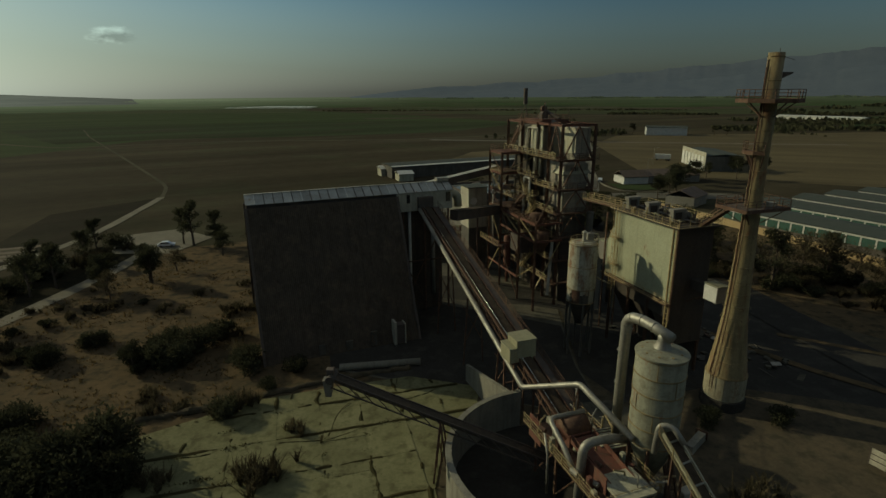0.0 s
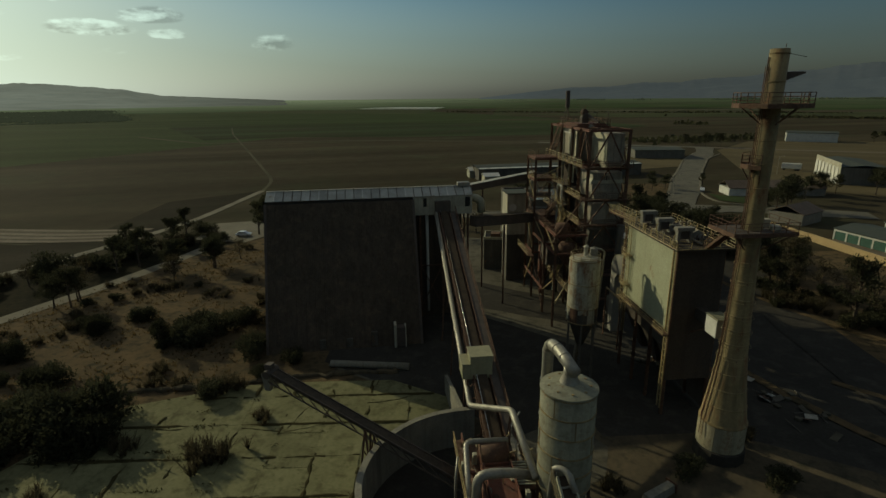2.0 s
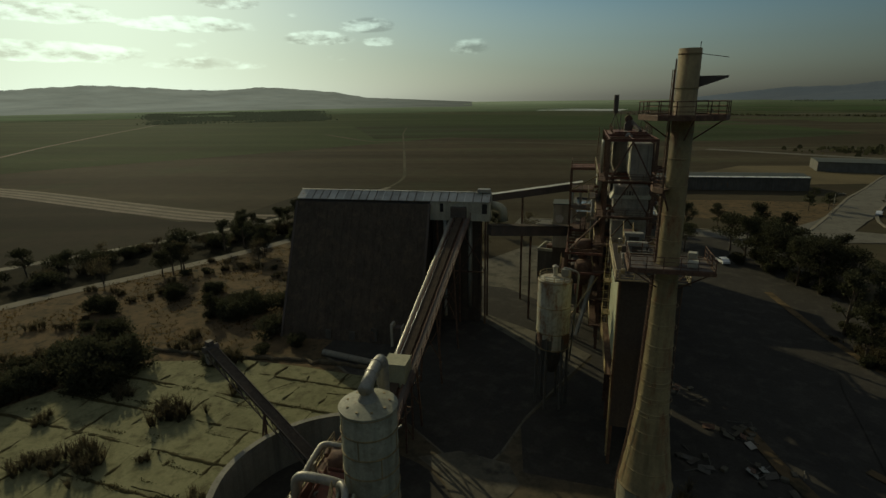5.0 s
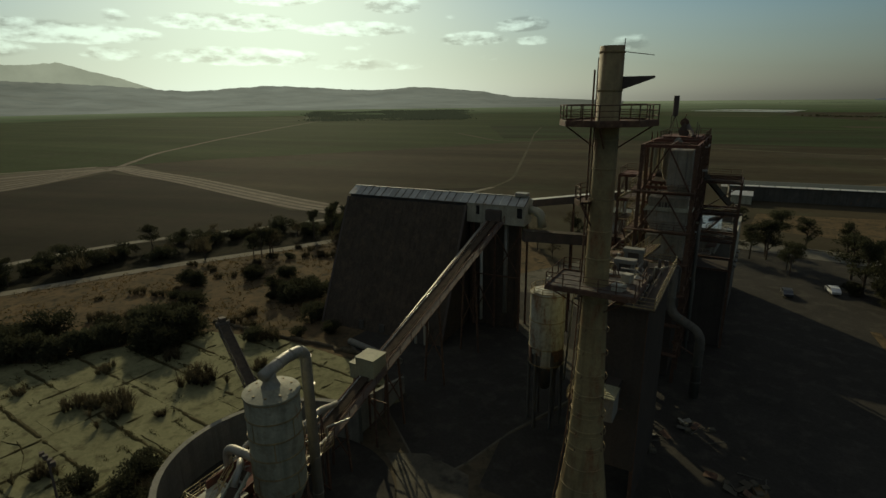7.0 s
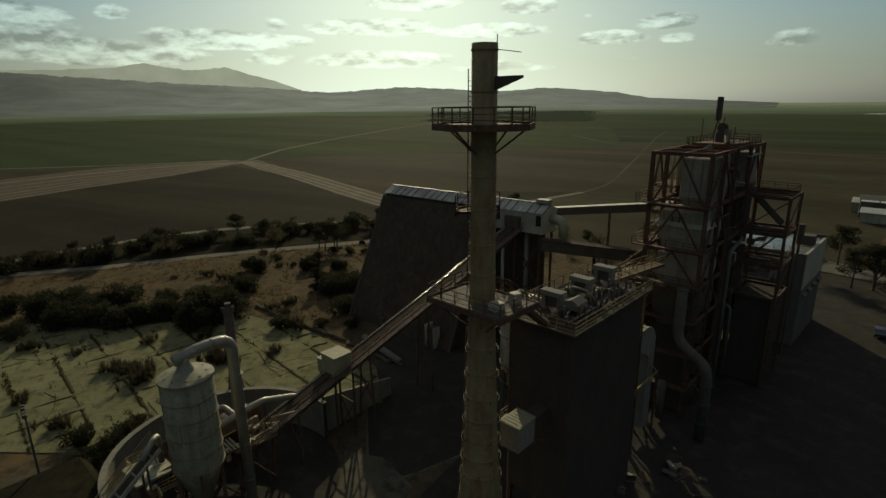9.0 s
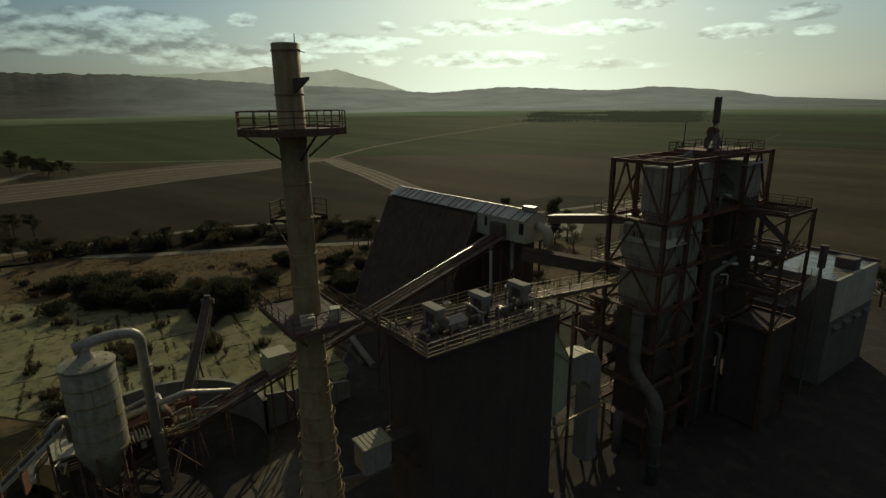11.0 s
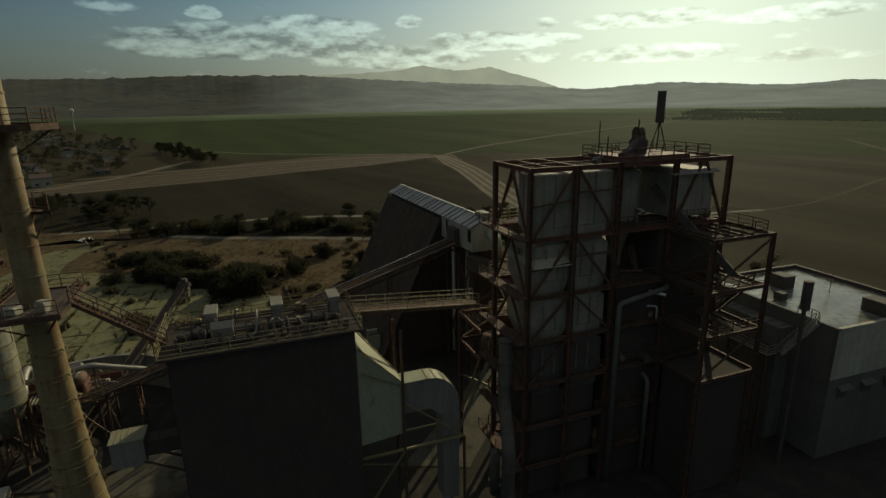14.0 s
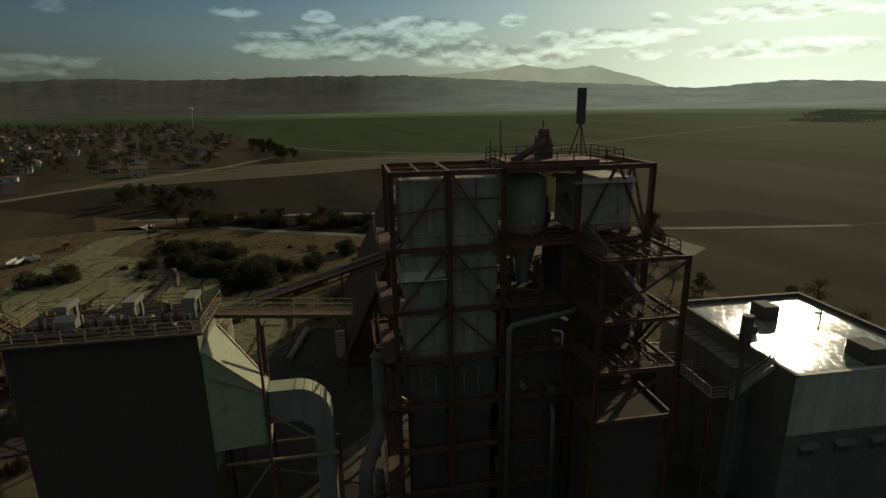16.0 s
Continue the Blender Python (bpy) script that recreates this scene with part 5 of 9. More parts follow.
def ring_deck(z, rout, a0=0, a1=360, n=10, square=False):
    r = stack_r(z)
    full = a1 - a0 >= 360
    d = part("platform", B(lathe([(r + 0.02, z), (rout, z), (rout, z + 0.14), (r + 0.02, z + 0.14)], n, 0, 0, a0, a1)), M_RUST, stack)
    part("platform_rim", B(lathe([(rout, z - 0.16), (rout + 0.06, z - 0.16), (rout + 0.06, z + 0.2), (rout, z + 0.2)], n, 0, 0, a0, a1)), M_RUST, d)
    cnt = n if full else n + 1
    pts = [(rout * math.cos(radians(a0 + (a1 - a0) * k / n)), rout * math.sin(radians(a0 + (a1 - a0) * k / n)), z + 0.14) for k in range(cnt)]
    railing(stack, pts, 1.1, 1.4, M_RUST, closed=full)
    for k in range(0, cnt, 2):
        a = radians(a0 + (a1 - a0) * k / n)
        part("bracket", B(beam((rout * 0.95 * math.cos(a), rout * 0.95 * math.sin(a), z - 0.05), (r * math.cos(a), r * math.sin(a), z - 1.7), 0.1)), M_RUST, d)
    return d


ring_deck(38.4, 3.35, 22.5, 382.5, 8)
# oblong lower deck
dk = Matrix.Rotation(radians(18.4), 4, "Z")
low_deck = part("platform", B(box(-3.3, -2.25, 26.28, 3.3, 2.25, 26.4, 0.02)), M_DARKSTEEL, stack, "dark oblong deck")
low_deck.matrix_local = dk
for a, b in (((-3.3, -2.25), (3.3, -2.25)), ((3.3, -2.25), (3.3, 2.25)), ((3.3, 2.25), (-3.3, 2.25)), ((-3.3, 2.25), (-3.3, -2.25))):
    part("platform_rim", B(beam((*a, 26.3), (*b, 26.3), 0.1, 0.34)), M_RUST, low_deck)
for x in (-2.4, -1.3, 1.3, 2.4):
    part("joist", B(beam((x, -2.2, 26.18), (x, 2.2, 26.18), 0.12, 0.18)), M_RUST, low_deck)
for x, y in ((-3.0, -2.0), (3.0, -2.0), (3.0, 2.0), (-3.0, 2.0)):
    part("bracket", B(beam((x, y, 26.2), (x * 0.28, y * 0.28, 24.4), 0.1)), M_RUST, low_deck)
railing(stack, [tuple(dk @ Vector((x, y, 26.4))) for x, y in ((0.8, 2.2), (-3.25, 2.2), (-3.25, -2.2), (3.25, -2.2), (3.25, 2.2))], 1.1, 1.4, M_RUST)
ring_deck(32.7, 1.9, 110, 250, 4)
# ladder up the shaft
bm = bmesh.new()
la = radians(205)
for s in (-0.22, 0.22):
    pz = [(stack_r(z) + 0.25) for z in (3, 4.8, 8.7, 12.5, 17, 27, 42)]
    pp = [Vector((q * math.cos(la) - s * math.sin(la), q * math.sin(la) + s * math.cos(la), z)) for q, z in zip(pz, (3, 4.8, 8.7, 12.5, 17, 27, 42))]
    tube(pp, 0.04, 5)(bm)
ladder = part("ladder", bm, M_RUST, stack)
bm = bmesh.new()
for i in range(120):
    z = 3.2 + i * 0.32
    q = stack_r(z) + 0.25
    beam((q * math.cos(la) + 0.22 * math.sin(la), q * math.sin(la) - 0.22 * math.cos(la), z), (q * math.cos(la) - 0.22 * math.sin(la), q * math.sin(la) + 0.22 * math.cos(la), z), 0.035)(bm)
part("rung", bm, M_RUST, ladder)
bm = bmesh.new()
extrude_y([(0.7, 40.6), (2.9, 41.35), (2.9, 41.5), (0.7, 41.5)], -0.06, 0.06)(bm)
part("davit_fin", bm, M_DARKSTEEL, stack, "dark triangular hoist arm").rotation_euler = (0, 0, radians(20))
part("lightning_rod", B(tube([(0.6, 0.5, 43.0), (0.62, 0.52, 44.0)], 0.03, 6), tube([(0.8, 0.2, 43.1), (2.6, 0.9, 42.8)], 0.025, 6)), M_DARKSTEEL, stack)
part("instrument_box", B(box(1.3, 1.3, 26.4, 2.0, 2.0, 27.2, 0.04)), M_WHITE, stack)
part("instrument_box", B(box(1.6, -0.6, 26.4, 2.4, 0.3, 26.95, 0.04)), M_WHITE, stack)
# duct house between chimney and baghouse
hut = thing("duct_house", pose(35.9, 65.8, 0.9, 0, 0, 18.5), "small pale sheet-metal duct house hung from the baghouse", "equipment house")
part("house_body", B(box(-0.9, -1.15, 12.0, 0.9, 1.15, 14.2, 0.03)), M_GREYWALL, hut)
part("side_sheet", B(box(-0.94, -1.05, 12.1, -0.9, 1.05, 14.1)), M_PAINT, hut, "pale sunlit side sheet")
# roof coloured yellower than the walls for the sun on it
part("roof_sheet", B(extrude_y([(-0.95, 14.2), (0.95, 14.2), (0.95, 14.26), (-0.95, 14.34)], -1.25, 1.25)), M_DRIVE, hut, "ribbed roof, coloured yellow for sunlight")
for k in range(7):
    v = -1.14 + k * 0.38
    part("roof_rib", B(beam((-0.94, v, 14.355), (0.94, v, 14.275), 0.06, 0.04)), M_DRIVE, hut)
part("link_duct", B(box(-0.6, 1.1, 12.5, 0.6, 4.2, 13.8)), M_DARKWALL, hut, "dark duct to the baghouse")
part("hanger_brace", B(beam((-0.9, 1.0, 12.3), (-0.9, 4.2, 10.4), 0.14)), M_RUST, hut)
part("hanger_brace", B(beam((0.9, 1.0, 12.3), (0.9, 4.2, 10.4), 0.14)), M_RUST, hut)

# ---- baghouse ----
BAG = pose(31.3, 68.4, 0, 0, 0, 18.4)
bag = thing("baghouse", BAG, "slab-sided baghouse, cream on its sunlit side, coloured dark on shaded ones", "baghouse")
BU, BV, BZ0, BZ1 = 5.8, 13.6, 9.0, 22.0
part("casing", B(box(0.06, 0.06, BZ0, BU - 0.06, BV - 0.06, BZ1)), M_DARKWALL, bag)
# panel colours carry the light: cream toward the sun, near-black in shade
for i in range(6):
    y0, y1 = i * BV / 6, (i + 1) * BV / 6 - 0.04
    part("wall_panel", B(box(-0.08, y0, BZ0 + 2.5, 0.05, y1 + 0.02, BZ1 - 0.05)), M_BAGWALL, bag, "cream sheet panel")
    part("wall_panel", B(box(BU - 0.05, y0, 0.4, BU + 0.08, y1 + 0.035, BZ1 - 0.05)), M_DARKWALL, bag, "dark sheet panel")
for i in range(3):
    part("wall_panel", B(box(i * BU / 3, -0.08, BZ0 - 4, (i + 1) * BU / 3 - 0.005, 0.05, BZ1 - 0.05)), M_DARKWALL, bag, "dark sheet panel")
for i in range(3):
    part("wall_panel", B(box(i * BU / 3, BV - 0.05, BZ0, (i + 1) * BU / 3 - 0.04, BV + 0.08, BZ1 - 0.05)), M_BIN, bag, "grey sheet panel")
for i in range(3):
    y0, y1 = 0.3 + i * BV / 3, (i + 1) * BV / 3 - 0.3
    part("hopper", B(frustum(2.2, (y0 + y1) / 2 - 0.6, 3.4, (y0 + y1) / 2 + 0.6, 4.2, 0.4, y0, BU - 0.4, y1, BZ0)), M_DARKWALL, bag)
for u in (0.1, BU - 0.1):
    for k in range(4):
        v = 0.1 + k * (BV - 0.2) / 3
        part("leg", B(ibeam((u, v, 0), (u, v, BZ1), 0.34)), M_RUST, bag)
for (u, v) in ((-0.16, 0.1), (-0.16, 0.75)):
    part("corner_post", B(beam((u, v, 1.0), (u, v, BZ1 + 0.6), 0.16)), M_OCHRE, bag)
for k in range(26):
    part("corner_rung", B(beam((-0.2, 0.1, 2.0 + k * 0.78), (-0.2, 0.75, 2.0 + k * 0.78), 0.07)), M_OCHRE, bag)
part("corner_trim", B(beam((-0.12, -0.1, BZ0 - 0.5), (-0.12, -0.1, BZ1), 0.16)), M_RUST, bag, "rusty corner strip")
part("roof_deck", B(box(-0.7, -0.7, BZ1, BU + 0.7, BV + 0.7, BZ1 + 0.12)), M_DARKWALL, bag)
railing(bag, [(-0.6, -0.6, BZ1 + 0.12), (BU + 0.6, -0.6, BZ1 + 0.12), (BU + 0.6, BV + 0.6, BZ1 + 0.12), (-0.6, BV + 0.6, BZ1 + 0.12)], 1.1, 1.7, M_OCHRE, closed=True)
part("lower_walk", B(box(-1.0, -0.2, BZ0 + 2.2, -0.1, BV + 0.2, BZ0 + 2.3)), M_RUST, bag)
railing(bag, [(-0.95, -0.2, BZ0 + 2.3), (-0.95, BV + 0.2, BZ0 + 2.3)], 1.0, 2.2, M_OCHRE)
# caged ladder on the sunlit wall
bm = bmesh.new()
for y in (BV - 1.6, BV - 0.9):
    beam((-0.35, y, BZ0 - 3), (-0.35, y, BZ1 + 1.1), 0.07)(bm)
    beam((-1.0, y, BZ0), (-1.0, y, BZ1 + 1.1), 0.05)(bm)
lad = part("ladder", bm, M_OCHRE, bag)
bm = bmesh.new()
for i in range(44):
    beam((-0.35, BV - 1.6, BZ0 - 2.8 + i * 0.36), (-0.35, BV - 0.9, BZ0 - 2.8 + i * 0.36), 0.04)(bm)
for i in range(12):
    z = BZ0 + 0.6 + i * 1.1
    for a, b in (((-0.35, BV - 1.6), (-1.0, BV - 1.6)), ((-1.0, BV - 1.6), (-1.0, BV - 0.9)), ((-1.0, BV - 0.9), (-0.35, BV - 0.9))):
        beam((*a, z), (*b, z), 0.05)(bm)
part("ladder_cage", bm, M_OCHRE, lad)
for k, z in enumerate((13.4, 17.7)):
    part("rest_platform", B(box(-1.05, BV - 2.0, z, -0.1, BV - 0.4, z + 0.1)), M_OCHRE, bag)
    railing(bag, [(-1.02, BV - 2.0, z + 0.1), (-1.02, BV - 0.4, z + 0.1)], 1.0, 1.1, M_OCHRE)
# valve units along the roof
for v in (3.0, 8.0, 12.6):
    un = part("fan_hood", B(box(1.0, v - 0.5, BZ1 + 1.55, 3.2, v + 0.5, BZ1 + 2.0, 0.04)), M_GREYWALL, bag, "grey hood on a casing")
    for x in (1.15, 2.7):
        part("hood_post", B(box(x, v - 0.36, BZ1 + 0.12, x + 0.35, v + 0.36, BZ1 + 1.55)), M_GREYWALL, un)
    part("hood_casing", B(box(1.5, v - 0.2, BZ1 + 0.5, 2.7, v + 0.2, BZ1 + 1.55)), M_DARKSTEEL, un)
for k in range(26):
    v, u = 0.6 + (k // 2) * 1.0, 3.6 + (k % 2) * 1.3
    part("valve_stub", B(tube([(u, v, BZ1 + 0.1), (u, v, BZ1 + 0.7 + 0.35 * (k % 3))], 0.11, 8)), M_DARKSTEEL, bag, smooth=True)
rv = random.Random(31)
for k in range(22):
    u, v = rv.uniform(0.2, BU - 0.2), rv.uniform(0.4, BV - 0.4)
    h = rv.uniform(0.6, 1.7)
    if k % 3 == 0:
        part("valve_box", B(box(u - 0.22, v - 0.18, BZ1 + 0.12, u + 0.22, v + 0.18, BZ1 + 0.12 + h * 0.5, 0.03)), rv.choice((M_GALV, M_DARKSTEEL, M_OCHRE)), bag)
    else:
        part("air_pipe", B(tube(bend([(u, v, BZ1 + 0.1), (u, v, BZ1 + h), (u + rv.uniform(-0.8, 0.8), v + rv.uniform(-0.6, 0.6), BZ1 + h)], 0.18), rv.uniform(0.05, 0.1), 7)), rv.choice((M_GALV, M_OCHRE, M_DARKSTEEL)), bag, smooth=True)
for u in (0.5, 3.35, 5.3):
    part("air_header", B(tube([(u, 0.5, BZ1 + 0.32), (u, BV - 0.5, BZ1 + 0.32)], 0.09, 8)), M_DARKSTEEL, bag, smooth=True)
part("roof_hood", B(extrude_y([(3.2, BZ1 + 0.6), (4.6, BZ1 + 0.6), (4.6, BZ1 + 1.2), (3.9, BZ1 + 1.55), (3.2, BZ1 + 1.2)], 3.0, 4.6)), M_GREYWALL, bag, "grey vent hood")
part("air_main", B(tube(bend([(3.1, 0.6, BZ1 + 0.5), (3.1, BV - 0.8, BZ1 + 0.5)], 0.3), 0.14, 8), tube(bend([(4.9, 0.6, BZ1 + 0.4), (4.9, 6.2, BZ1 + 0.4), (3.6, 6.4, BZ1 + 1.4), (2.0, 6.4, BZ1 + 1.4)], 0.5), 0.1, 8)), M_GREYWALL, bag, smooth=True)
stair(bag, (3.4, -0.2, BZ1 + 0.15), (3.4, -5.7, 26.4), 0.9, M_RUST)
part("stair_soffit", B(beam((3.4, -0.2, BZ1 - 0.02), (3.4, -5.6, 26.18), 0.96, 0.07)), M_RUST, bag)
for s, v0 in ((1.1, BV), (2.3, BV)):
    part("bridge_beam", B(beam((s, BV + 0.4, BZ1 - 0.1), (s + 0.8, BV + 12.2, BZ1 - 0.8), 0.16, 0.3)), M_RUST, bag)
part("bridge_deck", B(beam((1.7, BV + 0.4, BZ1 + 0.02), (2.5, BV + 12.2, BZ1 - 0.68), 1.2, 0.06)), M_RUST, bag)
railing(bag, [(1.05, BV + 0.4, BZ1), (1.85, BV + 12.2, BZ1 - 0.7)], 1.1, 1.8, M_OCHRE)
railing(bag, [(2.35, BV + 0.4, BZ1), (3.15, BV + 12.2, BZ1 - 0.7)], 1.1, 1.8, M_OCHRE)

# ---- gas duct between baghouse and tower ----
duct = thing("gas_duct", BAG, "cream curved gas duct beside the baghouse", "duct")
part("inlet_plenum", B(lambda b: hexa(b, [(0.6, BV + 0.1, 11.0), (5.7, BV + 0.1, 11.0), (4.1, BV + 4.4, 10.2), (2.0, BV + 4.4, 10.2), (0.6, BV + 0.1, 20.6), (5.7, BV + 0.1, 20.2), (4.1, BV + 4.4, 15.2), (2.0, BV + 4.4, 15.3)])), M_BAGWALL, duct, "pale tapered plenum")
part("plenum_rib", B(beam((5.72, BV + 0.5, 17.8), (4.15, BV + 4.4, 15.0), 0.1)), M_OCHRE, duct)
part("plenum_rib", B(beam((0.6, BV + 0.3, 20.5), (2.0, BV + 4.4, 15.36), 0.1)), M_OCHRE, duct)
part("plenum_rib", B(beam((5.68, BV + 0.3, 20.1), (4.1, BV + 4.4, 15.26), 0.1)), M_OCHRE, duct)
EC = BV + 6.8
arc = [(EC + 3.0 * math.cos(radians(90 - 90 * k / 12)), 12.1 + 3.0 * math.sin(radians(90 - 90 * k / 12))) for k in range(13)]
bm = bmesh.new()
extrude_x([(BV + 4.5, 12.0), (EC + 0.2, 12.0), (EC + 1.4, 11.0), (EC + 1.4, 1.5), (EC + 3.0, 1.5)] + arc[::-1] + [(BV + 4.5, 15.1)], 2.0, 3.9)(bm)
part("duct_elbow", bm, M_GREYWALL, duct, "grey box elbow")
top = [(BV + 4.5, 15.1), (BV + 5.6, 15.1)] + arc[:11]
# paler sheets laid on the elbow's top to carry its sunlight
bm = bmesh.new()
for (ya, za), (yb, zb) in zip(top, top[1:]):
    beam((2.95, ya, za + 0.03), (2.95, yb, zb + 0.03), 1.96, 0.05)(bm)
part("elbow_top", bm, M_BAGWALL, duct, "cream top sheet, coloured for the sun on it")
for y, z in top[::2]:
    part("stiffener", B(beam((1.95, y, z + 0.05), (3.95, y, z + 0.05), 0.1)), M_OCHRE, duct)
for u in (1.6, 4.3):
    part("duct_post", B(beam((u, BV + 4.3, 0), (u, BV + 4.3, 20.5), 0.22)), M_RUST, duct)
    part("duct_post", B(beam((u, BV + 10.2, 0), (u, BV + 10.2, 8.5), 0.22)), M_RUST, duct)
part("walk_frame", B(beam((4.3, BV + 0.4, 8.6), (4.3, BV + 10.2, 8.6), 0.2), beam((1.6, BV + 0.4, 8.6), (1.6, BV + 10.2, 8.6), 0.2), beam((4.3, BV + 0.4, 3.0), (4.3, BV + 4.3, 8.4), 0.14), beam((4.3, BV + 4.3, 13.5), (4.3, BV + 10.2, 8.6), 0.12)), M_OCHRE, duct)

# ---- storage silo on legs ----
silo = thing("silo", pose(21.1, 76.8, -0.7), "weathered cream steel silo standing on rusted legs", "silo")
part("shell", B(lathe([(2.12, 11.6), (2.12, 12.0), (2.12, 18.5), (2.08, 18.6), (0.4, 18.95), (0, 18.95)], 36)), M_SILO, silo, smooth=False)
for k in range(10):
    h0 = (9.3, 9.3, 10.2, 9.3, 10.5, 9.6, 9.3, 10.8, 9.3, 10.1)[k]
    part("skirt_plate", B(lathe([(2.08, h0), (2.08, 11.6)], 4, 0, 0, k * 36 + 1.5, k * 36 + 34.5)), M_SILO if k % 3 else M_RUST, silo, "rust-eaten skirt plate")
part("skirt_core", B(lathe([(1.9, 9.4), (1.9, 11.6)], 24)), M_SHADEDIM, silo)
part("cone", B(lathe([(1.9, 9.5), (0.5, 5.6), (0, 5.6)], 36)), M_SHADEDIM, silo, smooth=True)
for z in (9.45, 11.6, 15.1, 18.45):
    part("hoop", B(lathe([(2.12, z - 0.05), (2.18, z - 0.05), (2.18, z + 0.05), (2.12, z + 0.05)], 36)), M_STACK, silo)
for k in range(6):
    a = 6.28319 * (k + 0.5) / 6
    part("leg", B(beam((2.0 * math.cos(a), 2.0 * math.sin(a), 0.7), (2.0 * math.cos(a), 2.0 * math.sin(a), 11.0), 0.28)), M_SHADEDIM, silo)
railing(silo, [(2.02 * math.cos(6.28319 * k / 10), 2.02 * math.sin(6.28319 * k / 10), 18.6) for k in range(10)], 0.7, 1.4, M_OCHRE, closed=True, bars=2)
part("vent_stub", B(lathe([(0.28, 18.9), (0.28, 20.2), (0.42, 20.2), (0.0, 20.5)], 14)), M_WHITE, silo)
part("filter_box", B(box(0.6, 0.4, 18.8, 1.6, 1.4, 19.8, 0.04)), M_GALV, silo)
part("fill_pipe", B(tube(bend([(2.0, 1.2, 7.0), (2.6, 1.5, 19.4), (1.0, 0.6, 20.0)], 0.6), 0.12, 8)), M_GALV, silo, smooth=True)

# ---- process tower ----
TOW = pose(21.3, 96.0, 0, 0, 0, 18.5)
tower = thing("process_tower", TOW, "rusted open steel process tower with pale vessels inside", "process tower")
TU, TVS, TZ = 6.75, (0.0, 4.6, 9.2, 15.6, 22.2), (4.5, 9.0, 13.5, 18.0, 22.4, 27.8, 34.0)
for u in (0, TU):
    for v in TVS:
        part("column", B(ibeam((u, v, 0), (u, v, 34.0), 0.42)), M_RUST, tower)
for z in TZ:
    m = M_RED if z > 25 else M_RUST
    for u in (0, TU):
        for a, b in zip(TVS, TVS[1:]):
            part("beam", B(ibeam((u, a, z - 0.2), (u, b, z - 0.2), 0.26, 0.42)), m, tower)
    for v in TVS:
        part("beam", B(ibeam((0, v, z - 0.2), (TU, v, z - 0.2), 0.26, 0.42)), m, tower)
rnd = random.Random(11)
# one broad chevron to a storey on the faces before the bins
for z0, z1 in zip((0,) + TZ, TZ):
    mid_ = TVS[1]
    if z0 < 13:
        continue
    part("strut", B(beam((TU, mid_, z0), (TU, mid_, z1 - 0.3), 0.24)), M_RUST, tower)
    part("brace", B(beam((TU, 0.5, z0 + 0.1), (TU, mid_ - 0.2, z1 - 0.4), 0.2)), M_RUST, tower)
    part("brace", B(beam((TU, TVS[2] - 0.3, z0 + 0.1), (TU, mid_ + 0.3, z1 - 0.4), 0.2)), M_RUST, tower)
    if z0 > 20:
        part("strut", B(beam((TU, mid_, z0 + (z1 - z0) * 0.62), (TU, TVS[2], z0 + (z1 - z0) * 0.62), 0.16)), M_RUST, tower)
        part("strut", B(beam((TU, 0, z0 + (z1 - z0) * 0.45), (TU, mid_, z0 + (z1 - z0) * 0.52), 0.14)), M_RUST, tower)
    for v in (TVS[0], TVS[-1]):
        part("brace", B(beam((0.4, v, z0 + 0.1), (TU / 2, v, z1 - 0.4), 0.2)), M_RUST, tower)
        part("brace", B(beam((TU - 0.4, v, z0 + 0.1), (TU / 2, v, z1 - 0.4), 0.2)), M_RUST, tower)
for a, b, z0, z1 in ((TVS[0], TVS[1], 27.8, 34.0), (TVS[3], TVS[4], 0.0, 4.5), (TVS[3], TVS[4], 4.5, 9.0)):
    part("brace", B(beam((0, a, z0 + 0.1), (0, (a + b) / 2, z1 - 0.4), 0.2)), M_RUST, tower)
    part("brace", B(beam((0, b, z0 + 0.1), (0, (a + b) / 2, z1 - 0.4), 0.2)), M_RUST, tower)
part("brace", B(beam((TU, TVS[4] - 0.4, 27.9), (TU, 19.2, 33.7), 0.2)), M_RUST, tower)
part("brace", B(beam((TU, TVS[3] + 0.4, 27.9), (TU, 18.8, 33.7), 0.2)), M_RUST, tower)
# decks, with walkways hung on the long sunlit side
for z in TZ[:-1]:
    part("deck", B(box(0.15, 9.3, z, TU - 0.15, TVS[-1] - 0.15, z + 0.06)), M_DARKWALL, tower)
    part("side_walk", B(box(-1.3, 0.0, z, -0.2, 21.5, z + 0.06)), M_RUST, tower)
    railing(tower, [(-1.25, 0.0, z + 0.06), (-1.25, 21.5, z + 0.06)], 1.15, 2.2, M_OCHRE, r=0.055)
    part("end_walk", B(box(-1.3, -1.2, z, TU + 0.4, -0.2, z + 0.06)), M_RUST, tower)
    railing(tower, [(-1.3, -1.15, z + 0.06), (TU + 0.4, -1.15, z + 0.06)], 1.1, 1.9, M_RUST)
    railing(tower, [(TU + 0.1, 8.0, z + 0.06), (TU + 0.1, 22.0, z + 0.06)], 1.1, 2.4, M_RUST)
# top: open frame over the bin, red deck over the rest
part("roof_deck", B(box(0.3, 9.0, 34.0, TU - 0.3, 19.5, 34.1)), M_RED, tower, "red-primed roof deck")
for v in (2.3, 4.6):
    part("roof_joist", B(beam((0, v, 33.85), (TU, v, 33.85), 0.2)), M_RUST, tower)
part("roof_joist", B(beam((TU / 2, 0, 33.85), (TU / 2, 9, 33.85), 0.2)), M_RUST, tower)
part("penthouse_frame", B(box(1.2, 9.6, 34.1, 6.2, 17.6, 34.4)), M_RED, tower, "low red machinery base")
railing(tower, [(0.8, 9.2, 34.1), (6.9, 9.2, 34.1), (6.9, 19.3, 34.1), (0.8, 19.3, 34.1)], 1.1, 1.5, M_RUST, closed=True)
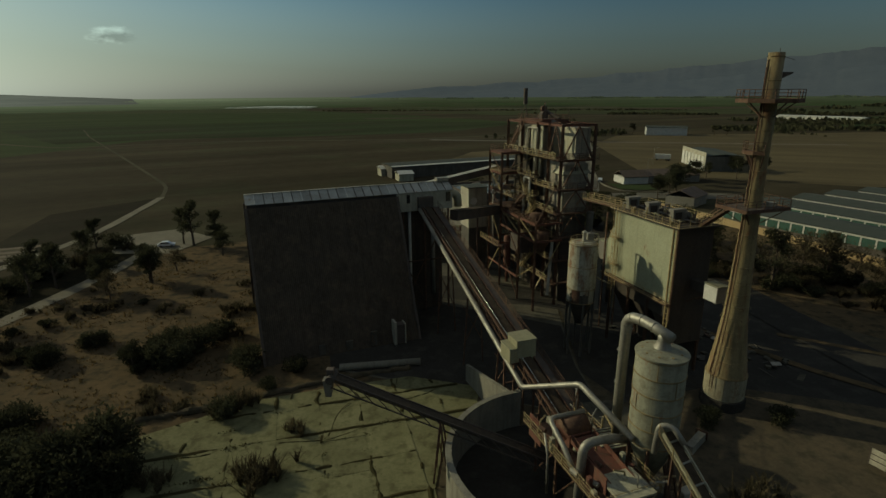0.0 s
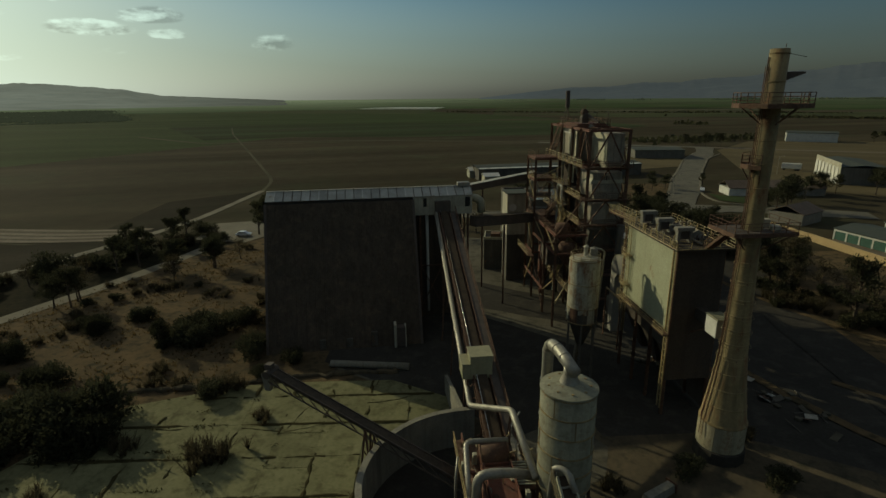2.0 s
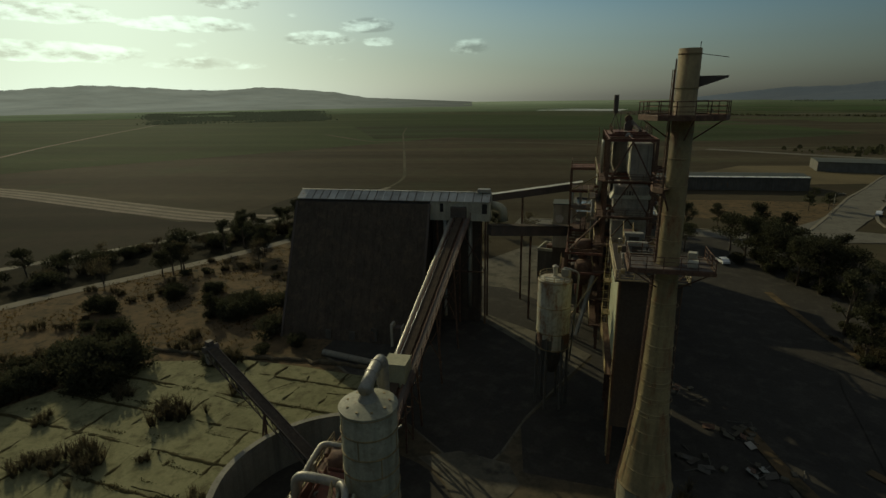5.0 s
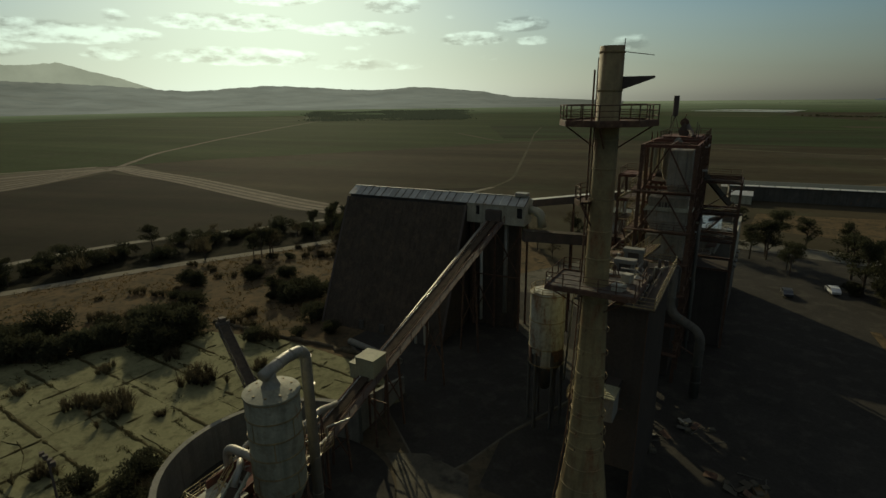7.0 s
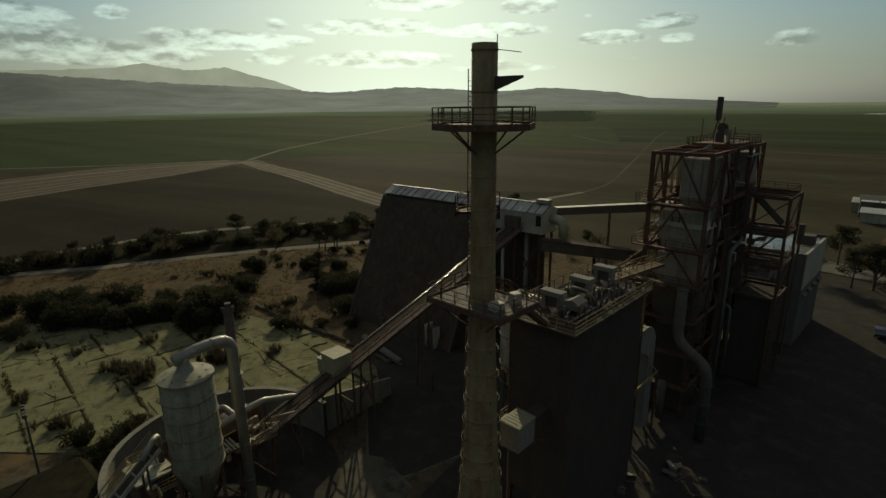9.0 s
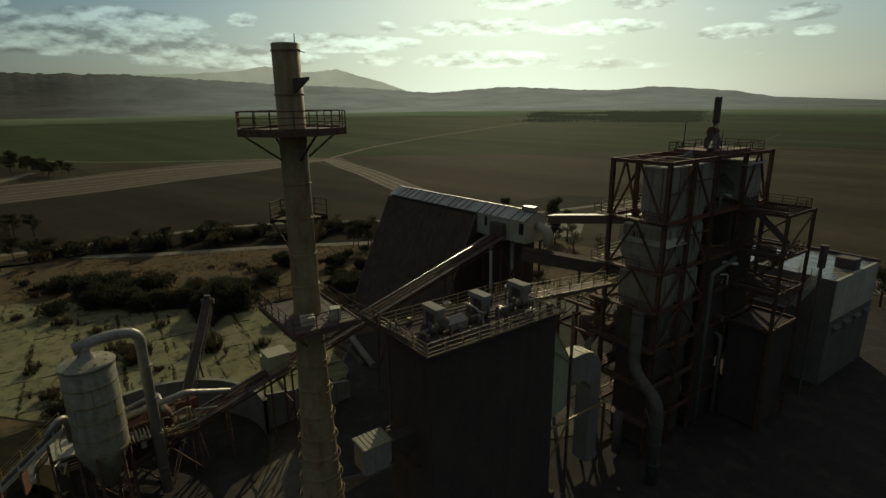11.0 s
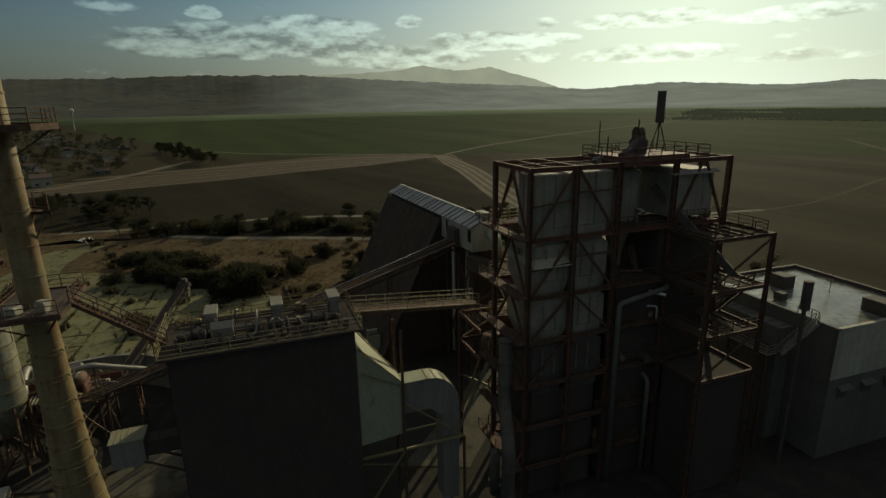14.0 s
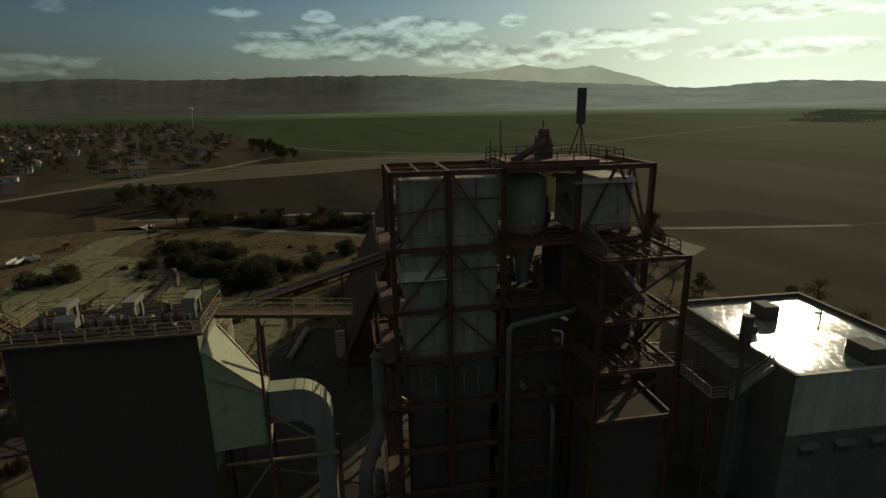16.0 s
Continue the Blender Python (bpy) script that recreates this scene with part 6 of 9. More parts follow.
part("elevator_head", B(extrude_y([(2.9, 34.4), (4.2, 34.4), (4.2, 35.6), (3.6, 36.2), (2.9, 35.5)], 13.0, 14.2), tube([(4.0, 13.6, 35.9), (5.2, 10.4, 34.4)], 0.34, 10)), M_DARKSTEEL, tower)
part("head_drive", B(tube([(3.5, 13.3, 36.3), (3.5, 13.9, 36.3)], 0.62, 14), tube([(3.5, 13.6, 36.8), (3.7, 13.4, 37.6)], 0.06, 6)), M_RUST, tower)
# sheathed vent on a tripod
part("roof_vent", B(lathe([(0.42, 37.1), (0.42, 40.2), (0.36, 40.25), (0, 40.25)], 14, 1.55, 17.8)), M_DARKSTEEL, tower, "black vent stack")
part("vent_tripod", B(*[tube([(1.55, 17.8, 37.3), (1.55 + 1.0 * math.cos(a), 17.8 + 1.0 * math.sin(a), 34.1)], 0.06, 6) for a in (0.4, 2.5, 4.6)]), M_DARKSTEEL, tower)
for u, v, h in ((2.0, 10.2, 3.4), (5.4, 12.2, 2.4), (6.0, 8.2, 2.2)):
    part("mast", B(tube([(u, v, 34.1), (u, v, 34.1 + h)], 0.06, 6)), M_DARKSTEEL, tower)

# front vessels: broad panelled bins, each with a waist below
top_bin = part("preheater_bin", B(box(3.3, 0.7, 28.4, 6.25, 8.9, 33.3, 0.12)), M_BIN, tower, "pale tall upper bin")
part("bin_hopper", B(frustum(3.8, 1.4, 6.2, 8.0, 27.2, 3.35, 0.75, 6.2, 8.85, 28.45)), M_BIN, top_bin)
# paler panel over the bin's sunward face, its sunlight in the colour
part("side_panel", B(box(3.24, 0.85, 28.6, 3.3, 8.7, 33.1)), M_CREAM, top_bin, "cream panel, coloured for the sun on it")
for v in (2.8, 4.9, 7.0):
    part("bin_rib", B(box(6.22, v - 0.05, 28.5, 6.34, v + 0.05, 33.1)), M_GREYWALL, top_bin)
for u in (4.4, 5.6):
    part("bin_rib", B(box(u - 0.05, 0.62, 28.5, u + 0.05, 0.74, 33.1)), M_GREYWALL, top_bin)
# the lowest pair of bins is coloured darker for the shade there
for (z0, z1, waist, mat, lab) in ((23.4, 26.9, 21.9, M_BIN, "pale panelled preheater bin"), (18.5, 21.6, 17.2, M_BIN, "grey panelled preheater bin"), (13.9, 17.0, 11.8, M_SHADEDIM, "panelled preheater bin, darkened for shade low down")):
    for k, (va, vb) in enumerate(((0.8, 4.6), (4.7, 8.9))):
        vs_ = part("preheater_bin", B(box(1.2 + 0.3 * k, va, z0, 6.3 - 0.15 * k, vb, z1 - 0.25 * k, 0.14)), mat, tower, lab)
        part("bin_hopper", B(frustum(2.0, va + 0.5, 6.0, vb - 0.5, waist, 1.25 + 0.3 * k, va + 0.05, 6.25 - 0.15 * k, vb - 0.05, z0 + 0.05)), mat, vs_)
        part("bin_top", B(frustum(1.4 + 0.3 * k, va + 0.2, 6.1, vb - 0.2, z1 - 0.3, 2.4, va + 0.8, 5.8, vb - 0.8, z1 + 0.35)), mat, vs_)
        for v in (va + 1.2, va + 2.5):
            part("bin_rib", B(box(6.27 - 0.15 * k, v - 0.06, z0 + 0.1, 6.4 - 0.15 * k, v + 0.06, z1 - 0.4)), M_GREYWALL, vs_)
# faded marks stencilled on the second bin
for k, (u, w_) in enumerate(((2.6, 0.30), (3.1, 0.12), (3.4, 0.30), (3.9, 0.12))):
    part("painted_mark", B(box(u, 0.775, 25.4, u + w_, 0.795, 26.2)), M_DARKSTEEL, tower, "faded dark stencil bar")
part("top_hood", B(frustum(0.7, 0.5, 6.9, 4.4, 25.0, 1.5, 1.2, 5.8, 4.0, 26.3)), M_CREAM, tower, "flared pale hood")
part("lower_tower", B(box(1.4, 1.2, 0.3, 5.9, 8.4, 11.9)), M_DARKWALL, tower, "dark lower infill box")
part("lower_tower", B(box(0.5, 9.6, 0.3, 6.4, 15.2, 13.2)), M_DARKWALL, tower, "dark lower infill box")
part("upper_casing", B(box(2.2, 10.0, 13.6, 6.4, 14.8, 22.0)), M_DARKWALL, tower, "dark infill casing")
# added to block sun that would reach the east wing's decks
part("upper_casing", B(box(1.4, 14.6, 17.3, 6.3, 21.6, 27.5)), M_DARKWALL, tower, "dark infill casing")
rr = random.Random(4)
for k in range(46):
    z = rr.choice(TZ[:-1])
    u, v = rr.uniform(0.3, 7.0), rr.uniform(9.4, 22.0)
    h = rr.uniform(0.8, 3.6)
    if k % 4 == 0:
        part("motor", B(tube([(u - 0.5, v, z + 0.5), (u + 0.5, v, z + 0.5)], rr.uniform(0.3, 0.5), 12)), rr.choice((M_DARKSTEEL, M_RUST)), tower)
    elif k % 4 == 1:
        part("pipe_run", B(tube(bend([(u, v, z + 0.06), (u, v, z + h), (u + rr.uniform(-2, 2), v + rr.uniform(-3, 3), z + h)], 0.3), rr.uniform(0.08, 0.2), 8)), rr.choice((M_GALV, M_RUST, M_PAINT)), tower, smooth=True)
    elif k % 4 == 2:
        part("chute", B(beam((u, v, z + 0.3), (u + rr.uniform(-1, 1), v + rr.uniform(-2.5, 2.5), z + h), 0.5, 0.5)), rr.choice((M_DARKSTEEL, M_RUST, M_GREYWALL)), tower)
    else:
        part("cabinet", B(box(u - 0.4, v - 0.3, z + 0.06, u + 0.4, v + 0.3, z + h * 0.7, 0.04)), rr.choice((M_GREYWALL, M_DARKSTEEL, M_OCHRE)), tower)
# middle cyclones and rear vessel
cy1 = part("cyclone", B(lathe([(0, 33.2), (1.0, 33.2), (1.9, 32.6), (1.9, 29.0), (0.6, 24.4), (0.6, 23.0)], 28, 3.0, 12.2)), M_BIN, tower, "grey cyclone", True)
part("cyclone_outlet", B(tube(bend([(3.0, 12.2, 33.0), (3.0, 12.2, 33.9), (3.4, 9.0, 33.7)], 0.6), 0.6, 14)), M_GREYWALL, cy1, smooth=True)
part("cyclone", B(lathe([(0, 26.8), (1.0, 26.8), (1.7, 26.0), (1.7, 22.6), (0.5, 18.6), (0.5, 17.0)], 28, 3.2, 16.6)), M_BIN, tower, "grey cyclone", True)
part("rear_vessel", B(box(1.6, 15.6, 28.3, 6.6, 20.6, 32.6, 0.1), frustum(1.2, 15.2, 7.0, 21.0, 32.5, 1.6, 15.6, 6.6, 20.6, 32.9)), M_BIN, tower, "pale rear vessel")
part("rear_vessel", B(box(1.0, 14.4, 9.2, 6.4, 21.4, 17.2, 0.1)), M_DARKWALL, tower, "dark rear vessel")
# cream panels carry the sunlight on the tower's western side
part("side_panel", B(box(0.3, 7.6, 28.9, 0.42, 12.4, 33.3)), M_CREAM, tower, "cream panel, coloured for the sun on it")
part("side_panel", B(box(0.3, 8.4, 24.0, 0.42, 11.2, 27.2)), M_CREAM, tower, "cream panel, coloured for the sun on it")
part("side_panel", B(box(0.3, 14.6, 28.9, 0.42, 16.8, 33.0)), M_CREAM, tower, "cream panel, coloured for the sun on it")
# pipes on the sunlit side
part("riser_pipe", B(tube(bend([(-1.6, 11.0, 2.0), (-1.6, 11.0, 23.4), (-1.6, 8.6, 23.4), (-1.6, 8.6, 14.0)], 0.5), 0.22, 10)), M_PAINT, tower, "white looped riser pipe", True)
part("riser_pipe", B(tube(bend([(-0.5, 12.2, 18.0), (-0.5, 12.2, 32.9), (-0.5, 8.3, 32.9), (-0.5, 8.3, 25.0)], 0.5), 0.18, 10)), M_GALV, tower, "grey looped riser pipe", True)
part("riser_pipe", B(tube(bend([(TU + 0.7, 9.6, 1.0), (TU + 0.7, 9.6, 20.6), (TU + 0.5, 15.5, 21.4), (5.5, 16.4, 21.6)], 0.6), 0.26, 10)), M_BLOCKWALL, tower, "grey riser pipe", True)
part("riser_pipe", B(tube(bend([(TU + 0.6, 14.0, 1.0), (TU + 0.6, 14.0, 11.5), (TU - 1.0, 14.2, 12.0)], 0.5), 0.22, 10)), M_BLOCKWALL, tower, "grey riser pipe", True)
dc = part("downcomer", B(tube(bend([(5.7, -1.6, 18.2), (5.7, -1.6, 11.4), (10.0, -3.3, 9.8), (10.0, -3.3, 0.5)], 1.5), 0.62, 16)), M_SHADEDIM, tower, "dusty pale downcomer with an offset bend", True)
for z in (18.1, 15.9, 13.7):
    part("duct_band", B(lathe([(0.62, z - 0.06), (0.7, z - 0.06), (0.7, z + 0.06), (0.62, z + 0.06)], 20, 5.7, -1.6)), M_SHADEDIM, dc)
for z in (7.6, 5.2, 2.8):
    part("duct_band", B(lathe([(0.62, z - 0.06), (0.7, z - 0.06), (0.7, z + 0.06), (0.62, z + 0.06)], 20, 10.0, -3.3)), M_SHADEDIM, dc)
part("downcomer", B(tube([(4.6, -2.0, 5.6), (4.6, -2.0, 0.5)], 0.5, 14)), M_SHADEDIM, tower, "dusty pale downcomer", True)
for p, q in (((5.7, -1.2, 17.0), (5.7, 0.2, 17.0)), ((5.7, -1.2, 12.6), (5.7, 0.2, 12.6)), ((9.6, -3.2, 6.4), (6.4, 0.2, 6.4))):
    part("pipe_strut", B(beam(p, q, 0.14)), M_RUST, dc)
part("red_vessel", B(lathe([(0, 10.4), (0.75, 10.2), (0.75, 4.0), (0.3, 3.0), (0.3, 0)], 20, -3.0, 15.0)), M_RED, tower, "red-brown vertical vessel", True)
# stairs between the decks on the sunlit side
for k, (z0, z1) in enumerate(zip((4.5, 9.0, 13.5, 18.0), (9.0, 13.5, 18.0, 22.4))):
    stair(tower, (-2.0, 6.0 if k % 2 else 11.0, z0 + 0.05), (-2.0, 11.0 if k % 2 else 6.0, z1 + 0.05), 0.8)
stair(tower, (-0.7, 20.0, 27.9), (-0.7, 14.0, 33.9), 0.8, M_RUST)

# western wing of the tower
wing_w = thing("tower_wing", TOW, "rust-red open steel wing stepped below the tower", "steel frame")
WU = -5.4
for v, top in ((-1.6, 16.8), (5.0, 17.0), (13.4, 28.0), (19.4, 28.0)):
    part("column", B(ibeam((WU, v, 0), (WU, v, top), 0.36)), M_RUST, wing_w)
for z, va, vb in ((28.0, 13.4, 19.4), (24.0, 13.4, 19.4), (20.4, 13.4, 19.4), (16.8, -1.6, 19.4), (13.6, -1.6, 13.4), (9.6, 13.4, 19.4), (4.8, 5.0, 19.4)):
    part("beam", B(ibeam((WU, va, z - 0.2), (WU, vb, z - 0.2), 0.24, 0.4)), M_RED, wing_w)
for z, v in ((28.0, 13.4), (28.0, 19.4), (24.0, 13.4), (24.0, 19.4), (20.4, 19.4), (16.8, -1.6), (16.8, 5.0), (16.8, 13.4), (16.8, 19.4), (13.6, -1.6), (13.6, 5.0), (9.6, 13.4), (9.6, 19.4)):
    part("beam", B(ibeam((WU, v, z - 0.2), (0, v, z - 0.2), 0.22, 0.36)), M_RED, wing_w)
for a, b in (((WU, 13.4, 9.6), (WU, 19.4, 16.8)), ((WU, 5.0, 13.6), (WU, 13.4, 16.8)), ((WU, -1.6, 13.6), (WU, 5.0, 16.6)), ((WU, 13.4, 20.4), (WU, 19.4, 24)), ((0, 9.0, 27.8), (WU, 13.4, 24.0)), ((WU, -1.6, 4.0), (-0.4, -1.6, 13.0)), ((WU, 19.4, 2.0), (WU, 13.4, 9.0)), ((-5.4, 5.0, 4.8), (-5.4, -1.6, 9.0))):
    part("brace", B(beam(a, b, 0.18)), M_OCHRE, wing_w)
for v in (0.6, 2.8, 7.2, 9.4, 11.4):
    part("joist", B(ibeam((WU, v, 16.6), (0, v, 16.6), 0.16, 0.26)), M_RUST, wing_w)
part("deck", B(box(WU, 13.5, 27.9, -0.1, 19.3, 27.98)), M_RED, wing_w)
railing(wing_w, [(-1.4, 19.3, 28.0), (WU, 19.3, 28.0), (WU, 13.5, 28.0), (-1.4, 13.5, 28.0)], 1.1, 1.8, M_RUST)
part("deck", B(box(WU, 13.5, 16.8, -0.3, 19.3, 16.9)), M_RUST, wing_w)
part("deck", B(box(WU - 1.3, 12.0, 9.0, WU, 21.0, 9.1)), M_RUST, wing_w)
railing(wing_w, [(WU - 1.25, 12.0, 9.1), (WU - 1.25, 21.0, 9.1)], 1.1, 1.6, M_OCHRE)
part("machine", B(lathe([(0, 17.6), (1.2, 17.6), (1.4, 17.0), (1.4, 16.0), (0.5, 14.4)], 18, -2.8, 3.2)), M_RUST, wing_w, "round rusty machine", True)
part("machine", B(lathe([(0, 14.6), (1.2, 14.6), (1.4, 14.0), (1.4, 12.4), (0.4, 10.6)], 18, -2.6, 1.2)), M_RUST, wing_w, "round rusty machine", True)
part("machine", B(box(-4.6, 6.0, 9.0, -1.6, 10.5, 12.4, 0.1)), M_DARKSTEEL, wing_w, "dark machine casing")
part("vent_pipe", B(tube(bend([(-5.0, 18.2, 9.0), (-5.0, 18.2, 23.0), (-3.6, 18.2, 23.4), (-3.6, 18.2, 20.4)], 0.5), 0.2, 10)), M_PAINT, wing_w, "white vent pipe", True)
part("chute", B(beam((-1.0, 0.0, 12.8), (-3.2, -2.8, 3.4), 0.5, 0.4)), M_GALV, wing_w, "pale inclined chute")

for z in (20.4, 24.0):
    part("deck", B(box(WU, 13.5, z, -1.4, 19.3, z + 0.08)), M_RUST, wing_w)
    railing(wing_w, [(WU, 19.3, z + 0.08), (WU, 13.5, z + 0.08), (-1.4, 13.5, z + 0.08)], 1.1, 1.6, M_OCHRE)
railing(wing_w, [(WU, 19.3, 16.9), (WU, -1.5, 16.9), (-0.2, -1.5, 16.9)], 1.1, 2.0, M_RUST)
for z in (13.5, 20.4, 24.0):
    part("stair_landing", B(box(-2.4, 5.6, z - 0.1, -1.3, 12.4, z)), M_DARKSTEEL, wing_w)
    railing(wing_w, [(-2.4, 12.4, z), (-2.4, 5.6, z), (-1.3, 5.6, z)], 1.1, 1.3, M_OCHRE)
stair(wing_w, (-2.9, 7.5, 13.5), (-2.9, 12.5, 16.9), 0.8, M_RUST)
stair(wing_w, (-3.0, 12.8, 16.9), (-3.0, 8.0, 20.4), 0.8, M_RUST)
for a, b in (((WU, 13.4, 16.8), (WU, 19.4, 20.2)), ((WU, 13.4, 24.0), (WU, 19.4, 27.8)), ((WU, 13.4, 16.6), (WU, 5.0, 9.0)), ((WU, 5.0, 0.5), (WU, 13.4, 9.0)), ((WU, 19.4, 16.8), (0, 19.4, 24)), ((WU, -1.6, 16.6), (0, 2.0, 22))):
    part("brace", B(beam(a, b, 0.16)), M_RUST, wing_w)

# north-eastern wing
wing_e = thing("tower_wing", TOW, "dark rusted steel wing with broken decks", "steel frame")
EU = 12.2
for v in (15.5, 22.6):
    part("column", B(ibeam((EU, v, 0), (EU, v, 27.4), 0.34)), M_RUST, wing_e)
for z in (27.4, 22.4, 18.0, 13.5):
    part("beam", B(ibeam((EU, 15.5, z - 0.15), (EU, 22.6, z - 0.15), 0.22, 0.34)), M_RUST, wing_e)
    for v in (15.5, 22.6):
        part("beam", B(ibeam((TU, v, z - 0.15), (EU, v, z - 0.15), 0.22, 0.34)), M_RUST, wing_e)
for z in (22.4, 18.0):
    for v in (15.7, 19.6):
        part("grating", B(box(TU + 0.3, v, z, EU - 0.2, v + 1.0, z + 0.05)), M_DARKWALL, wing_e)
    for v in (17.6, 18.6, 21.2):
        part("joist", B(ibeam((TU, v, z - 0.1), (EU, v, z - 0.1), 0.12, 0.2)), M_RUST, wing_e)
    part("hung_plate", B(lambda b, z=z: hexa(b, [(TU + 1.4, 16.6, z - 1.6), (TU + 3.0, 16.5, z - 1.2), (TU + 3.1, 19.0, z - 1.0), (TU + 1.5, 19.2, z - 1.5), (TU + 1.4, 16.6, z - 1.55), (TU + 3.0, 16.5, z - 1.15), (TU + 3.1, 19.0, z - 0.95), (TU + 1.5, 19.2, z - 1.45)])), M_RUST, wing_e, "torn rusty deck plate")
    railing(wing_e, [(TU + 0.3, 15.5, z + 0.06), (EU, 15.5, z + 0.06), (EU, 22.6, z + 0.06)], 1.1, 1.8, M_RUST)
part("feed_chute", B(beam((4.5, 15.0, 31.2), (10.8, 20.0, 23.2), 0.7, 0.7)), M_SHADEDIM, wing_e, "dark inclined chute")
stair(wing_e, (TU + 1.0, 21.6, 18.1), (TU + 4.6, 21.6, 22.4), 0.8, M_RUST)
part("brace", B(beam((EU, 15.5, 22.6), (EU, 22.6, 27.0), 0.16), beam((TU, 15.5, 22.6), (EU, 15.5, 27.0), 0.16), beam((EU, 15.5, 13.6), (EU, 22.6, 17.8), 0.16)), M_RUST, wing_e)
# solid dark box added to black out the wing's lower bays
part("lower_casing", B(box(TU + 0.5, 15.9, 0.2, EU - 0.4, 22.2, 13.2)), M_DARKWALL, wing_e, "dark lower infill box")
part("deck", B(box(TU + 0.3, 15.7, 27.42, EU - 0.2, 17.2, 27.48)), M_DARKWALL, wing_e)
for v in (18.2, 19.4, 20.6):
    part("joist", B(ibeam((TU, v, 27.3), (EU, v, 27.3), 0.12, 0.2)), M_RUST, wing_e)
railing(wing_e, [(TU + 0.5, 15.7, 27.48), (EU - 0.2, 15.7, 27.48), (EU - 0.2, 21.9, 27.48), (TU + 0.5, 21.9, 27.48)], 1.1, 1.5, M_RUST)
# second black vent behind
vent = thing("vent_stack", pose(23.4, 127.2, 0), "slim black vent stack beside the control building", "vent stack")
part("vent_body", B(lathe([(0.46, 18.7), (0.46, 21.7), (0, 21.75)], 14)), M_DARKSTEEL, vent)
part("vent_pipe", B(tube([(0, 0, 0), (0, 0, 18.8)], 0.2, 10)), M_DARKSTEEL, vent)

# bridges from the gallery to the tower
for a, b, w, h, name, lab in (((-9.0, 105.6, 20.3), (11.4, 115.0, 23.7), 1.6, 1.3, "belt_bridge", "covered belt bridge, pale roofed, rising to the tower"), ((2.0, 95.0, 18.0), (11.6, 108.6, 16.2), 1.7, 1.7, "belt_bridge", "dark enclosed belt bridge to the tower")):
    br = thing(name, Matrix.Identity(4), lab, "conveyor bridge")
    part("bridge_body", B(beam(a, b, w, h)), M_DARKSTEEL, br)
    part("bridge_roof", B(beam(Vector(a) + Vector((0, 0, h / 2 + 0.06)), Vector(b) + Vector((0, 0, h / 2 + 0.06)), w + 0.2, 0.1)), M_ROOFSHEET if h < 1.5 else M_BLACK, br)
    mm = Vector(a).lerp(Vector(b), 0.5)
    part("bridge_leg", B(beam((mm.x, mm.y, 0), (mm.x, mm.y, mm.z - h / 2), 0.3)), M_RUST, br)

# low buildings under the bridges
sub = thing("equipment_house", pose(7.0, 118.4, 0, 0, 0, 19), "pale tall sheet-metal equipment house behind the shed", "equipment house")
part("house_body", B(box(-2.2, -2.4, 10.5, 2.2, 2.4, 19.4)), M_WHITE, sub)
part("house_base", B(box(-2.1, -2.3, 0, 2.1, 2.3, 10.5)), M_SHADEDIM, sub, "dark lower walls")
part("flat_roof", B(box(-2.4, -2.6, 19.4, 2.4, 2.6, 19.55)), M_GREENROOF, sub)
part("round_hatch", B(tube([(-1.0, -2.46, 16.5), (-1.0, -2.36, 16.5)], 0.8, 18)), M_PAINT, sub)
sub = thing("equipment_house", pose(2.3, 125.7, 0, 0, 0, 6), "dark block building with a pale-rimmed tray roof", "equipment house")
# walls coloured dark for the shade on their front
part("house_body", B(box(-2.9, -3.0, 0, 2.9, 3.0, 7.3)), M_SHADEDIM, sub)
part("parapet", B(box(-3.0, -3.1, 7.3, 3.0, -2.85, 7.9), box(-3.0, 2.85, 7.3, 3.0, 3.1, 7.9), box(-3.0, -2.85, 7.3, -2.75, 2.85, 7.9), box(2.75, -2.85, 7.3, 3.0, 2.85, 7.9)), M_CREAM, sub, "pale roof rim")
part("roof_machine", B(box(-1.5, -1.0, 7.32, 0.8, 1.2, 8.2, 0.06), tube([(1.8, -1.5, 7.32), (1.8, -1.5, 8.9)], 0.25, 8)), M_RUST, sub)

# ---- control building with the shiny roof ----
CTL = pose(22.3, 132.2, 0, 0, 0, 17.0)
ctl = thing("control_building", CTL, "grey rendered block building with a wet-looking roof", "building")
CU, CV, CZ = -17.5, 15.5, 15.9
part("wall", B(box(CU, 0, 0, 0, CV, CZ - 0.25)), M_BLOCKWALL, ctl)
part("roof", B(box(CU + 0.35, 0.35, CZ - 0.25, -0.35, CV - 0.35, CZ - 0.12)), M_GLOSSROOF, ctl, "shiny sealed flat roof")
part("parapet", B(box(CU - 0.1, -0.06, CZ - 0.25, 0.06, 0.35, CZ - 0.03)), M_BLOCKWALL, ctl)
part("side_ledge", B(box(CU, -2.2, 0, -4.8, -0.1, 14.3)), M_BLOCKWALL, ctl, "lower grey ledge roof")
for k in range(9):
    part("ledge_seam", B(box(CU + 1.2 + k * 1.35, -2.2, 14.3, CU + 1.3 + k * 1.35, -0.12, 14.36)), M_DARKSTEEL, ctl)
part("parapet", B(box(CU - 0.1, CV - 0.35, CZ - 0.25, 0.1, CV + 0.1, CZ + 0.35)), M_DARKSTEEL, ctl)
part("parapet", B(box(CU - 0.1, 0.35, CZ - 0.25, CU + 0.35, CV - 0.35, CZ + 0.35)), M_DARKSTEEL, ctl)
part("parapet", B(box(-0.35, 0.35, CZ - 0.25, 0.06, CV - 0.35, CZ - 0.04)), M_WHITE, ctl, "low pale coping")
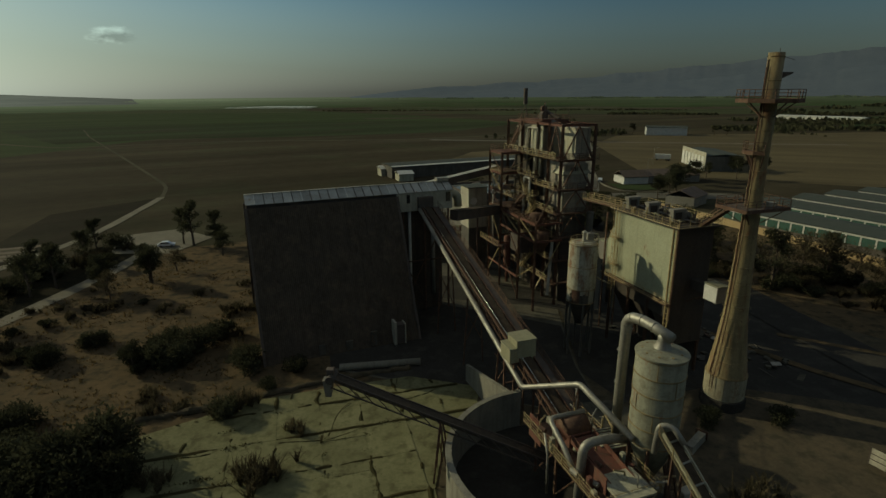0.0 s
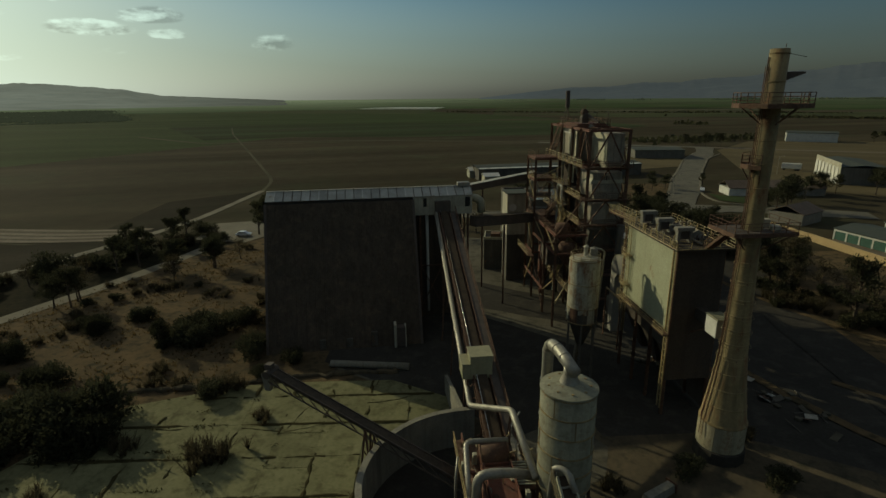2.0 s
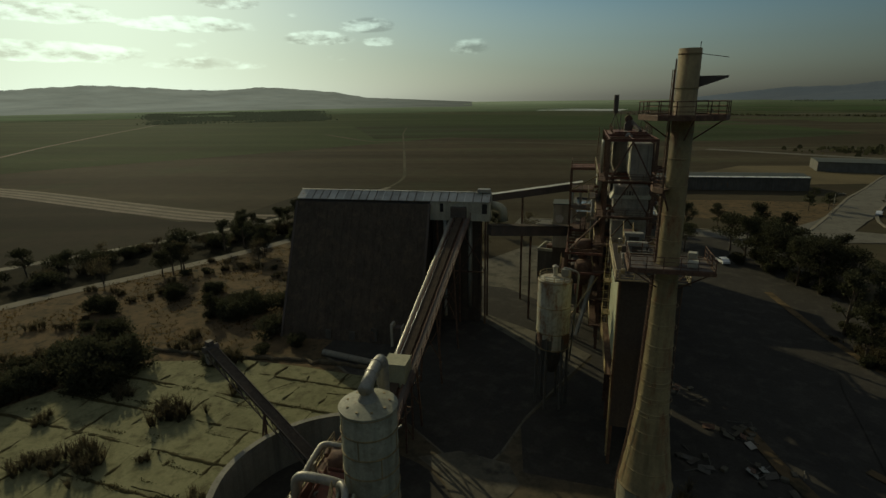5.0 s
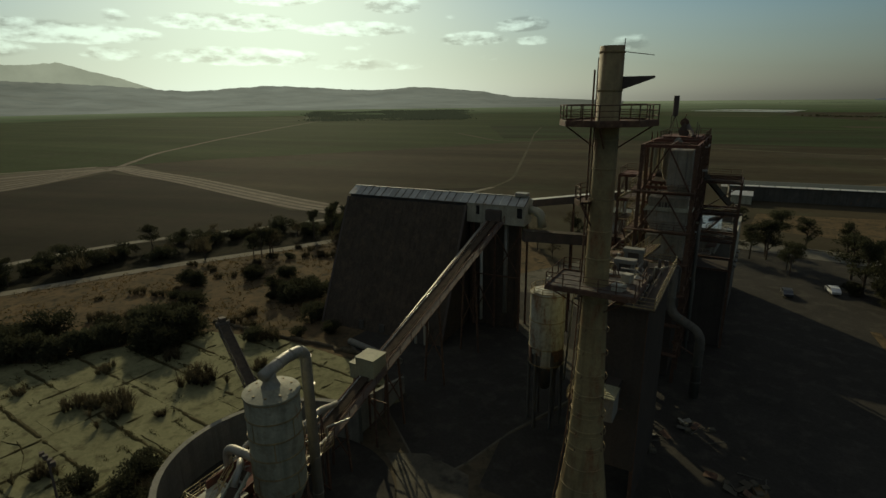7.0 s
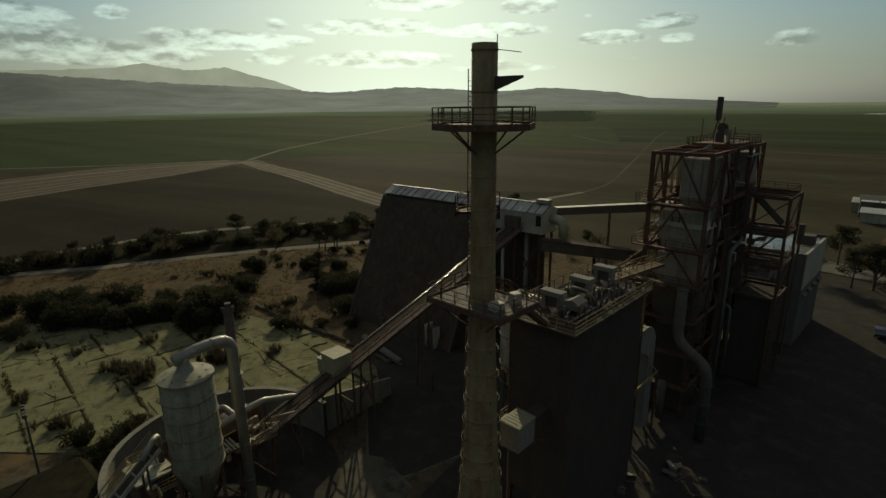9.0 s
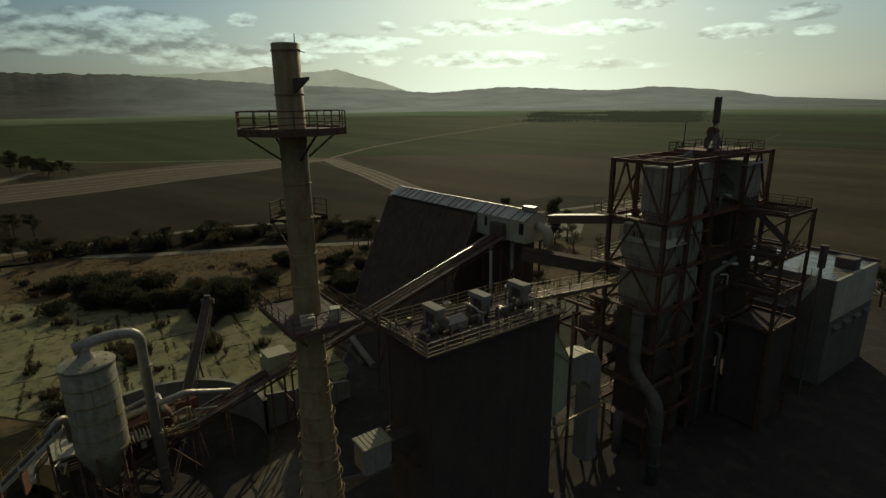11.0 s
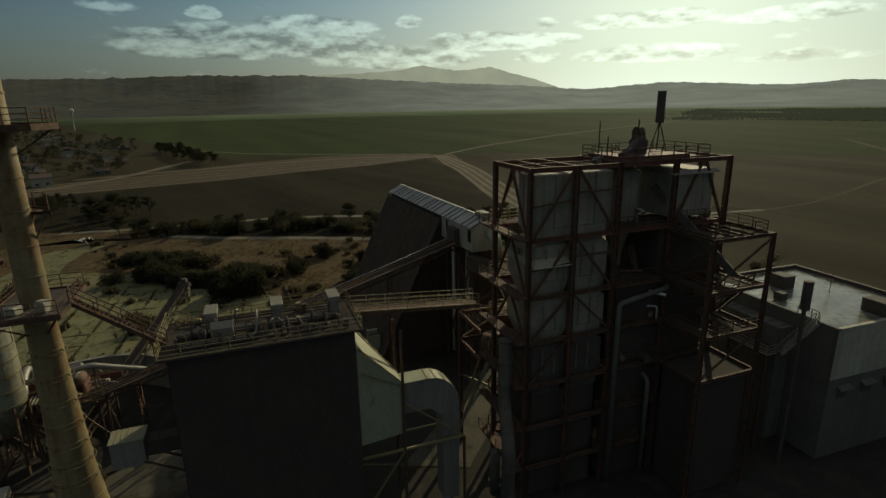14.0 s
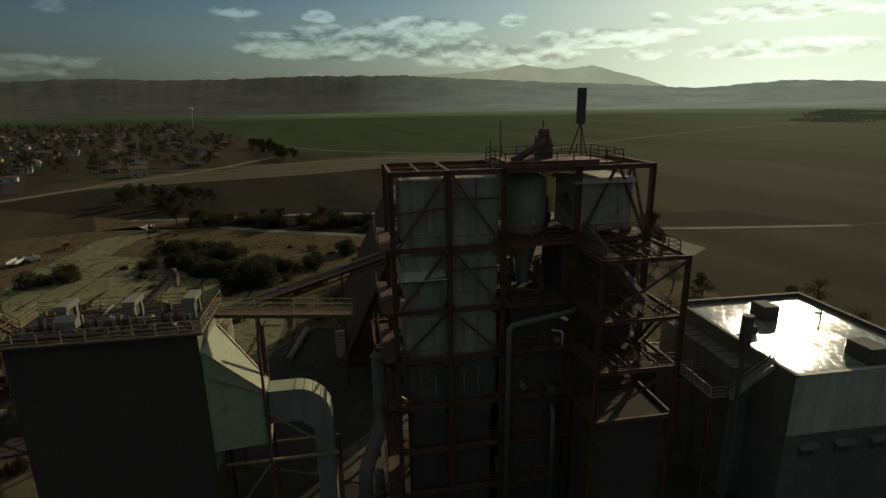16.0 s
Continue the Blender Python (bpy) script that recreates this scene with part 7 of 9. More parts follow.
for u, v, s, h in ((-12.2, 6.6, 1.1, 1.5), (-1.9, 8.8, 1.3, 1.4), (-8.8, 2.3, 0.6, 0.8)):
    un = part("roof_unit", B(box(u - s, v - s * 0.8, CZ - 0.1, u + s, v + s * 0.8, CZ + h, 0.06)), M_SHADEDIM, ctl, "dull grey roof air unit")
    part("unit_grille", B(box(u - s * 0.7, v - s * 0.82, CZ + 0.2, u + s * 0.7, v - s * 0.8, CZ + h - 0.2)), M_DARKSTEEL, un)
part("roof_antenna", B(tube([(-8.2, 9.7, CZ - 0.12), (-8.2, 9.7, CZ + 2.4)], 0.05, 6), tube([(-8.7, 9.7, CZ + 1.3), (-7.7, 9.7, CZ + 1.3)], 0.04, 6), lathe([(0.0, CZ + 1.45), (0.42, CZ + 1.6), (0.42, CZ + 1.66), (0.0, CZ + 1.5)], 12, -8.5, 9.7)), M_DARKSTEEL, ctl)
part("side_landing", B(box(-9.0, -5.2, 11.9, -3.6, -1.6, 12.0)), M_DARKWALL, ctl)
railing(ctl, [(-9.0, -2.3, 12.0), (-9.0, -5.1, 12.0), (-3.7, -5.1, 12.0), (-3.7, -3.6, 12.0)], 1.1, 1.3, M_GALV)
for x_ in (-8.8, -3.8):
    part("landing_post", B(beam((x_, -5.0, 0), (x_, -5.0, 11.9), 0.24)), M_RUST, ctl)
part("roof_cable", B(tube(bend([(-12, 4.6, CZ - 0.05), (-9, 2.5, CZ - 0.05), (-8.5, 0.6, CZ - 0.05)], 1.0), 0.06, 6)), M_DARKSTEEL, ctl)
for i in range(4):
    w = part("window", B(box(-0.02, 1.6 + i * 3.7, 7.4, 0.05, 3.2 + i * 3.7, 8.5)), M_DARKSTEEL, ctl)
    part("window_hood", B(extrude_y([(0.0, 8.9), (0.0, 8.5), (0.55, 8.45), (0.55, 8.55)], 1.4 + i * 3.7, 3.4 + i * 3.7)), M_BLOCKWALL, w)
part("upper_render", B(box(-0.02, 0.0, 9.85, 0.04, CV, CZ - 0.26)), M_WHITE, ctl, "pale upper render")
part("belt_course", B(box(-0.02, -0.06, 9.6, 0.06, CV, 9.85)), M_BLOCKWALL, ctl)
stair(ctl, (-3.6, -3.2, 12.0), (-2.0, -0.6, 15.9), 0.9, M_GALV)
railing(ctl, [(-4.8, 0.1, CZ - 0.03), (-2.4, 0.1, CZ - 0.03)], 1.0, 0.8, M_GALV)

# ---- crusher and screen group below the conveyor ----
cr = thing("crusher_plant", pose(13.0, 46.0, 0, 0, 0, -70.7), "rust-red crusher and screen plant tangled with pipes", "crusher plant")
for x in (-3.5, 0.5, 4.5, 8.5):
    for y in (-2.2, 2.0):
        part("leg", B(beam((x, y, 0), (x, y, 6.0), 0.24)), M_RUST, cr)
    part("cross_beam", B(beam((x, -2.3, 5.9), (x, 2.1, 5.9), 0.24)), M_RUST, cr)
for y in (-2.2, 2.0):
    part("side_beam", B(beam((-3.6, y, 5.9), (8.6, y, 5.9), 0.28)), M_RUST, cr)
    for x in (-3.5, 0.5, 4.5):
        part("brace", B(beam((x, y, 0.4), (x + 4, y, 5.7), 0.14)), M_RUST, cr)
part("deck", B(box(-3.5, -2.2, 6.02, 8.5, 2.0, 6.1)), M_RUST, cr)
part("hood_box", B(box(-1.4, -1.3, 6.1, 1.2, 1.2, 7.5, 0.05)), M_RED, cr, "red screen housing")
part("hood_drum", B(tube([(-0.1, -1.3, 7.5), (-0.1, 1.2, 7.5)], 1.15, 20)), M_RUST, cr, "rusty half-round hood", True)
part("screen_deck", B(beam((1.4, 0.0, 7.2), (7.6, 0.0, 6.4), 2.4, 0.3)), M_RED, cr, "red vibrating screen")
part("screen_side", B(beam((1.4, 1.25, 7.4), (7.6, 1.25, 6.6), 0.1, 1.0), beam((1.4, -1.25, 7.4), (7.6, -1.25, 6.6), 0.1, 1.0)), M_RED, cr)
for k in range(9):
    part("grid_slat", B(beam((0.9 + 0.36 * k, 1.4, 7.3), (0.9 + 0.36 * k, 3.4, 7.15), 0.15, 0.08)), M_CREAM, cr)
part("slat_carrier", B(box(0.6, 1.4, 6.9, 4.2, 3.4, 7.05)), M_RUST, cr)
part("guard_plate", B(box(-4.6, -2.5, 4.2, -2.2, -2.38, 6.9)), M_RED, cr, "rusty red guard plate")
part("guard_plate", B(box(3.4, -1.9, 6.2, 7.8, -1.78, 7.9)), M_RED, cr, "rusty red guard plate")
part("crusher_body", B(box(6.6, -1.6, 3.2, 9.6, 1.6, 6.9, 0.12)), M_DARKSTEEL, cr, "dark crusher casing")
part("crusher_lid", B(box(6.4, -1.8, 6.9, 9.8, 1.8, 7.1)), M_CREAM, cr, "dusty cream lid")
part("flywheel", B(tube([(8.1, -1.95, 5.2), (8.1, -1.65, 5.2)], 1.0, 20)), M_RUST, cr)
part("walkway", B(box(-4.5, -3.3, 6.02, 9.0, -2.3, 6.1)), M_RUST, cr)
part("walkway", B(box(-3.5, 2.1, 6.02, 9.0, 3.0, 6.1)), M_RUST, cr)
railing(cr, [(-4.5, -3.25, 6.1), (9.0, -3.25, 6.1)], 1.1, 1.5, M_OCHRE)
railing(cr, [(-3.5, 2.95, 6.1), (0.4, 2.95, 6.1)], 1.1, 1.3, M_OCHRE)
railing(cr, [(4.4, 2.95, 6.1), (9.0, 2.95, 6.1), (9.0, -3.25, 6.1)], 1.1, 1.5, M_OCHRE)
part("dust_duct", B(tube(bend([(4.9, -2.6, 2.5), (4.9, -2.4, 9.5), (4.6, 0.6, 9.2), (3.9, 3.4, 7.9)], 1.1), 0.42, 12)), M_GALV, cr, "pale bent dust duct", True)
part("dust_duct", B(tube(bend([(-0.6, 1.4, 8.6), (-0.6, -2.6, 8.7), (2.8, -2.9, 7.7), (4.3, -2.9, 6.6)], 0.7), 0.26, 10)), M_GALV, cr, "pale bent dust pipe", True)
part("dust_duct", B(tube(bend([(0.0, -3.4, 7.6), (1.4, -3.8, 6.2), (1.6, -3.8, 2.0)], 0.7), 0.13, 8)), M_GALV, cr, smooth=True)
for k in range(5):
    part("grid_bar", B(beam((-4.4 + 0.42 * k, 2.3 + 0.1 * k, 7.0), (-1.4 + 0.42 * k, 2.2 + 0.1 * k, 6.6), 0.09)), M_GALV, cr)
stair(cr, (9.1, -2.8, 6.1), (15.6, -2.8, 0.4), 0.9, M_OCHRE)
rnd = random.Random(8)
for k in range(54):
    x, y = rnd.uniform(-3.4, 9.4), rnd.uniform(-3.2, 3.4)
    z = 6.1 + rnd.uniform(0, 0.5)
    h = rnd.uniform(0.5, 2.0)
    if k % 3 == 0:
        part("motor", B(tube([(x - 0.4, y, z + 0.3), (x + 0.4, y + 0.2, z + 0.3)], rnd.uniform(0.2, 0.36), 12)), M_GALV if k % 2 else M_RUST, cr)
    elif k % 3 == 1:
        part("pipe_run", B(tube(bend([(x, y, z - 0.4), (x, y, z + h), (x + rnd.uniform(-2.2, 2.2), y + rnd.uniform(-1.5, 1.5), z + h + rnd.uniform(-0.5, 0.5))], 0.25), rnd.uniform(0.05, 0.11), 6)), M_GALV if k % 2 else M_OCHRE, cr)
    else:
        part("junction_box", B(box(x - 0.25, y - 0.2, z - 0.4, x + 0.25, y + 0.2, z + h * 0.5, 0.03)), M_CREAM if k % 4 else M_RED, cr)
dis = thing("discharge_conveyor", Matrix.Identity(4), "pale-framed discharge conveyor sloping to the ground", "conveyor")
da, db = Vector((19.3, 39.6, 11.4)), Vector((24.6, 27.6, 1.6))
dd = Vector((db.x - da.x, db.y - da.y, 0)).normalized().cross(Vector((0, 0, 1)))
part("belt", B(beam(da, db, 0.9, 0.08)), M_RUBBER, dis)
for s_ in (1, -1):
    part("side_frame", B(beam(da + dd * s_ * 0.6, db + dd * s_ * 0.6, 0.14, 0.34)), M_CREAM, dis)
for f in (0.1, 0.4, 0.75):
    c = da.lerp(db, f)
    for s_ in (1, -1):
        part("leg", B(beam(Vector((c.x, c.y, 0)) + dd * s_ * 0.9, c + dd * s_ * 0.6, 0.18)), M_RUST, dis)
for k in range(9):
    c = da.lerp(db, (k + 0.5) / 9)
    part("idler", B(tube([c - dd * 0.55 + Vector((0, 0, 0.1)), c + dd * 0.55 + Vector((0, 0, 0.1))], 0.09, 8)), M_GALV, dis)
part("guard_plate", B(box(20.4, 36.6, 6.4, 21.6, 36.72, 8.8)), M_RED, dis, "orange-red guard plate")
part("head_hood", B(tube(bend([(18.3, 39.7, 9.2), (18.5, 39.7, 12.0), (19.5, 39.3, 12.1), (20.2, 38.4, 11.0)], 0.5), 0.26, 10)), M_GALV, dis, smooth=True)
railing(dis, [da + dd * 1.1, db + dd * 1.1], 1.0, 2.0, M_OCHRE)
junk = thing("old_pump", pose(24.6, 44.6, 0, 0, 0, 25), "broken pale pump unit lying on its skid", "pump")
part("pump_body", B(box(-1.2, -0.5, 0.3, 0.9, 0.5, 1.3, 0.1), tube([(0.9, 0, 0.8), (1.7, 0, 0.9)], 0.35, 12)), M_WHITE, junk)
part("skid", B(box(-1.5, -0.6, 0.08, 1.9, 0.6, 0.3)), M_RUST, junk)
# embankment of the lower works
bank = thing("loading_ramp", pose(14.5, 28.5, 0, 0, 0, 20), "dark earth loading ramp beside the yard", "ramp")
part("ramp_body", B(frustum(-12, -6, 10, 8, 0, -8, -2.5, 8, 6, 4.0)), M_DARKVEG, bank)

rr = random.Random(17)
for (cx, cy, n_) in ((43, 82, 16), (46, 76, 12), (40, 74, 10), (49, 71, 10), (27, 34, 8), (31, 83.5, 14), (35.2, 89, 10)):
    pile = thing("debris_pile", pose(cx, cy, 0), "scattered scrap sheet and broken concrete on the ground", "debris")
    for k in range(n_):
        x, y, a = rr.gauss(0, 1.6), rr.gauss(0, 1.4), rr.uniform(0, 180)
        if k % 3 == 0:
            o = part("scrap_sheet", B(box(-0.7, -0.4, 0.0, 0.7, 0.4, 0.03)), rr.choice((M_APRON, M_SHADEDIM, M_RUST, M_GALV)), pile)
            o.location, o.rotation_euler = (x, y, 0.35), (rr.uniform(-0.4, 0.4), rr.uniform(-0.4, 0.4), a)
        elif k % 3 == 1:
            o = part("broken_block", B(box(-0.4, -0.3, -0.05, 0.4, 0.3, 0.35, 0.06)), M_APRON, pile)
            o.location, o.rotation_euler = (x, y, 0.1), (0, 0, a)
        else:
            o = part("scrap_bar", B(tube([(-1.2, 0, 0), (1.2, 0, 0.3)], 0.06, 6)), M_SHADEDIM, pile)
            o.location, o.rotation_euler = (x, y, 0.15), (0, 0, a)

# floodlight mast over the yard
mast = thing("floodlight_mast", pose(5.5, 28.0, 0), "slim steel mast with floodlight heads", "lamp post")
part("pole", B(tube([(0, 0, 0), (0, 0, 10.6)], [0.14, 0.09], 10)), M_DARKSTEEL, mast)
part("cross_arm", B(beam((-1.2, -0.3, 10.5), (1.2, 0.3, 10.5), 0.1)), M_DARKSTEEL, mast)
for k in (-1.1, -0.4, 0.5, 1.1):
    part("lamp_head", B(box(k - 0.2, k * 0.25 - 0.22, 10.6, k + 0.2, k * 0.25 + 0.18, 11.0, 0.04)), M_DARKSTEEL, mast)

# berm of pipe and earth along the yard's far edge
bm = bmesh.new()
pts = [(-42, 57), (-33, 60), (-25, 64), (-17, 67.5), (-10, 70), (-4, 71.5)]
rb = random.Random(8)
ps_ = []
for (ax, ay), (bx, by) in zip(pts, pts[1:]):
    ps_ += [(ax + (bx - ax) * k / 7 + rb.gauss(0, 0.25), ay + (by - ay) * k / 7 + rb.gauss(0, 0.25), 0.1 + rb.uniform(-0.1, 0.25)) for k in range(7)]
tube(ps_, [rb.uniform(0.3, 0.6) for _ in ps_], 8)(bm)
structure("berm", bm, M_DIRT, "low earth berm at the yard's far edge", "berm")
pp = thing("concrete_pipe", pose(-9.5, 71.8, 0.55, 0, 90, 8), "long grey pipe lying by the yard's edge", "pipe")
part("pipe_shell", B(lathe([(0.55, -6), (0.55, 6), (0.42, 6), (0.42, -6), (0.55, -6)], 18)), M_CONC, pp, smooth=True).rotation_euler = (0, 0, 0)

# ---- buildings beyond the plant ----


def shed_building(name, m, w, d, h, wall, roof, label, rise=1.2, doors=0, door_mat=None, strip=False):
    t = thing(name, m, label, "building")
    part("wall", B(box(0, 0, 0, w, d, h)), wall, t)
    r = part("roof", B(extrude_x([(-0.4, h), (d / 2, h + rise), (d + 0.4, h), (d + 0.4, h + 0.2), (d / 2, h + rise + 0.2), (-0.4, h + 0.2)], -0.3, w + 0.3)), roof, t)
    for i in range(doors):
        x0 = 1.2 + i * (w - 2) / doors
        dw = (w - 2) / doors * 0.62
        dr = part("door", B(box(x0, -0.08, 0, x0 + dw, 0.02, h * 0.62)), door_mat or M_PAINT, t)
        part("door_frame", B(box(x0 - 0.15, -0.12, 0, x0, 0.0, h * 0.66), box(x0 + dw, -0.12, 0, x0 + dw + 0.15, 0.0, h * 0.66)), M_PAINT, dr)
    if strip:
        k = int(w / 5)
        for i in range(k):
            sl_ = rise / (d / 2 + 0.4)
            part("skylight_strip", B(extrude_x([(-0.6, h + 0.2), (1.3, h + 0.2 + 1.8 * sl_), (1.3, h + 0.34 + 1.8 * sl_), (-0.6, h + 0.34)], i * w / k + 0.15, (i + 1) * w / k - 0.3)), M_FARPALE, r, "white roof sheet")
    return t


# long dark shed with white roof sheets
shed_building("long_shed", pose(-24, 254, 0, 0, 0, 24), 84, 16, 5.4, M_SHADEDIM, M_GREENROOF, "long low dark shed with white roof sheets", 1.0, strip=True)
shed_building("warehouse", pose(-30, 262, 0, 0, 0, 20), 8, 8, 3.5, M_CREAM, M_PAINT, "small cream store with a pale roof", 1.2)
shed_building("warehouse", pose(-20, 246, 0, 0, 0, 20), 7, 7, 3.2, M_CREAM, M_PAINT, "small cream store with a pale roof", 1.2)
# white warehouse with arched bays, trailer and far shed
wh = thing("warehouse", pose(137.5, 308.6, 0, 0, 0, -97), "pale warehouse with tall arched bays", "building")
# side walls coloured darker than the facade for the shade on them
part("wall", B(box(0, 0.2, 0, 38, 18, 7.5)), M_BLOCKWALL, wh)
part("facade", B(box(0, 0, 0, 38, 0.2, 9.4)), M_WHITE, wh, "pale front wall, coloured as the sunlit side")
part("roof", B(extrude_x([(0.3, 7.5), (9, 8.4), (18.3, 7.5), (18.3, 7.75), (9, 8.65), (0.3, 7.75)], -0.3, 38.3)), M_GREENROOF, wh)
for i in range(7):
    bm = bmesh.new()
    x0 = 1.4 + i * 5.2
    prof_ = [(x0, 0.2), (x0 + 3.6, 0.2), (x0 + 3.6, 5.6)] + [(x0 + 1.8 + 1.8 * math.cos(radians(a)), 5.6 + 1.8 * math.sin(radians(a))) for a in range(20, 180, 20)] + [(x0, 5.6)]
    extrude_y([(x, z) for x, z in prof_][::-1], -0.3, 0.0)(bm)
    part("arched_bay", bm, M_PAINT, wh, "white arched bay")
tr = thing("box_trailer", pose(125.5, 317.5, 0, 0, 0, -26), "white box trailer parked on the lot", "trailer")
part("trailer_body", B(box(0, 0, 1.1, 8.6, 2.5, 3.7, 0.05)), M_PAINT, tr)
for x in (1.2, 6.4, 7.6):
    for y in (0.1, 2.2):
        part("wheel", B(tube([(x, y, 0.52), (x, y + 0.3, 0.52)], 0.52, 14)), M_TYRE, tr)
shed_building("warehouse", pose(189, 504, 0, 0, 0, -15.5), 35, 16, 7.0, M_PAINT, M_GREENROOF, "pale far warehouse across the stubble", 1.2)
shed_building("warehouse", pose(57, 361, 0, 0, 0, 8), 30, 22, 5, M_BLOCKWALL, M_GREENROOF, "grey flat warehouse by the far road", 0.6)
shed_building("greenhouse", pose(478, 790, 0, 0, 0, -58), 110, 20, 4, M_FARPALE, M_FARPALE, "long white greenhouse across the fields", 1.0)
for (x, y, w, d, a) in ((-780, 1720, 400, 70, -14), (-620, 1560, 260, 40, -10), (-900, 1900, 420, 50, -12)):
    sheet("field_covers", [(x, y), (x + w * math.cos(radians(a)), y + w * math.sin(radians(a))), (x + w * math.cos(radians(a)) - d * math.sin(radians(a)), y + w * math.sin(radians(a)) + d * math.cos(radians(a))), (x - d * math.sin(radians(a)), y + d * math.cos(radians(a)))], 0.5, M_FARPALE, "pale plastic row covers on distant fields", "field")

# rows of storage units with green doors and white frames
ST = pose(90.7, 169.0, 0, 0, 0, -61.5)


def storage_row(m, length, doors_n, group_label):
    t = thing("storage_units", m, group_label, "storage building", group="storage unit rows")
    part("wall", B(box(0, 0, 0, length, 13, 3.0)), M_TANWALL, t)
    part("roof", B(extrude_x([(-0.5, 3.0), (6.5, 3.9), (13.5, 3.0), (13.5, 3.15), (6.5, 4.05), (-0.5, 3.15)], -0.3, length + 0.3)), M_GREENROOF, t)
    s = length / doors_n
    for i in range(doors_n):
        x0 = i * s
        dr = part("roller_door", B(box(x0 + 0.4, -0.10, 0.05, x0 + s - 0.1, 0.02, 2.4)), M_GREENDOOR, t, "green roller door")
        part("door_frame", B(box(x0, -0.22, 0, x0 + 0.36, 0.02, 2.9), box(x0 + 0.36, -0.22, 2.44, x0 + s, 0.02, 2.9)), M_PAINT, dr, "white door frame")
    return t


for k, (dx, dy, ln) in enumerate(((0, 0, 64), (-1, 20, 64), (1, 37, 60), (3, 54, 58), (6, 71, 54))):
    storage_row(ST @ pose(dx, dy, 0), ln, int(ln / 3.4), "long storage building with green roller doors in white frames")
structure("wall_boundary", B(beam((83.5, 166, 1.0), (112, 88, 1.0), 0.4, 2.0), beam((74.3, 187, 1.0), (83.4, 166.3, 1.0), 0.36, 1.98)), M_TANWALL, "long tan block boundary wall", "wall")
sheet("bank_strip", [(84, 167), (91, 168), (126, 103), (114, 86)], 0.12, M_TRACK, "pale trodden bank before the storage units", "ground")
for k, (x, y) in enumerate(((80, 234), (92, 236.5), (104.5, 238))):
    shed_building("bungalow", pose(x, y, 0, 0, 0, 8), 11.5, 10 + k % 2, 2.9, M_GREYWALL if k else M_PAINT, M_ROOFBROWN, "low house with a broad dark roof", 2.4)
shed_building("bungalow", pose(87.7, 183, 0, 0, 0, 45), 12, 10, 3.4, M_GREYWALL, M_ROOFBROWN, "low pale office with a dark gabled roof", 2.2)
sheet("lawn", [(73, 236), (74.5, 222), (81, 218.5), (90, 220), (90, 231), (80, 232)], 0.22, M_CROP, "small green lawn by the road", "ground")


def car(m, paint, label):
    t = thing("car", m, label, "car", group="parked cars")
    bm_ = bmesh.new()
    extrude_y([(-2.1, 0.35), (2.1, 0.35), (2.15, 0.75), (1.2, 0.92), (0.5, 1.42), (-1.1, 1.42), (-1.8, 0.95), (-2.15, 0.85)][::-1], -0.85, 0.85)(bm_)
    part("body", bm_, paint, t)
    part("windows", B(extrude_y([(-1.55, 0.98), (1.0, 0.98), (0.45, 1.36), (-1.05, 1.36)][::-1], -0.87, 0.87)), M_GLASS, t)
    for x in (-1.35, 1.35):
        for y in (-0.87, 0.69):
            w = part("wheel", B(tube([(x, y, 0.32), (x, y + 0.18, 0.32)], 0.32, 14)), M_TYRE, t)
            part("rim", B(tube([(x, y - 0.01, 0.32), (x, y + 0.19, 0.32)], 0.17, 10)), M_GALV, w)
    return t


car(pose(-74.5, 138.5, 0.16, 0, 0, 15), M_CAR, "white saloon car parked on the gravel")
for x, y, a, p, lab in ((33.6, 157.8, 120, M_CAR, "white car parked behind the plant"), (27.5, 149.5, 115, M_CARDARK, "dark car parked behind the plant"), (72, 243, 80, M_CAR, "white car on the far road")):
    car(pose(x, y, 0.16, 0, 0, a), p, lab)

# lamp posts by the far road
for x, y in ((118, 300), (58, 226), (96, 250)):
    lp = thing("street_lamp", pose(x, y, 0), "grey street lamp by the road", "street lamp", group="street lamps")
    part("pole", B(tube([(0, 0, 0), (0, 0, 9)], 0.1, 8)), M_GALV, lp)
    part("lamp_arm", B(beam((0, 0, 8.9), (2.0, 0, 9.2), 0.08)), M_GALV, lp)
    part("lamp_head", B(box(1.6, -0.15, 9.1, 2.5, 0.15, 9.25)), M_GALV, lp)

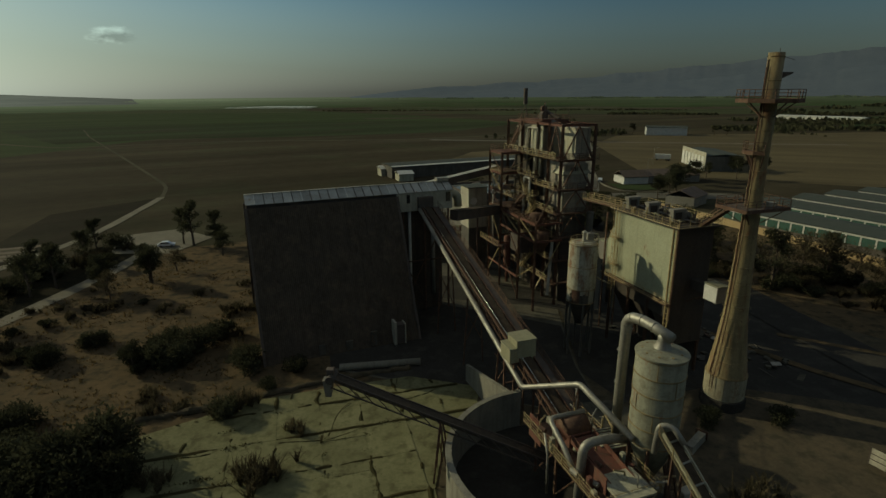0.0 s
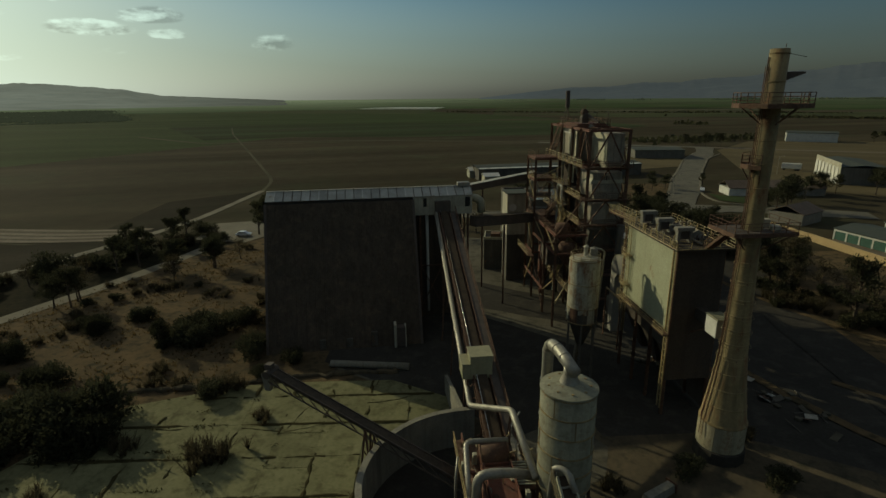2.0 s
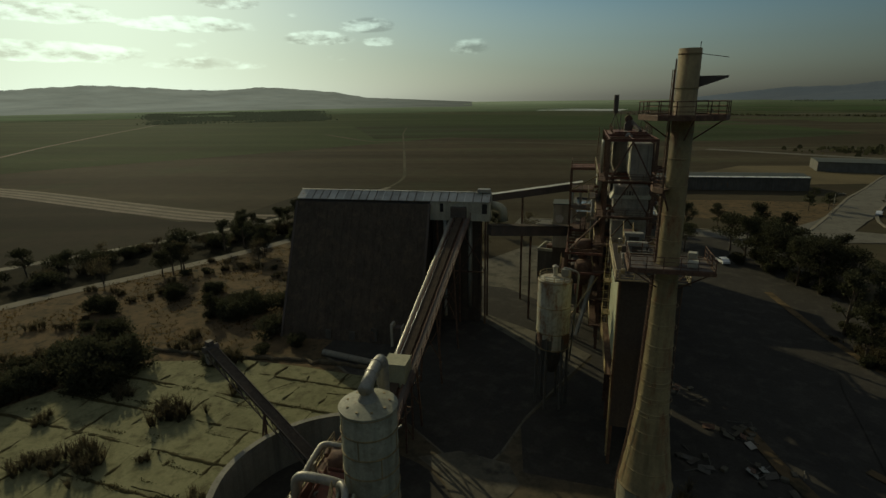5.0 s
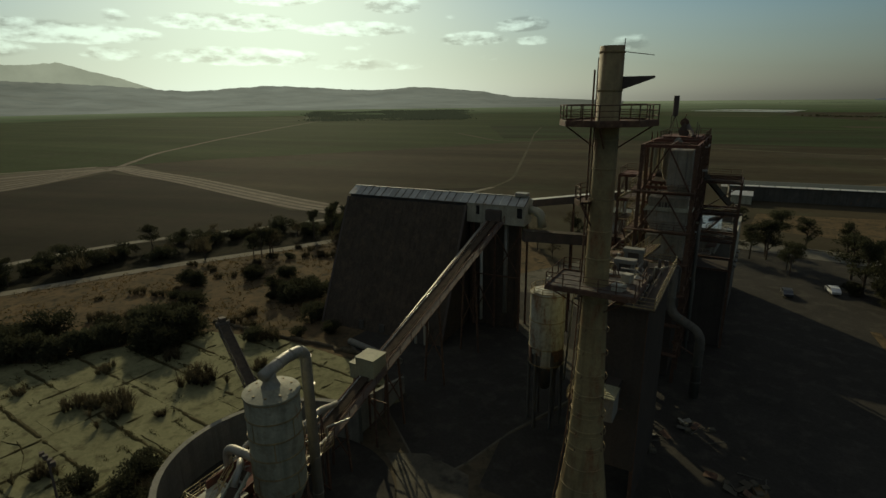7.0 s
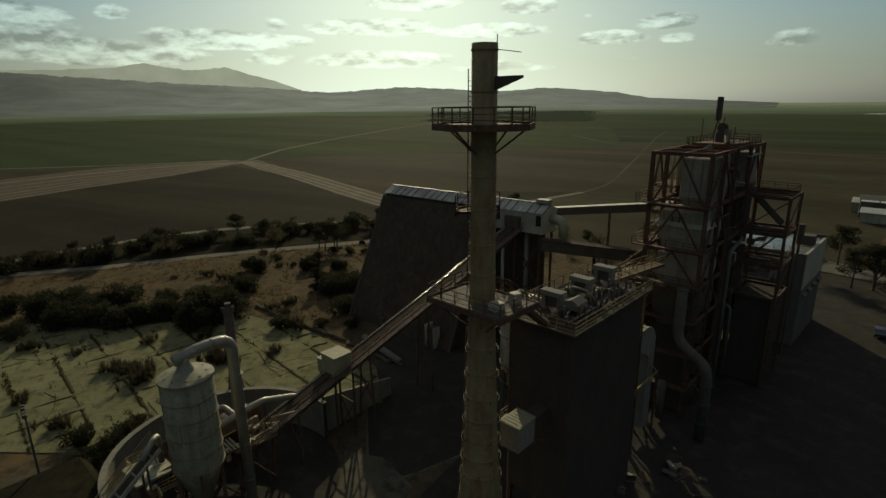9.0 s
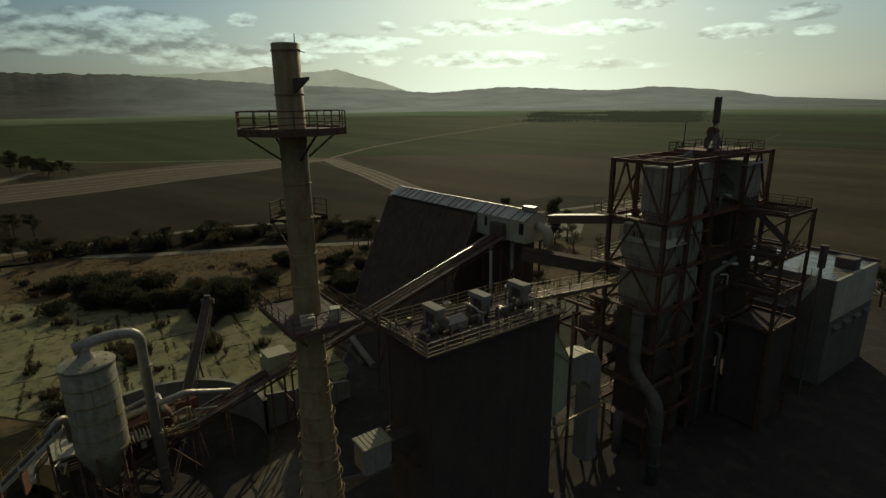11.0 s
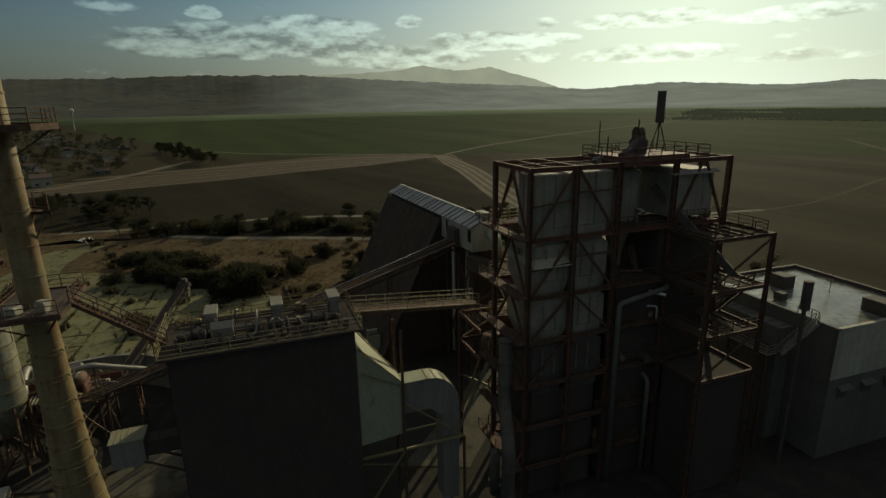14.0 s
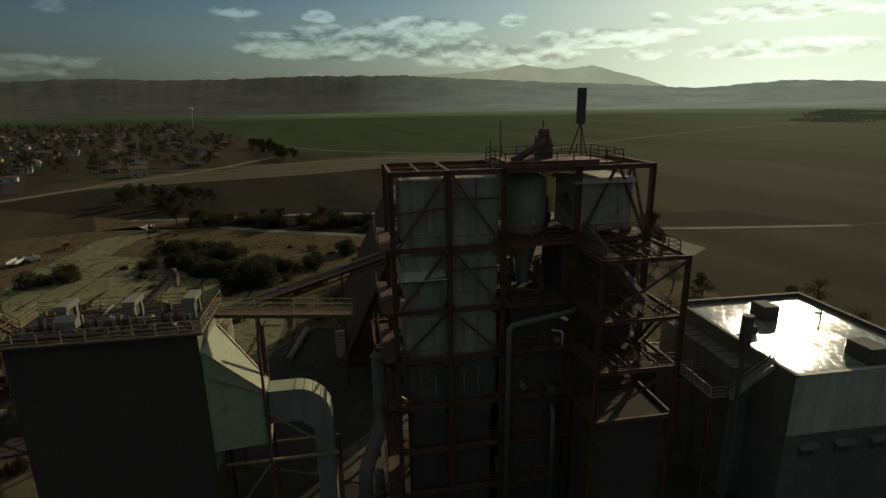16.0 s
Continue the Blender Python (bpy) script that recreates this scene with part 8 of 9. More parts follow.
# ---- plants ----


def foliage(name, blobs, count, size, seed, mat, lift=0.0):
    """Leaf and twig clumps as small narrow blades scattered loosely through uneven blobs."""
    r = random.Random(seed)
    vs, fs = [], []
    tot = sum(b[3] ** 2 for b in blobs)
    for bx, by, bz, br, flat_ in blobs:
        for _ in range(int(count * br * br / tot)):
            d = Vector((r.gauss(0, 1), r.gauss(0, 1), r.gauss(0, 1))).normalized()
            rad = br * (0.35 + 0.75 * r.random() ** 0.7 + 0.18 * abs(r.gauss(0, 1))) * (1 + 0.45 * noise.noise(d * 2.4 + Vector((bx, by, seed))))
            c = Vector((bx, by, bz)) + Vector((d.x, d.y, d.z * flat_)) * rad
            if c.z < lift:
                c.z = lift + r.random() * 0.3
            s = size * r.uniform(0.4, 1.5)
            u = (d * 0.8 + Vector((r.gauss(0, 0.6), r.gauss(0, 0.6), r.gauss(0.35, 0.6)))).normalized()
            w = u.orthogonal().normalized()
            w.rotate(Matrix.Rotation(r.uniform(0, 3.1), 3, u))
            n0 = len(vs)
            vs.extend([tuple(c - u * s * 0.6), tuple(c + w * s * 0.3), tuple(c + u * s), tuple(c - w * s * 0.3)])
            fs.append((n0, n0 + 1, n0 + 2, n0 + 3))
    me_ = bpy.data.meshes.new(name)
    me_.from_pydata(vs, [], fs)
    me_.materials.append(mat)
    return me_


def bush(seed, size, mat, label, leaves=2200):
    r = random.Random(seed)
    t = thing("bush", pose(0, 0, -200), label, "bush")
    bl = [(r.uniform(-0.6, 0.6) * size, r.uniform(-0.6, 0.6) * size, size * r.uniform(0.2, 0.75), size * r.uniform(0.2, 0.5), 0.9) for _ in range(9)]
    c = new("crown", foliage("crown", bl, leaves, 0.15 * size ** 0.5, seed, mat))
    c.parent = t
    bm_ = bmesh.new()
    for k in range(5):
        a = r.uniform(0, 6.28)
        tube([(0, 0, 0), (0.35 * size * math.cos(a), 0.35 * size * math.sin(a), size * r.uniform(0.4, 0.8))], [0.05 * size, 0.015 * size], 5)(bm_)
    part("branchwork", bm_, M_BARK, t)
    return t


def weed_clump(seed, size, mat, label):
    """Tall dry stalks that fan out from several feet, with seed heads and side blades."""
    r = random.Random(seed)
    t = thing("bush", pose(0, 0, -200), label, "bush")
    vs_, fs_ = [], []
    for foot in range(14):
        fx, fy = r.gauss(0, 0.45) * size, r.gauss(0, 0.45) * size
        for _ in range(38):
            a, lean_ = r.uniform(0, 6.28), abs(r.gauss(0, 0.45))
            h = size * r.uniform(0.25, 0.95)
            w = r.uniform(0.02, 0.05) * size ** 0.5
            tip = Vector((fx + h * lean_ * math.cos(a), fy + h * lean_ * math.sin(a), h))
            mid_ = Vector((fx, fy, 0)).lerp(tip, 0.55) + Vector((0, 0, 0.12 * h))
            s_ = Vector((-math.sin(a), math.cos(a), 0)) * w
            n0 = len(vs_)
            vs_.extend([(fx - s_.x * 0.5, fy - s_.y * 0.5, 0), (fx + s_.x * 0.5, fy + s_.y * 0.5, 0), tuple(mid_ + s_), tuple(mid_ - s_), tuple(tip)])
            fs_.extend([(n0, n0 + 1, n0 + 2, n0 + 3), (n0 + 3, n0 + 2, n0 + 4)])
            for q in range(3):
                c = mid_.lerp(tip, r.random())
                d = Vector((r.gauss(0, 1), r.gauss(0, 1), r.gauss(0.3, 0.7))).normalized() * 0.16 * size ** 0.5
                n0 = len(vs_)
                vs_.extend([tuple(c), tuple(c + d * 0.5 + s_ * 0.8), tuple(c + d), tuple(c + d * 0.5 - s_ * 0.8)])
                fs_.append((n0, n0 + 1, n0 + 2, n0 + 3))
    me_ = bpy.data.meshes.new("foliage")
    me_.from_pydata(vs_, [], fs_)
    me_.materials.append(mat)
    c = new("foliage", me_)
    c.parent = t
    return t


def tree(seed, h, spread, mat, label, airy=1.0):
    r = random.Random(seed)
    t = thing("tree", pose(0, 0, -200), label, "tree")
    bm_ = bmesh.new()
    lean = Vector((r.uniform(-0.08, 0.08), r.uniform(-0.08, 0.08), 1)) * h
    tube([(0, 0, 0), tuple(lean * 0.3), tuple(lean * 0.62), tuple(lean * 0.9)], [h * 0.03, h * 0.022, h * 0.013, h * 0.004], 7)(bm_)
    bl = []
    for k in range(13):
        f = r.uniform(0.22, 0.88)
        a = r.uniform(0, 6.28)
        tip = lean * min(1.0, f + 0.22) + Vector((math.cos(a), math.sin(a), 0)) * spread * (1.1 - f * 0.6) * r.uniform(0.5, 1.0)
        tube([tuple(lean * f), tuple(lean * f * 0.4 + tip * 0.6 + Vector((0, 0, 0.03 * h))), tuple(tip)], [h * 0.011, h * 0.007, h * 0.002], 5)(bm_)
        bl.append((tip.x, tip.y, tip.z, spread * r.uniform(0.22, 0.42), 0.75))
        bl.append((tip.x * 0.6, tip.y * 0.6, tip.z - 0.05 * h, spread * r.uniform(0.16, 0.3), 0.75))
    bl.append((lean.x, lean.y, lean.z * 0.95, spread * 0.32, 0.8))
    part("trunk", bm_, M_BARK, t)
    c = new("crown", foliage("crown", bl, int(2900 * airy), 0.050 * h ** 0.8, seed, mat, h * 0.15))
    c.parent = t
    return t


def place(proto, x, y, s, a):
    o = copy_thing(proto, pose(x, y, 0, 0, 0, a))
    o.scale = (s, s, s)
    return o


bushes = [bush(1, 2.4, M_LEAF, "dense dark green bush on dry ground"), weed_clump(2, 2.0, M_SCRUB, "tall dry brown weed clump"), weed_clump(3, 2.6, M_SCRUB, "ragged dry weed thicket"), bush(4, 2.8, M_LEAF, "broad dark green bush on rough ground"), bush(6, 5.0, M_LEAF, "large dense dark bush at the yard's edge", 7500)]
trees = [tree(s, h, sp, m, l, ai) for s, h, sp, m, l, ai in ((11, 9, 3.6, M_LEAF, "dark broad-leaved tree with a rounded crown", 1.0), (12, 12, 3.4, M_LEAF, "tall airy gum tree with feathery crown", 0.7), (13, 7.5, 3.2, M_SCRUB, "thin dry tree with sparse leaves", 0.45), (14, 10, 4.4, M_LEAF, "wide dark green tree with low limbs", 1.2))]
rnd = random.Random(21)
# named larger plants round the yard
for x, y, k, s in ((-38.5, 49.5, 4, 1.15), (-43, 47.5, 4, 0.6), (-36.2, 46, 4, 0.85), (-49.5, 24, 4, 0.8), (-46.5, 29, 4, 0.85), (-44, 34, 4, 0.8), (-44.5, 38.5, 4, 0.75), (-54.5, 57, 4, 0.55), (-42, 73.5, 4, 0.75), (-43.5, 78, 4, 0.7), (-57.5, 19, 4, 0.9), (-61, 74, 4, 0.6), (-57.5, 80, 4, 0.5), (-66, 61, 4, 0.7), (-56, 28, 4, 0.7), (-40, 48, 3, 1.35), (-44, 43, 3, 1.15), (-37, 50, 0, 1.2), (-50, 42, 0, 1.1), (-46, 47, 3, 1.4), (-20.5, 47, 2, 1.0), (-18.5, 48.5, 1, 1.1), (-20, 37, 2, 1.0), (-17.5, 36, 1, 1.0), (-28.5, 59, 0, 1.0), (-27, 61, 1, 1.2), (-24, 66, 0, 0.7), (-44, 76, 3, 1.2), (-40, 79, 3, 1.2), (-37, 82, 0, 1.2), (-47, 74, 0, 1.2), (-28.6, 72, 0, 1.3), (-30, 75, 1, 1.4), (-22, 70.5, 0, 0.9), (-54, 24, 3, 1.3), (-58, 20, 3, 1.5), (-60, 26, 0, 1.6), (-62, 14, 0, 1.4), (-52, 30, 1, 1.5), (-56, 34, 3, 1.5), (-4, 30, 0, 0.9), (-10, 27, 1, 0.9), (24, 53, 1, 0.8), (28, 36, 0, 0.9), (40, 66, 1, 0.9), (33, 57, 0, 0.8), (31, 44, 2, 1.0), (42, 57, 0, 0.8), (-38, 2, 3, 1.2), (-36, 4, 0, 1.1), (-40, 0, 0, 1.0), (-31.5, -1, 3, 1.2), (-34, 0.5, 1, 1.3), (-46, 17, 3, 1.0), (-54.5, 29, 3, 1.3), (-49, 48, 3, 1.3), (-53, 57, 3, 1.1), (-50, 52, 0, 1.2)):
    place(bushes[k], x, y, s, rnd.uniform(0, 360))
dry = [(-84, -10), (-50, 10), (-38, 52), (-26, 68), (-34, 90), (-30, 120), (-70, 128), (-80, 90), (-88, 40)]
n_ = 0
while n_ < 95:
    x, y = rnd.uniform(-92, -22), rnd.uniform(-12, 130)
    if inside(x, y, dry) and noise.noise((x * 0.05, y * 0.05, 0.5)) > -0.15:
        place(bushes[rnd.choice((1, 2, 2, 1, 0))], x, y, rnd.uniform(0.3, 0.8), rnd.uniform(0, 360))
        n_ += 1
for x, y, s_ in ((-24, 33, 0.8), (-22, 34.5, 0.9), (-14, 41, 0.5), (-33, 38, 0.6), (-18, 56, 0.6), (-31, 47, 0.8), (-34, 27, 0.6), (-40, 20, 0.7), (-20, 22, 0.6), (-46, 10, 0.7)):
    place(bushes[rnd.choice((1, 2))], x, y, s_, rnd.uniform(0, 360))
# dark scrub on the slope beside the tank
for x, y, k, s_ in ((-3.5, 37, 0, 0.9), (-1.5, 35, 0, 1.0), (0.5, 33, 3, 0.8), (2, 31, 0, 0.9), (3.2, 34.5, 3, 0.7), (-0.8, 38, 1, 0.8), (1.2, 36.2, 2, 0.7), (4.2, 31.5, 1, 0.9), (6, 29.5, 0, 0.8), (-2.5, 40, 2, 0.6)):
    place(bushes[k], x, y, s_, rnd.uniform(0, 360))
# the overgrown ditch
for i in range(60):
    t = i / 59
    x = float(np.interp(t, (0, 0.3, 0.6, 0.85, 1), (-100, -101, -101, -90, -84))) + rnd.uniform(-7, 7)
    y = -8 + 146 * t + rnd.uniform(-2, 2)
    if i % 4 == 0:
        place(trees[rnd.choice((0, 2, 3))], x, y, rnd.uniform(0.35, 0.7), rnd.uniform(0, 360))
    else:
        place(bushes[rnd.choice((0, 3, 2))], x, y, rnd.uniform(0.8, 1.7), rnd.uniform(0, 360))
for x, y, k, s in ((-70, 104, 0, 0.85), (-64, 110, 0, 0.75), (-66, 99, 2, 0.8), (-62, 118, 2, 0.7), (-56, 130, 3, 0.6), (-50, 136, 2, 0.8), (-44, 140, 2, 0.75), (-38, 144, 0, 0.6), (-60, 136, 0, 0.7), (-30, 140, 2, 0.8), (-22, 136, 2, 0.7), (-78, 86, 2, 0.9), (-84, 70, 2, 0.8), (-46, 71, 0, 0.5)):
    place(trees[k], x, y, s, rnd.uniform(0, 360))
for x, y, k, s in ((-76, 82, 0, 0.8), (-77.5, 85, 1, 0.55), (-84.3, 102, 1, 0.7), (-82.5, 107, 1, 0.75), (-73, 107, 0, 0.65), (-63.5, 110, 0, 0.85), (-65, 112, 3, 0.6), (-91, 113, 1, 0.7), (-89, 116, 1, 0.6), (-69, 102.5, 0, 0.7), (-67.6, 139.5, 1, 0.95), (-71, 141, 1, 0.8), (-62, 141, 1, 0.75), (-90.5, 134, 1, 0.7), (-87, 124, 1, 0.65), (-79, 81, 3, 0.6)):
    place(trees[k], x, y, s, rnd.uniform(0, 360))
# trees on the bank by the storage units and round the houses
for x, y, k, s in ((67.5, 103, 1, 1.0), (56, 123, 1, 0.9), (60, 121.5, 1, 0.75), (65, 128, 2, 1.2), (77, 109, 2, 1.25), (80.5, 107, 2, 1.3), (84, 109.5, 2, 1.2), (39.6, 179, 1, 0.95), (43.5, 181, 0, 0.85), (46.5, 178, 1, 0.8), (53.7, 259, 0, 0.6), (62, 117, 2, 1.0), (58, 112, 1, 0.7), (72, 106, 2, 1.1), (82, 108, 1, 0.85), (85.5, 104, 2, 1.1), (80, 112, 2, 1.0), (87, 99, 2, 1.0), (91, 96, 2, 1.1), (95, 91, 2, 1.0), (90, 102, 1, 0.7), (98, 86, 2, 1.0), (72, 116, 2, 0.9), (69, 120, 2, 0.9), (66, 126, 0, 0.8), (62, 138, 0, 1.0), (58, 146, 3, 1.0), (53, 152, 3, 1.0), (47, 158, 0, 1.1), (42, 160, 3, 1.1), (66, 142, 3, 0.9), (70, 136, 0, 0.8), (56, 158, 1, 0.8), (64, 132, 2, 1.0), (38, 161, 1, 0.9), (44, 154, 3, 1.0), (49, 148, 0, 1.1), (53, 144, 3, 1.1), (40, 166, 0, 1.1), (34, 171, 3, 1.0), (23.8, 164, 0, 0.8), (15.7, 174, 1, 0.8), (22, 168, 0, 0.7), (12.5, 172, 0, 0.9), (14.5, 177, 3, 0.9), (4, 172, 3, 0.8), (2, 188, 0, 1.0), (12, 195, 3, 0.9), (20, 190, 0, 0.9), (28, 196, 0, 0.8), (80, 196, 0, 0.9), (84, 206, 3, 0.8), (92, 208, 3, 1.0), (86, 200, 0, 1.1), (136, 246, 0, 1.0), (146, 268, 3, 0.8), (156, 272, 0, 0.8), (166, 274, 0, 0.7), (98, 222, 3, 1.0), (106, 232, 0, 0.9), (114, 240, 3, 0.9), (122, 246, 0, 0.8), (116, 448, 3, 1.0), (128, 452, 0, 1.0), (104, 456, 0, 0.9), (182, 520, 0, 1.0), (250, 500, 0, 0.9), (260, 496, 3, 0.8), (76, 262, 0, 0.5), (58, 246, 3, 0.6), (52, 240, 0, 0.6), (-14, 150, 2, 0.9), (-8, 156, 2, 0.8), (-20, 162, 2, 0.8), (-28, 156, 0, 0.7), (-36, 164, 2, 0.8)):
    place(trees[k], x, y, s, rnd.uniform(0, 360))
    if 36 < x < 98 and y < 182:
        # thicket round the foot of the tree
        place(bushes[0], x + rnd.uniform(-1.2, 1.2), y + rnd.uniform(-1.2, 1.2), 1.1 * s, rnd.uniform(0, 360))
for i in range(42):
    t = rnd.random()
    x, y = 58 + 46 * t + rnd.uniform(-5, 5), 122 - 48 * t + rnd.uniform(-9, 6)
    place(bushes[rnd.choice((1, 2, 2, 0))], x, y, rnd.uniform(0.4, 1.1), rnd.uniform(0, 360))
for i in range(26):
    x, y = rnd.uniform(28, 78), rnd.uniform(-6, 50)
    place(bushes[rnd.choice((1, 2, 2))], x, y, rnd.uniform(0.3, 0.8), rnd.uniform(0, 360))

# farm implements and scrap at the far end of the yard
imp = thing("farm_implement", pose(-63.7, -21.7, 0, 0, 0, 40), "red towed farm implement parked on dry grass", "farm machine")
part("frame", B(beam((-3.2, -0.9, 0.8), (3.2, -0.9, 0.8), 0.18), beam((-3.2, 0.9, 0.8), (3.2, 0.9, 0.8), 0.18), beam((-3, -1, 0.8), (-3, 1, 0.8), 0.16), beam((0, -1, 0.8), (0, 1, 0.8), 0.16), beam((3, -1, 0.8), (3, 1, 0.8), 0.16)), M_RED, imp)
part("drawbar", B(beam((3.2, 0, 0.8), (5.4, 0, 0.5), 0.16)), M_RED, imp)
part("hopper", B(frustum(-1.6, -0.5, 1.6, 0.5, 0.95, -1.9, -0.9, 1.9, 0.9, 2.0)), M_RED, imp)
for y in (-1.2, 1.0):
    part("wheel", B(tube([(-0.6, y, 0.5), (-0.6, y + 0.22, 0.5)], 0.5, 14)), M_TYRE, imp)
for x, y, a in ((-47, -21.2, 20), (-50.5, -20, 65)):
    w_ = thing("farm_trailer", pose(x, y, 0, 0, 0, a), "pale flat farm trailer with board sides", "trailer", group="farm trailers")
    part("bed", B(box(-2.4, -1.1, 0.75, 2.4, 1.1, 0.95)), M_GALV, w_)
    part("side_board", B(box(-2.4, -1.1, 0.95, 2.4, -1.02, 1.6)), M_PAINT, w_)
    part("side_board", B(box(-2.4, 1.02, 0.95, 2.4, 1.1, 1.6)), M_PAINT, w_)
    for wx in (-1.2, 1.2):
        for wy in (-1.2, 1.0):
            part("wheel", B(tube([(wx, wy, 0.4), (wx, wy + 0.2, 0.4)], 0.4, 12)), M_TYRE, w_)
for k in range(9):
    a = rnd.uniform(-0.35, 0.35)
    x, y = -91 + rnd.uniform(-2.5, 2.5), -16.7 + rnd.uniform(-2, 2)
    ps_ = thing("loose_pipe", pose(x, y, 0.02, 0, 0, 30 + math.degrees(a)), "pale loose pipe lying in a scrap heap", "pipe", group="scrap pipes")
    part("tube_body", B(tube([(-2.6, 0, 0.13), (2.6, 0, 0.13 + 0.25 * (k % 3))], 0.12, 8)), M_PAINT, ps_)
# broken duct piece lying below the chimney
sc = thing("scrap_duct", pose(29.0, 52.9, 0.1, 0, 0, 44), "dented pale duct piece lying on the dirt", "scrap")
part("duct_shell", B(frustum(-2.0, -0.55, 2.0, 0.55, 0.0, -1.8, -0.45, 1.9, 0.4, 0.85)), M_CONC, sc)
part("duct_flange", B(box(1.9, -0.7, 0.0, 2.05, 0.7, 1.05)), M_RUST, sc)
# pale sheet fence below the chimney
fn = thing("sheet_fence", pose(46.6, 49.6, 0, 0, 0, -62), "pale sheet-metal fence panels in steel frames", "fence")
for k in range(4):
    part("fence_panel", B(box(k * 1.7 + 0.06, -0.02, 0.15, k * 1.7 + 1.64, 0.02, 2.1)), M_WHITE, fn)
for k in range(5):
    part("fence_post", B(box(k * 1.7 - 0.05, -0.05, 0, k * 1.7 + 0.05, 0.05, 2.25)), M_DARKSTEEL, fn)
for z in (0.8, 1.45):
    part("fence_rail", B(beam((0, -0.06, z), (6.8, -0.06, z), 0.07)), M_DARKSTEEL, fn)

# ---- the town across the fields ----


def house(w, d, h, rise, wall, roof):
    t = thing("house", pose(0, 0, -200), "small suburban house with a low brown roof", "house", group="houses of the town")
    part("wall", B(box(-w / 2, -d / 2, 0, w / 2, d / 2, h)), wall, t)
    part("roof", B(extrude_x([(-d / 2 - 0.5, h - 0.1), (0, h + rise), (d / 2 + 0.5, h - 0.1), (d / 2 + 0.5, h + 0.1), (0, h + rise + 0.2), (-d / 2 - 0.5, h + 0.1)], -w / 2 - 0.4, w / 2 + 0.4)), roof, t)
    for x in (-w / 4, w / 4):
        part("window", B(box(x - 0.8, -d / 2 - 0.05, 1.0, x + 0.8, -d / 2 + 0.02, 2.2)), M_GLASS, t)
        part("window", B(box(x - 0.8, d / 2 - 0.02, 1.0, x + 0.8, d / 2 + 0.05, 2.2)), M_GLASS, t)
    part("garage_door", B(box(w / 2 - 0.02, -1.5, 0, w / 2 + 0.06, 1.5, 2.3)), M_PAINT, t)
    return t


houses = [house(12, 8, 3.0, 1.9, M_GREYWALL, M_ROOFBROWN), house(15, 10, 3.2, 2.2, M_TANWALL, M_ROOFBROWN), house(11, 9, 5.6, 2.0, M_CREAM, M_ROOFBROWN), house(12, 8, 3.0, 1.6, M_PAINT, M_ROOFBROWN)]
town = [(-165, -140), (-215, -112), (-262, -96), (-300, -118), (-440, -172), (-620, -330), (-900, -560), (-900, -1000), (-500, -800), (-260, -420)]
n_ = 0
guard = 0
while n_ < 190 and guard < 6000:
    guard += 1
    row = rnd.randrange(0, 44)
    along = rnd.randrange(0, 50)
    u, v = along * 17 + rnd.uniform(-2, 2), row * 24 + (0 if row % 2 else 8)
    a = radians(218)
    x, y = -150 + u * math.cos(a) - v * math.sin(a) - 40, -100 + u * math.sin(a) + v * math.cos(a) + 260
    if inside(x, y, town) and rnd.random() < 0.9:
        place(rnd.choice(houses), x, y, rnd.uniform(0.75, 0.95), 218 + rnd.choice((0, 90, 180, 270)))
        n_ += 1
n_ = 0
tree_pts, tree_faces = [], []
crowns = []
for t in (trees[0], trees[3], trees[1]):
    me = [o for o in t.children if o.name.startswith("crown")][0].data
    co = np.empty(len(me.vertices) * 3)
    me.vertices.foreach_get("co", co)
    co = co.reshape(-1, 4, 3)[::7]
    mid_ = co.mean(axis=1, keepdims=True)
    crowns.append(mid_ + (co - mid_) * 1.6)
while n_ < 620:
    x, y = rnd.uniform(-900, -150), rnd.uniform(-900, -80)
    if inside(x, y, town) and rnd.random() < min(1.0, 300 / (abs(x) + abs(y))) + 0.15:
        q = crowns[rnd.choice((0, 1, 1, 0, 2))].copy() * rnd.uniform(0.5, 1.15)
        a = rnd.uniform(0, 6.28)
        q = q @ np.array(((math.cos(a), math.sin(a), 0), (-math.sin(a), math.cos(a), 0), (0, 0, 1))) + np.array((x, y, -0.4))
        tree_pts.append(q.reshape(-1, 3))
        n_ += 1
pts_ = np.concatenate(tree_pts)
me = bpy.data.meshes.new("town_trees")
me.from_pydata(pts_.tolist(), [], np.arange(len(pts_)).reshape(-1, 4).tolist())
me.materials.append(M_LEAF)
tagged(new("town_trees", me), "dark trees crowding between the houses of the town", "trees", kind="stuff")
ribbon("road", [(-150, -132), (-220, -200), (-320, -300), (-520, -480)], 9, 0.2, M_ASPHALT, "town street running between houses", "road")
ribbon("road", [(-120, -120), (-190, -104), (-250, -86), (-330, -84)], 7, 0.2, M_TRACK, "pale lane along the edge of town", "road")
wt = thing("water_tower", pose(-900, -520, 0), "pale slim water tower above the town", "water tower")
part("tank", B(lathe([(0, 38), (3, 37.4), (4, 35.5), (3.4, 32.5), (1.2, 30), (1.0, 0)], 20)), M_PAINT, wt, smooth=True)
for k in range(46):
    t = k / 45
    place(trees[rnd.choice((0, 3))], -300 - 130 * t + rnd.uniform(-6, 6), -60 - 92 * t + rnd.uniform(-8, 8), rnd.uniform(0.4, 1.0), rnd.uniform(0, 360))
for k in range(30):
    t = k / 29
    place(trees[rnd.choice((0, 3, 2))], -150 + 40 * t + rnd.uniform(-12, 12), -60 + 44 * t + rnd.uniform(-16, 16), rnd.uniform(0.4, 0.8), rnd.uniform(0, 360))

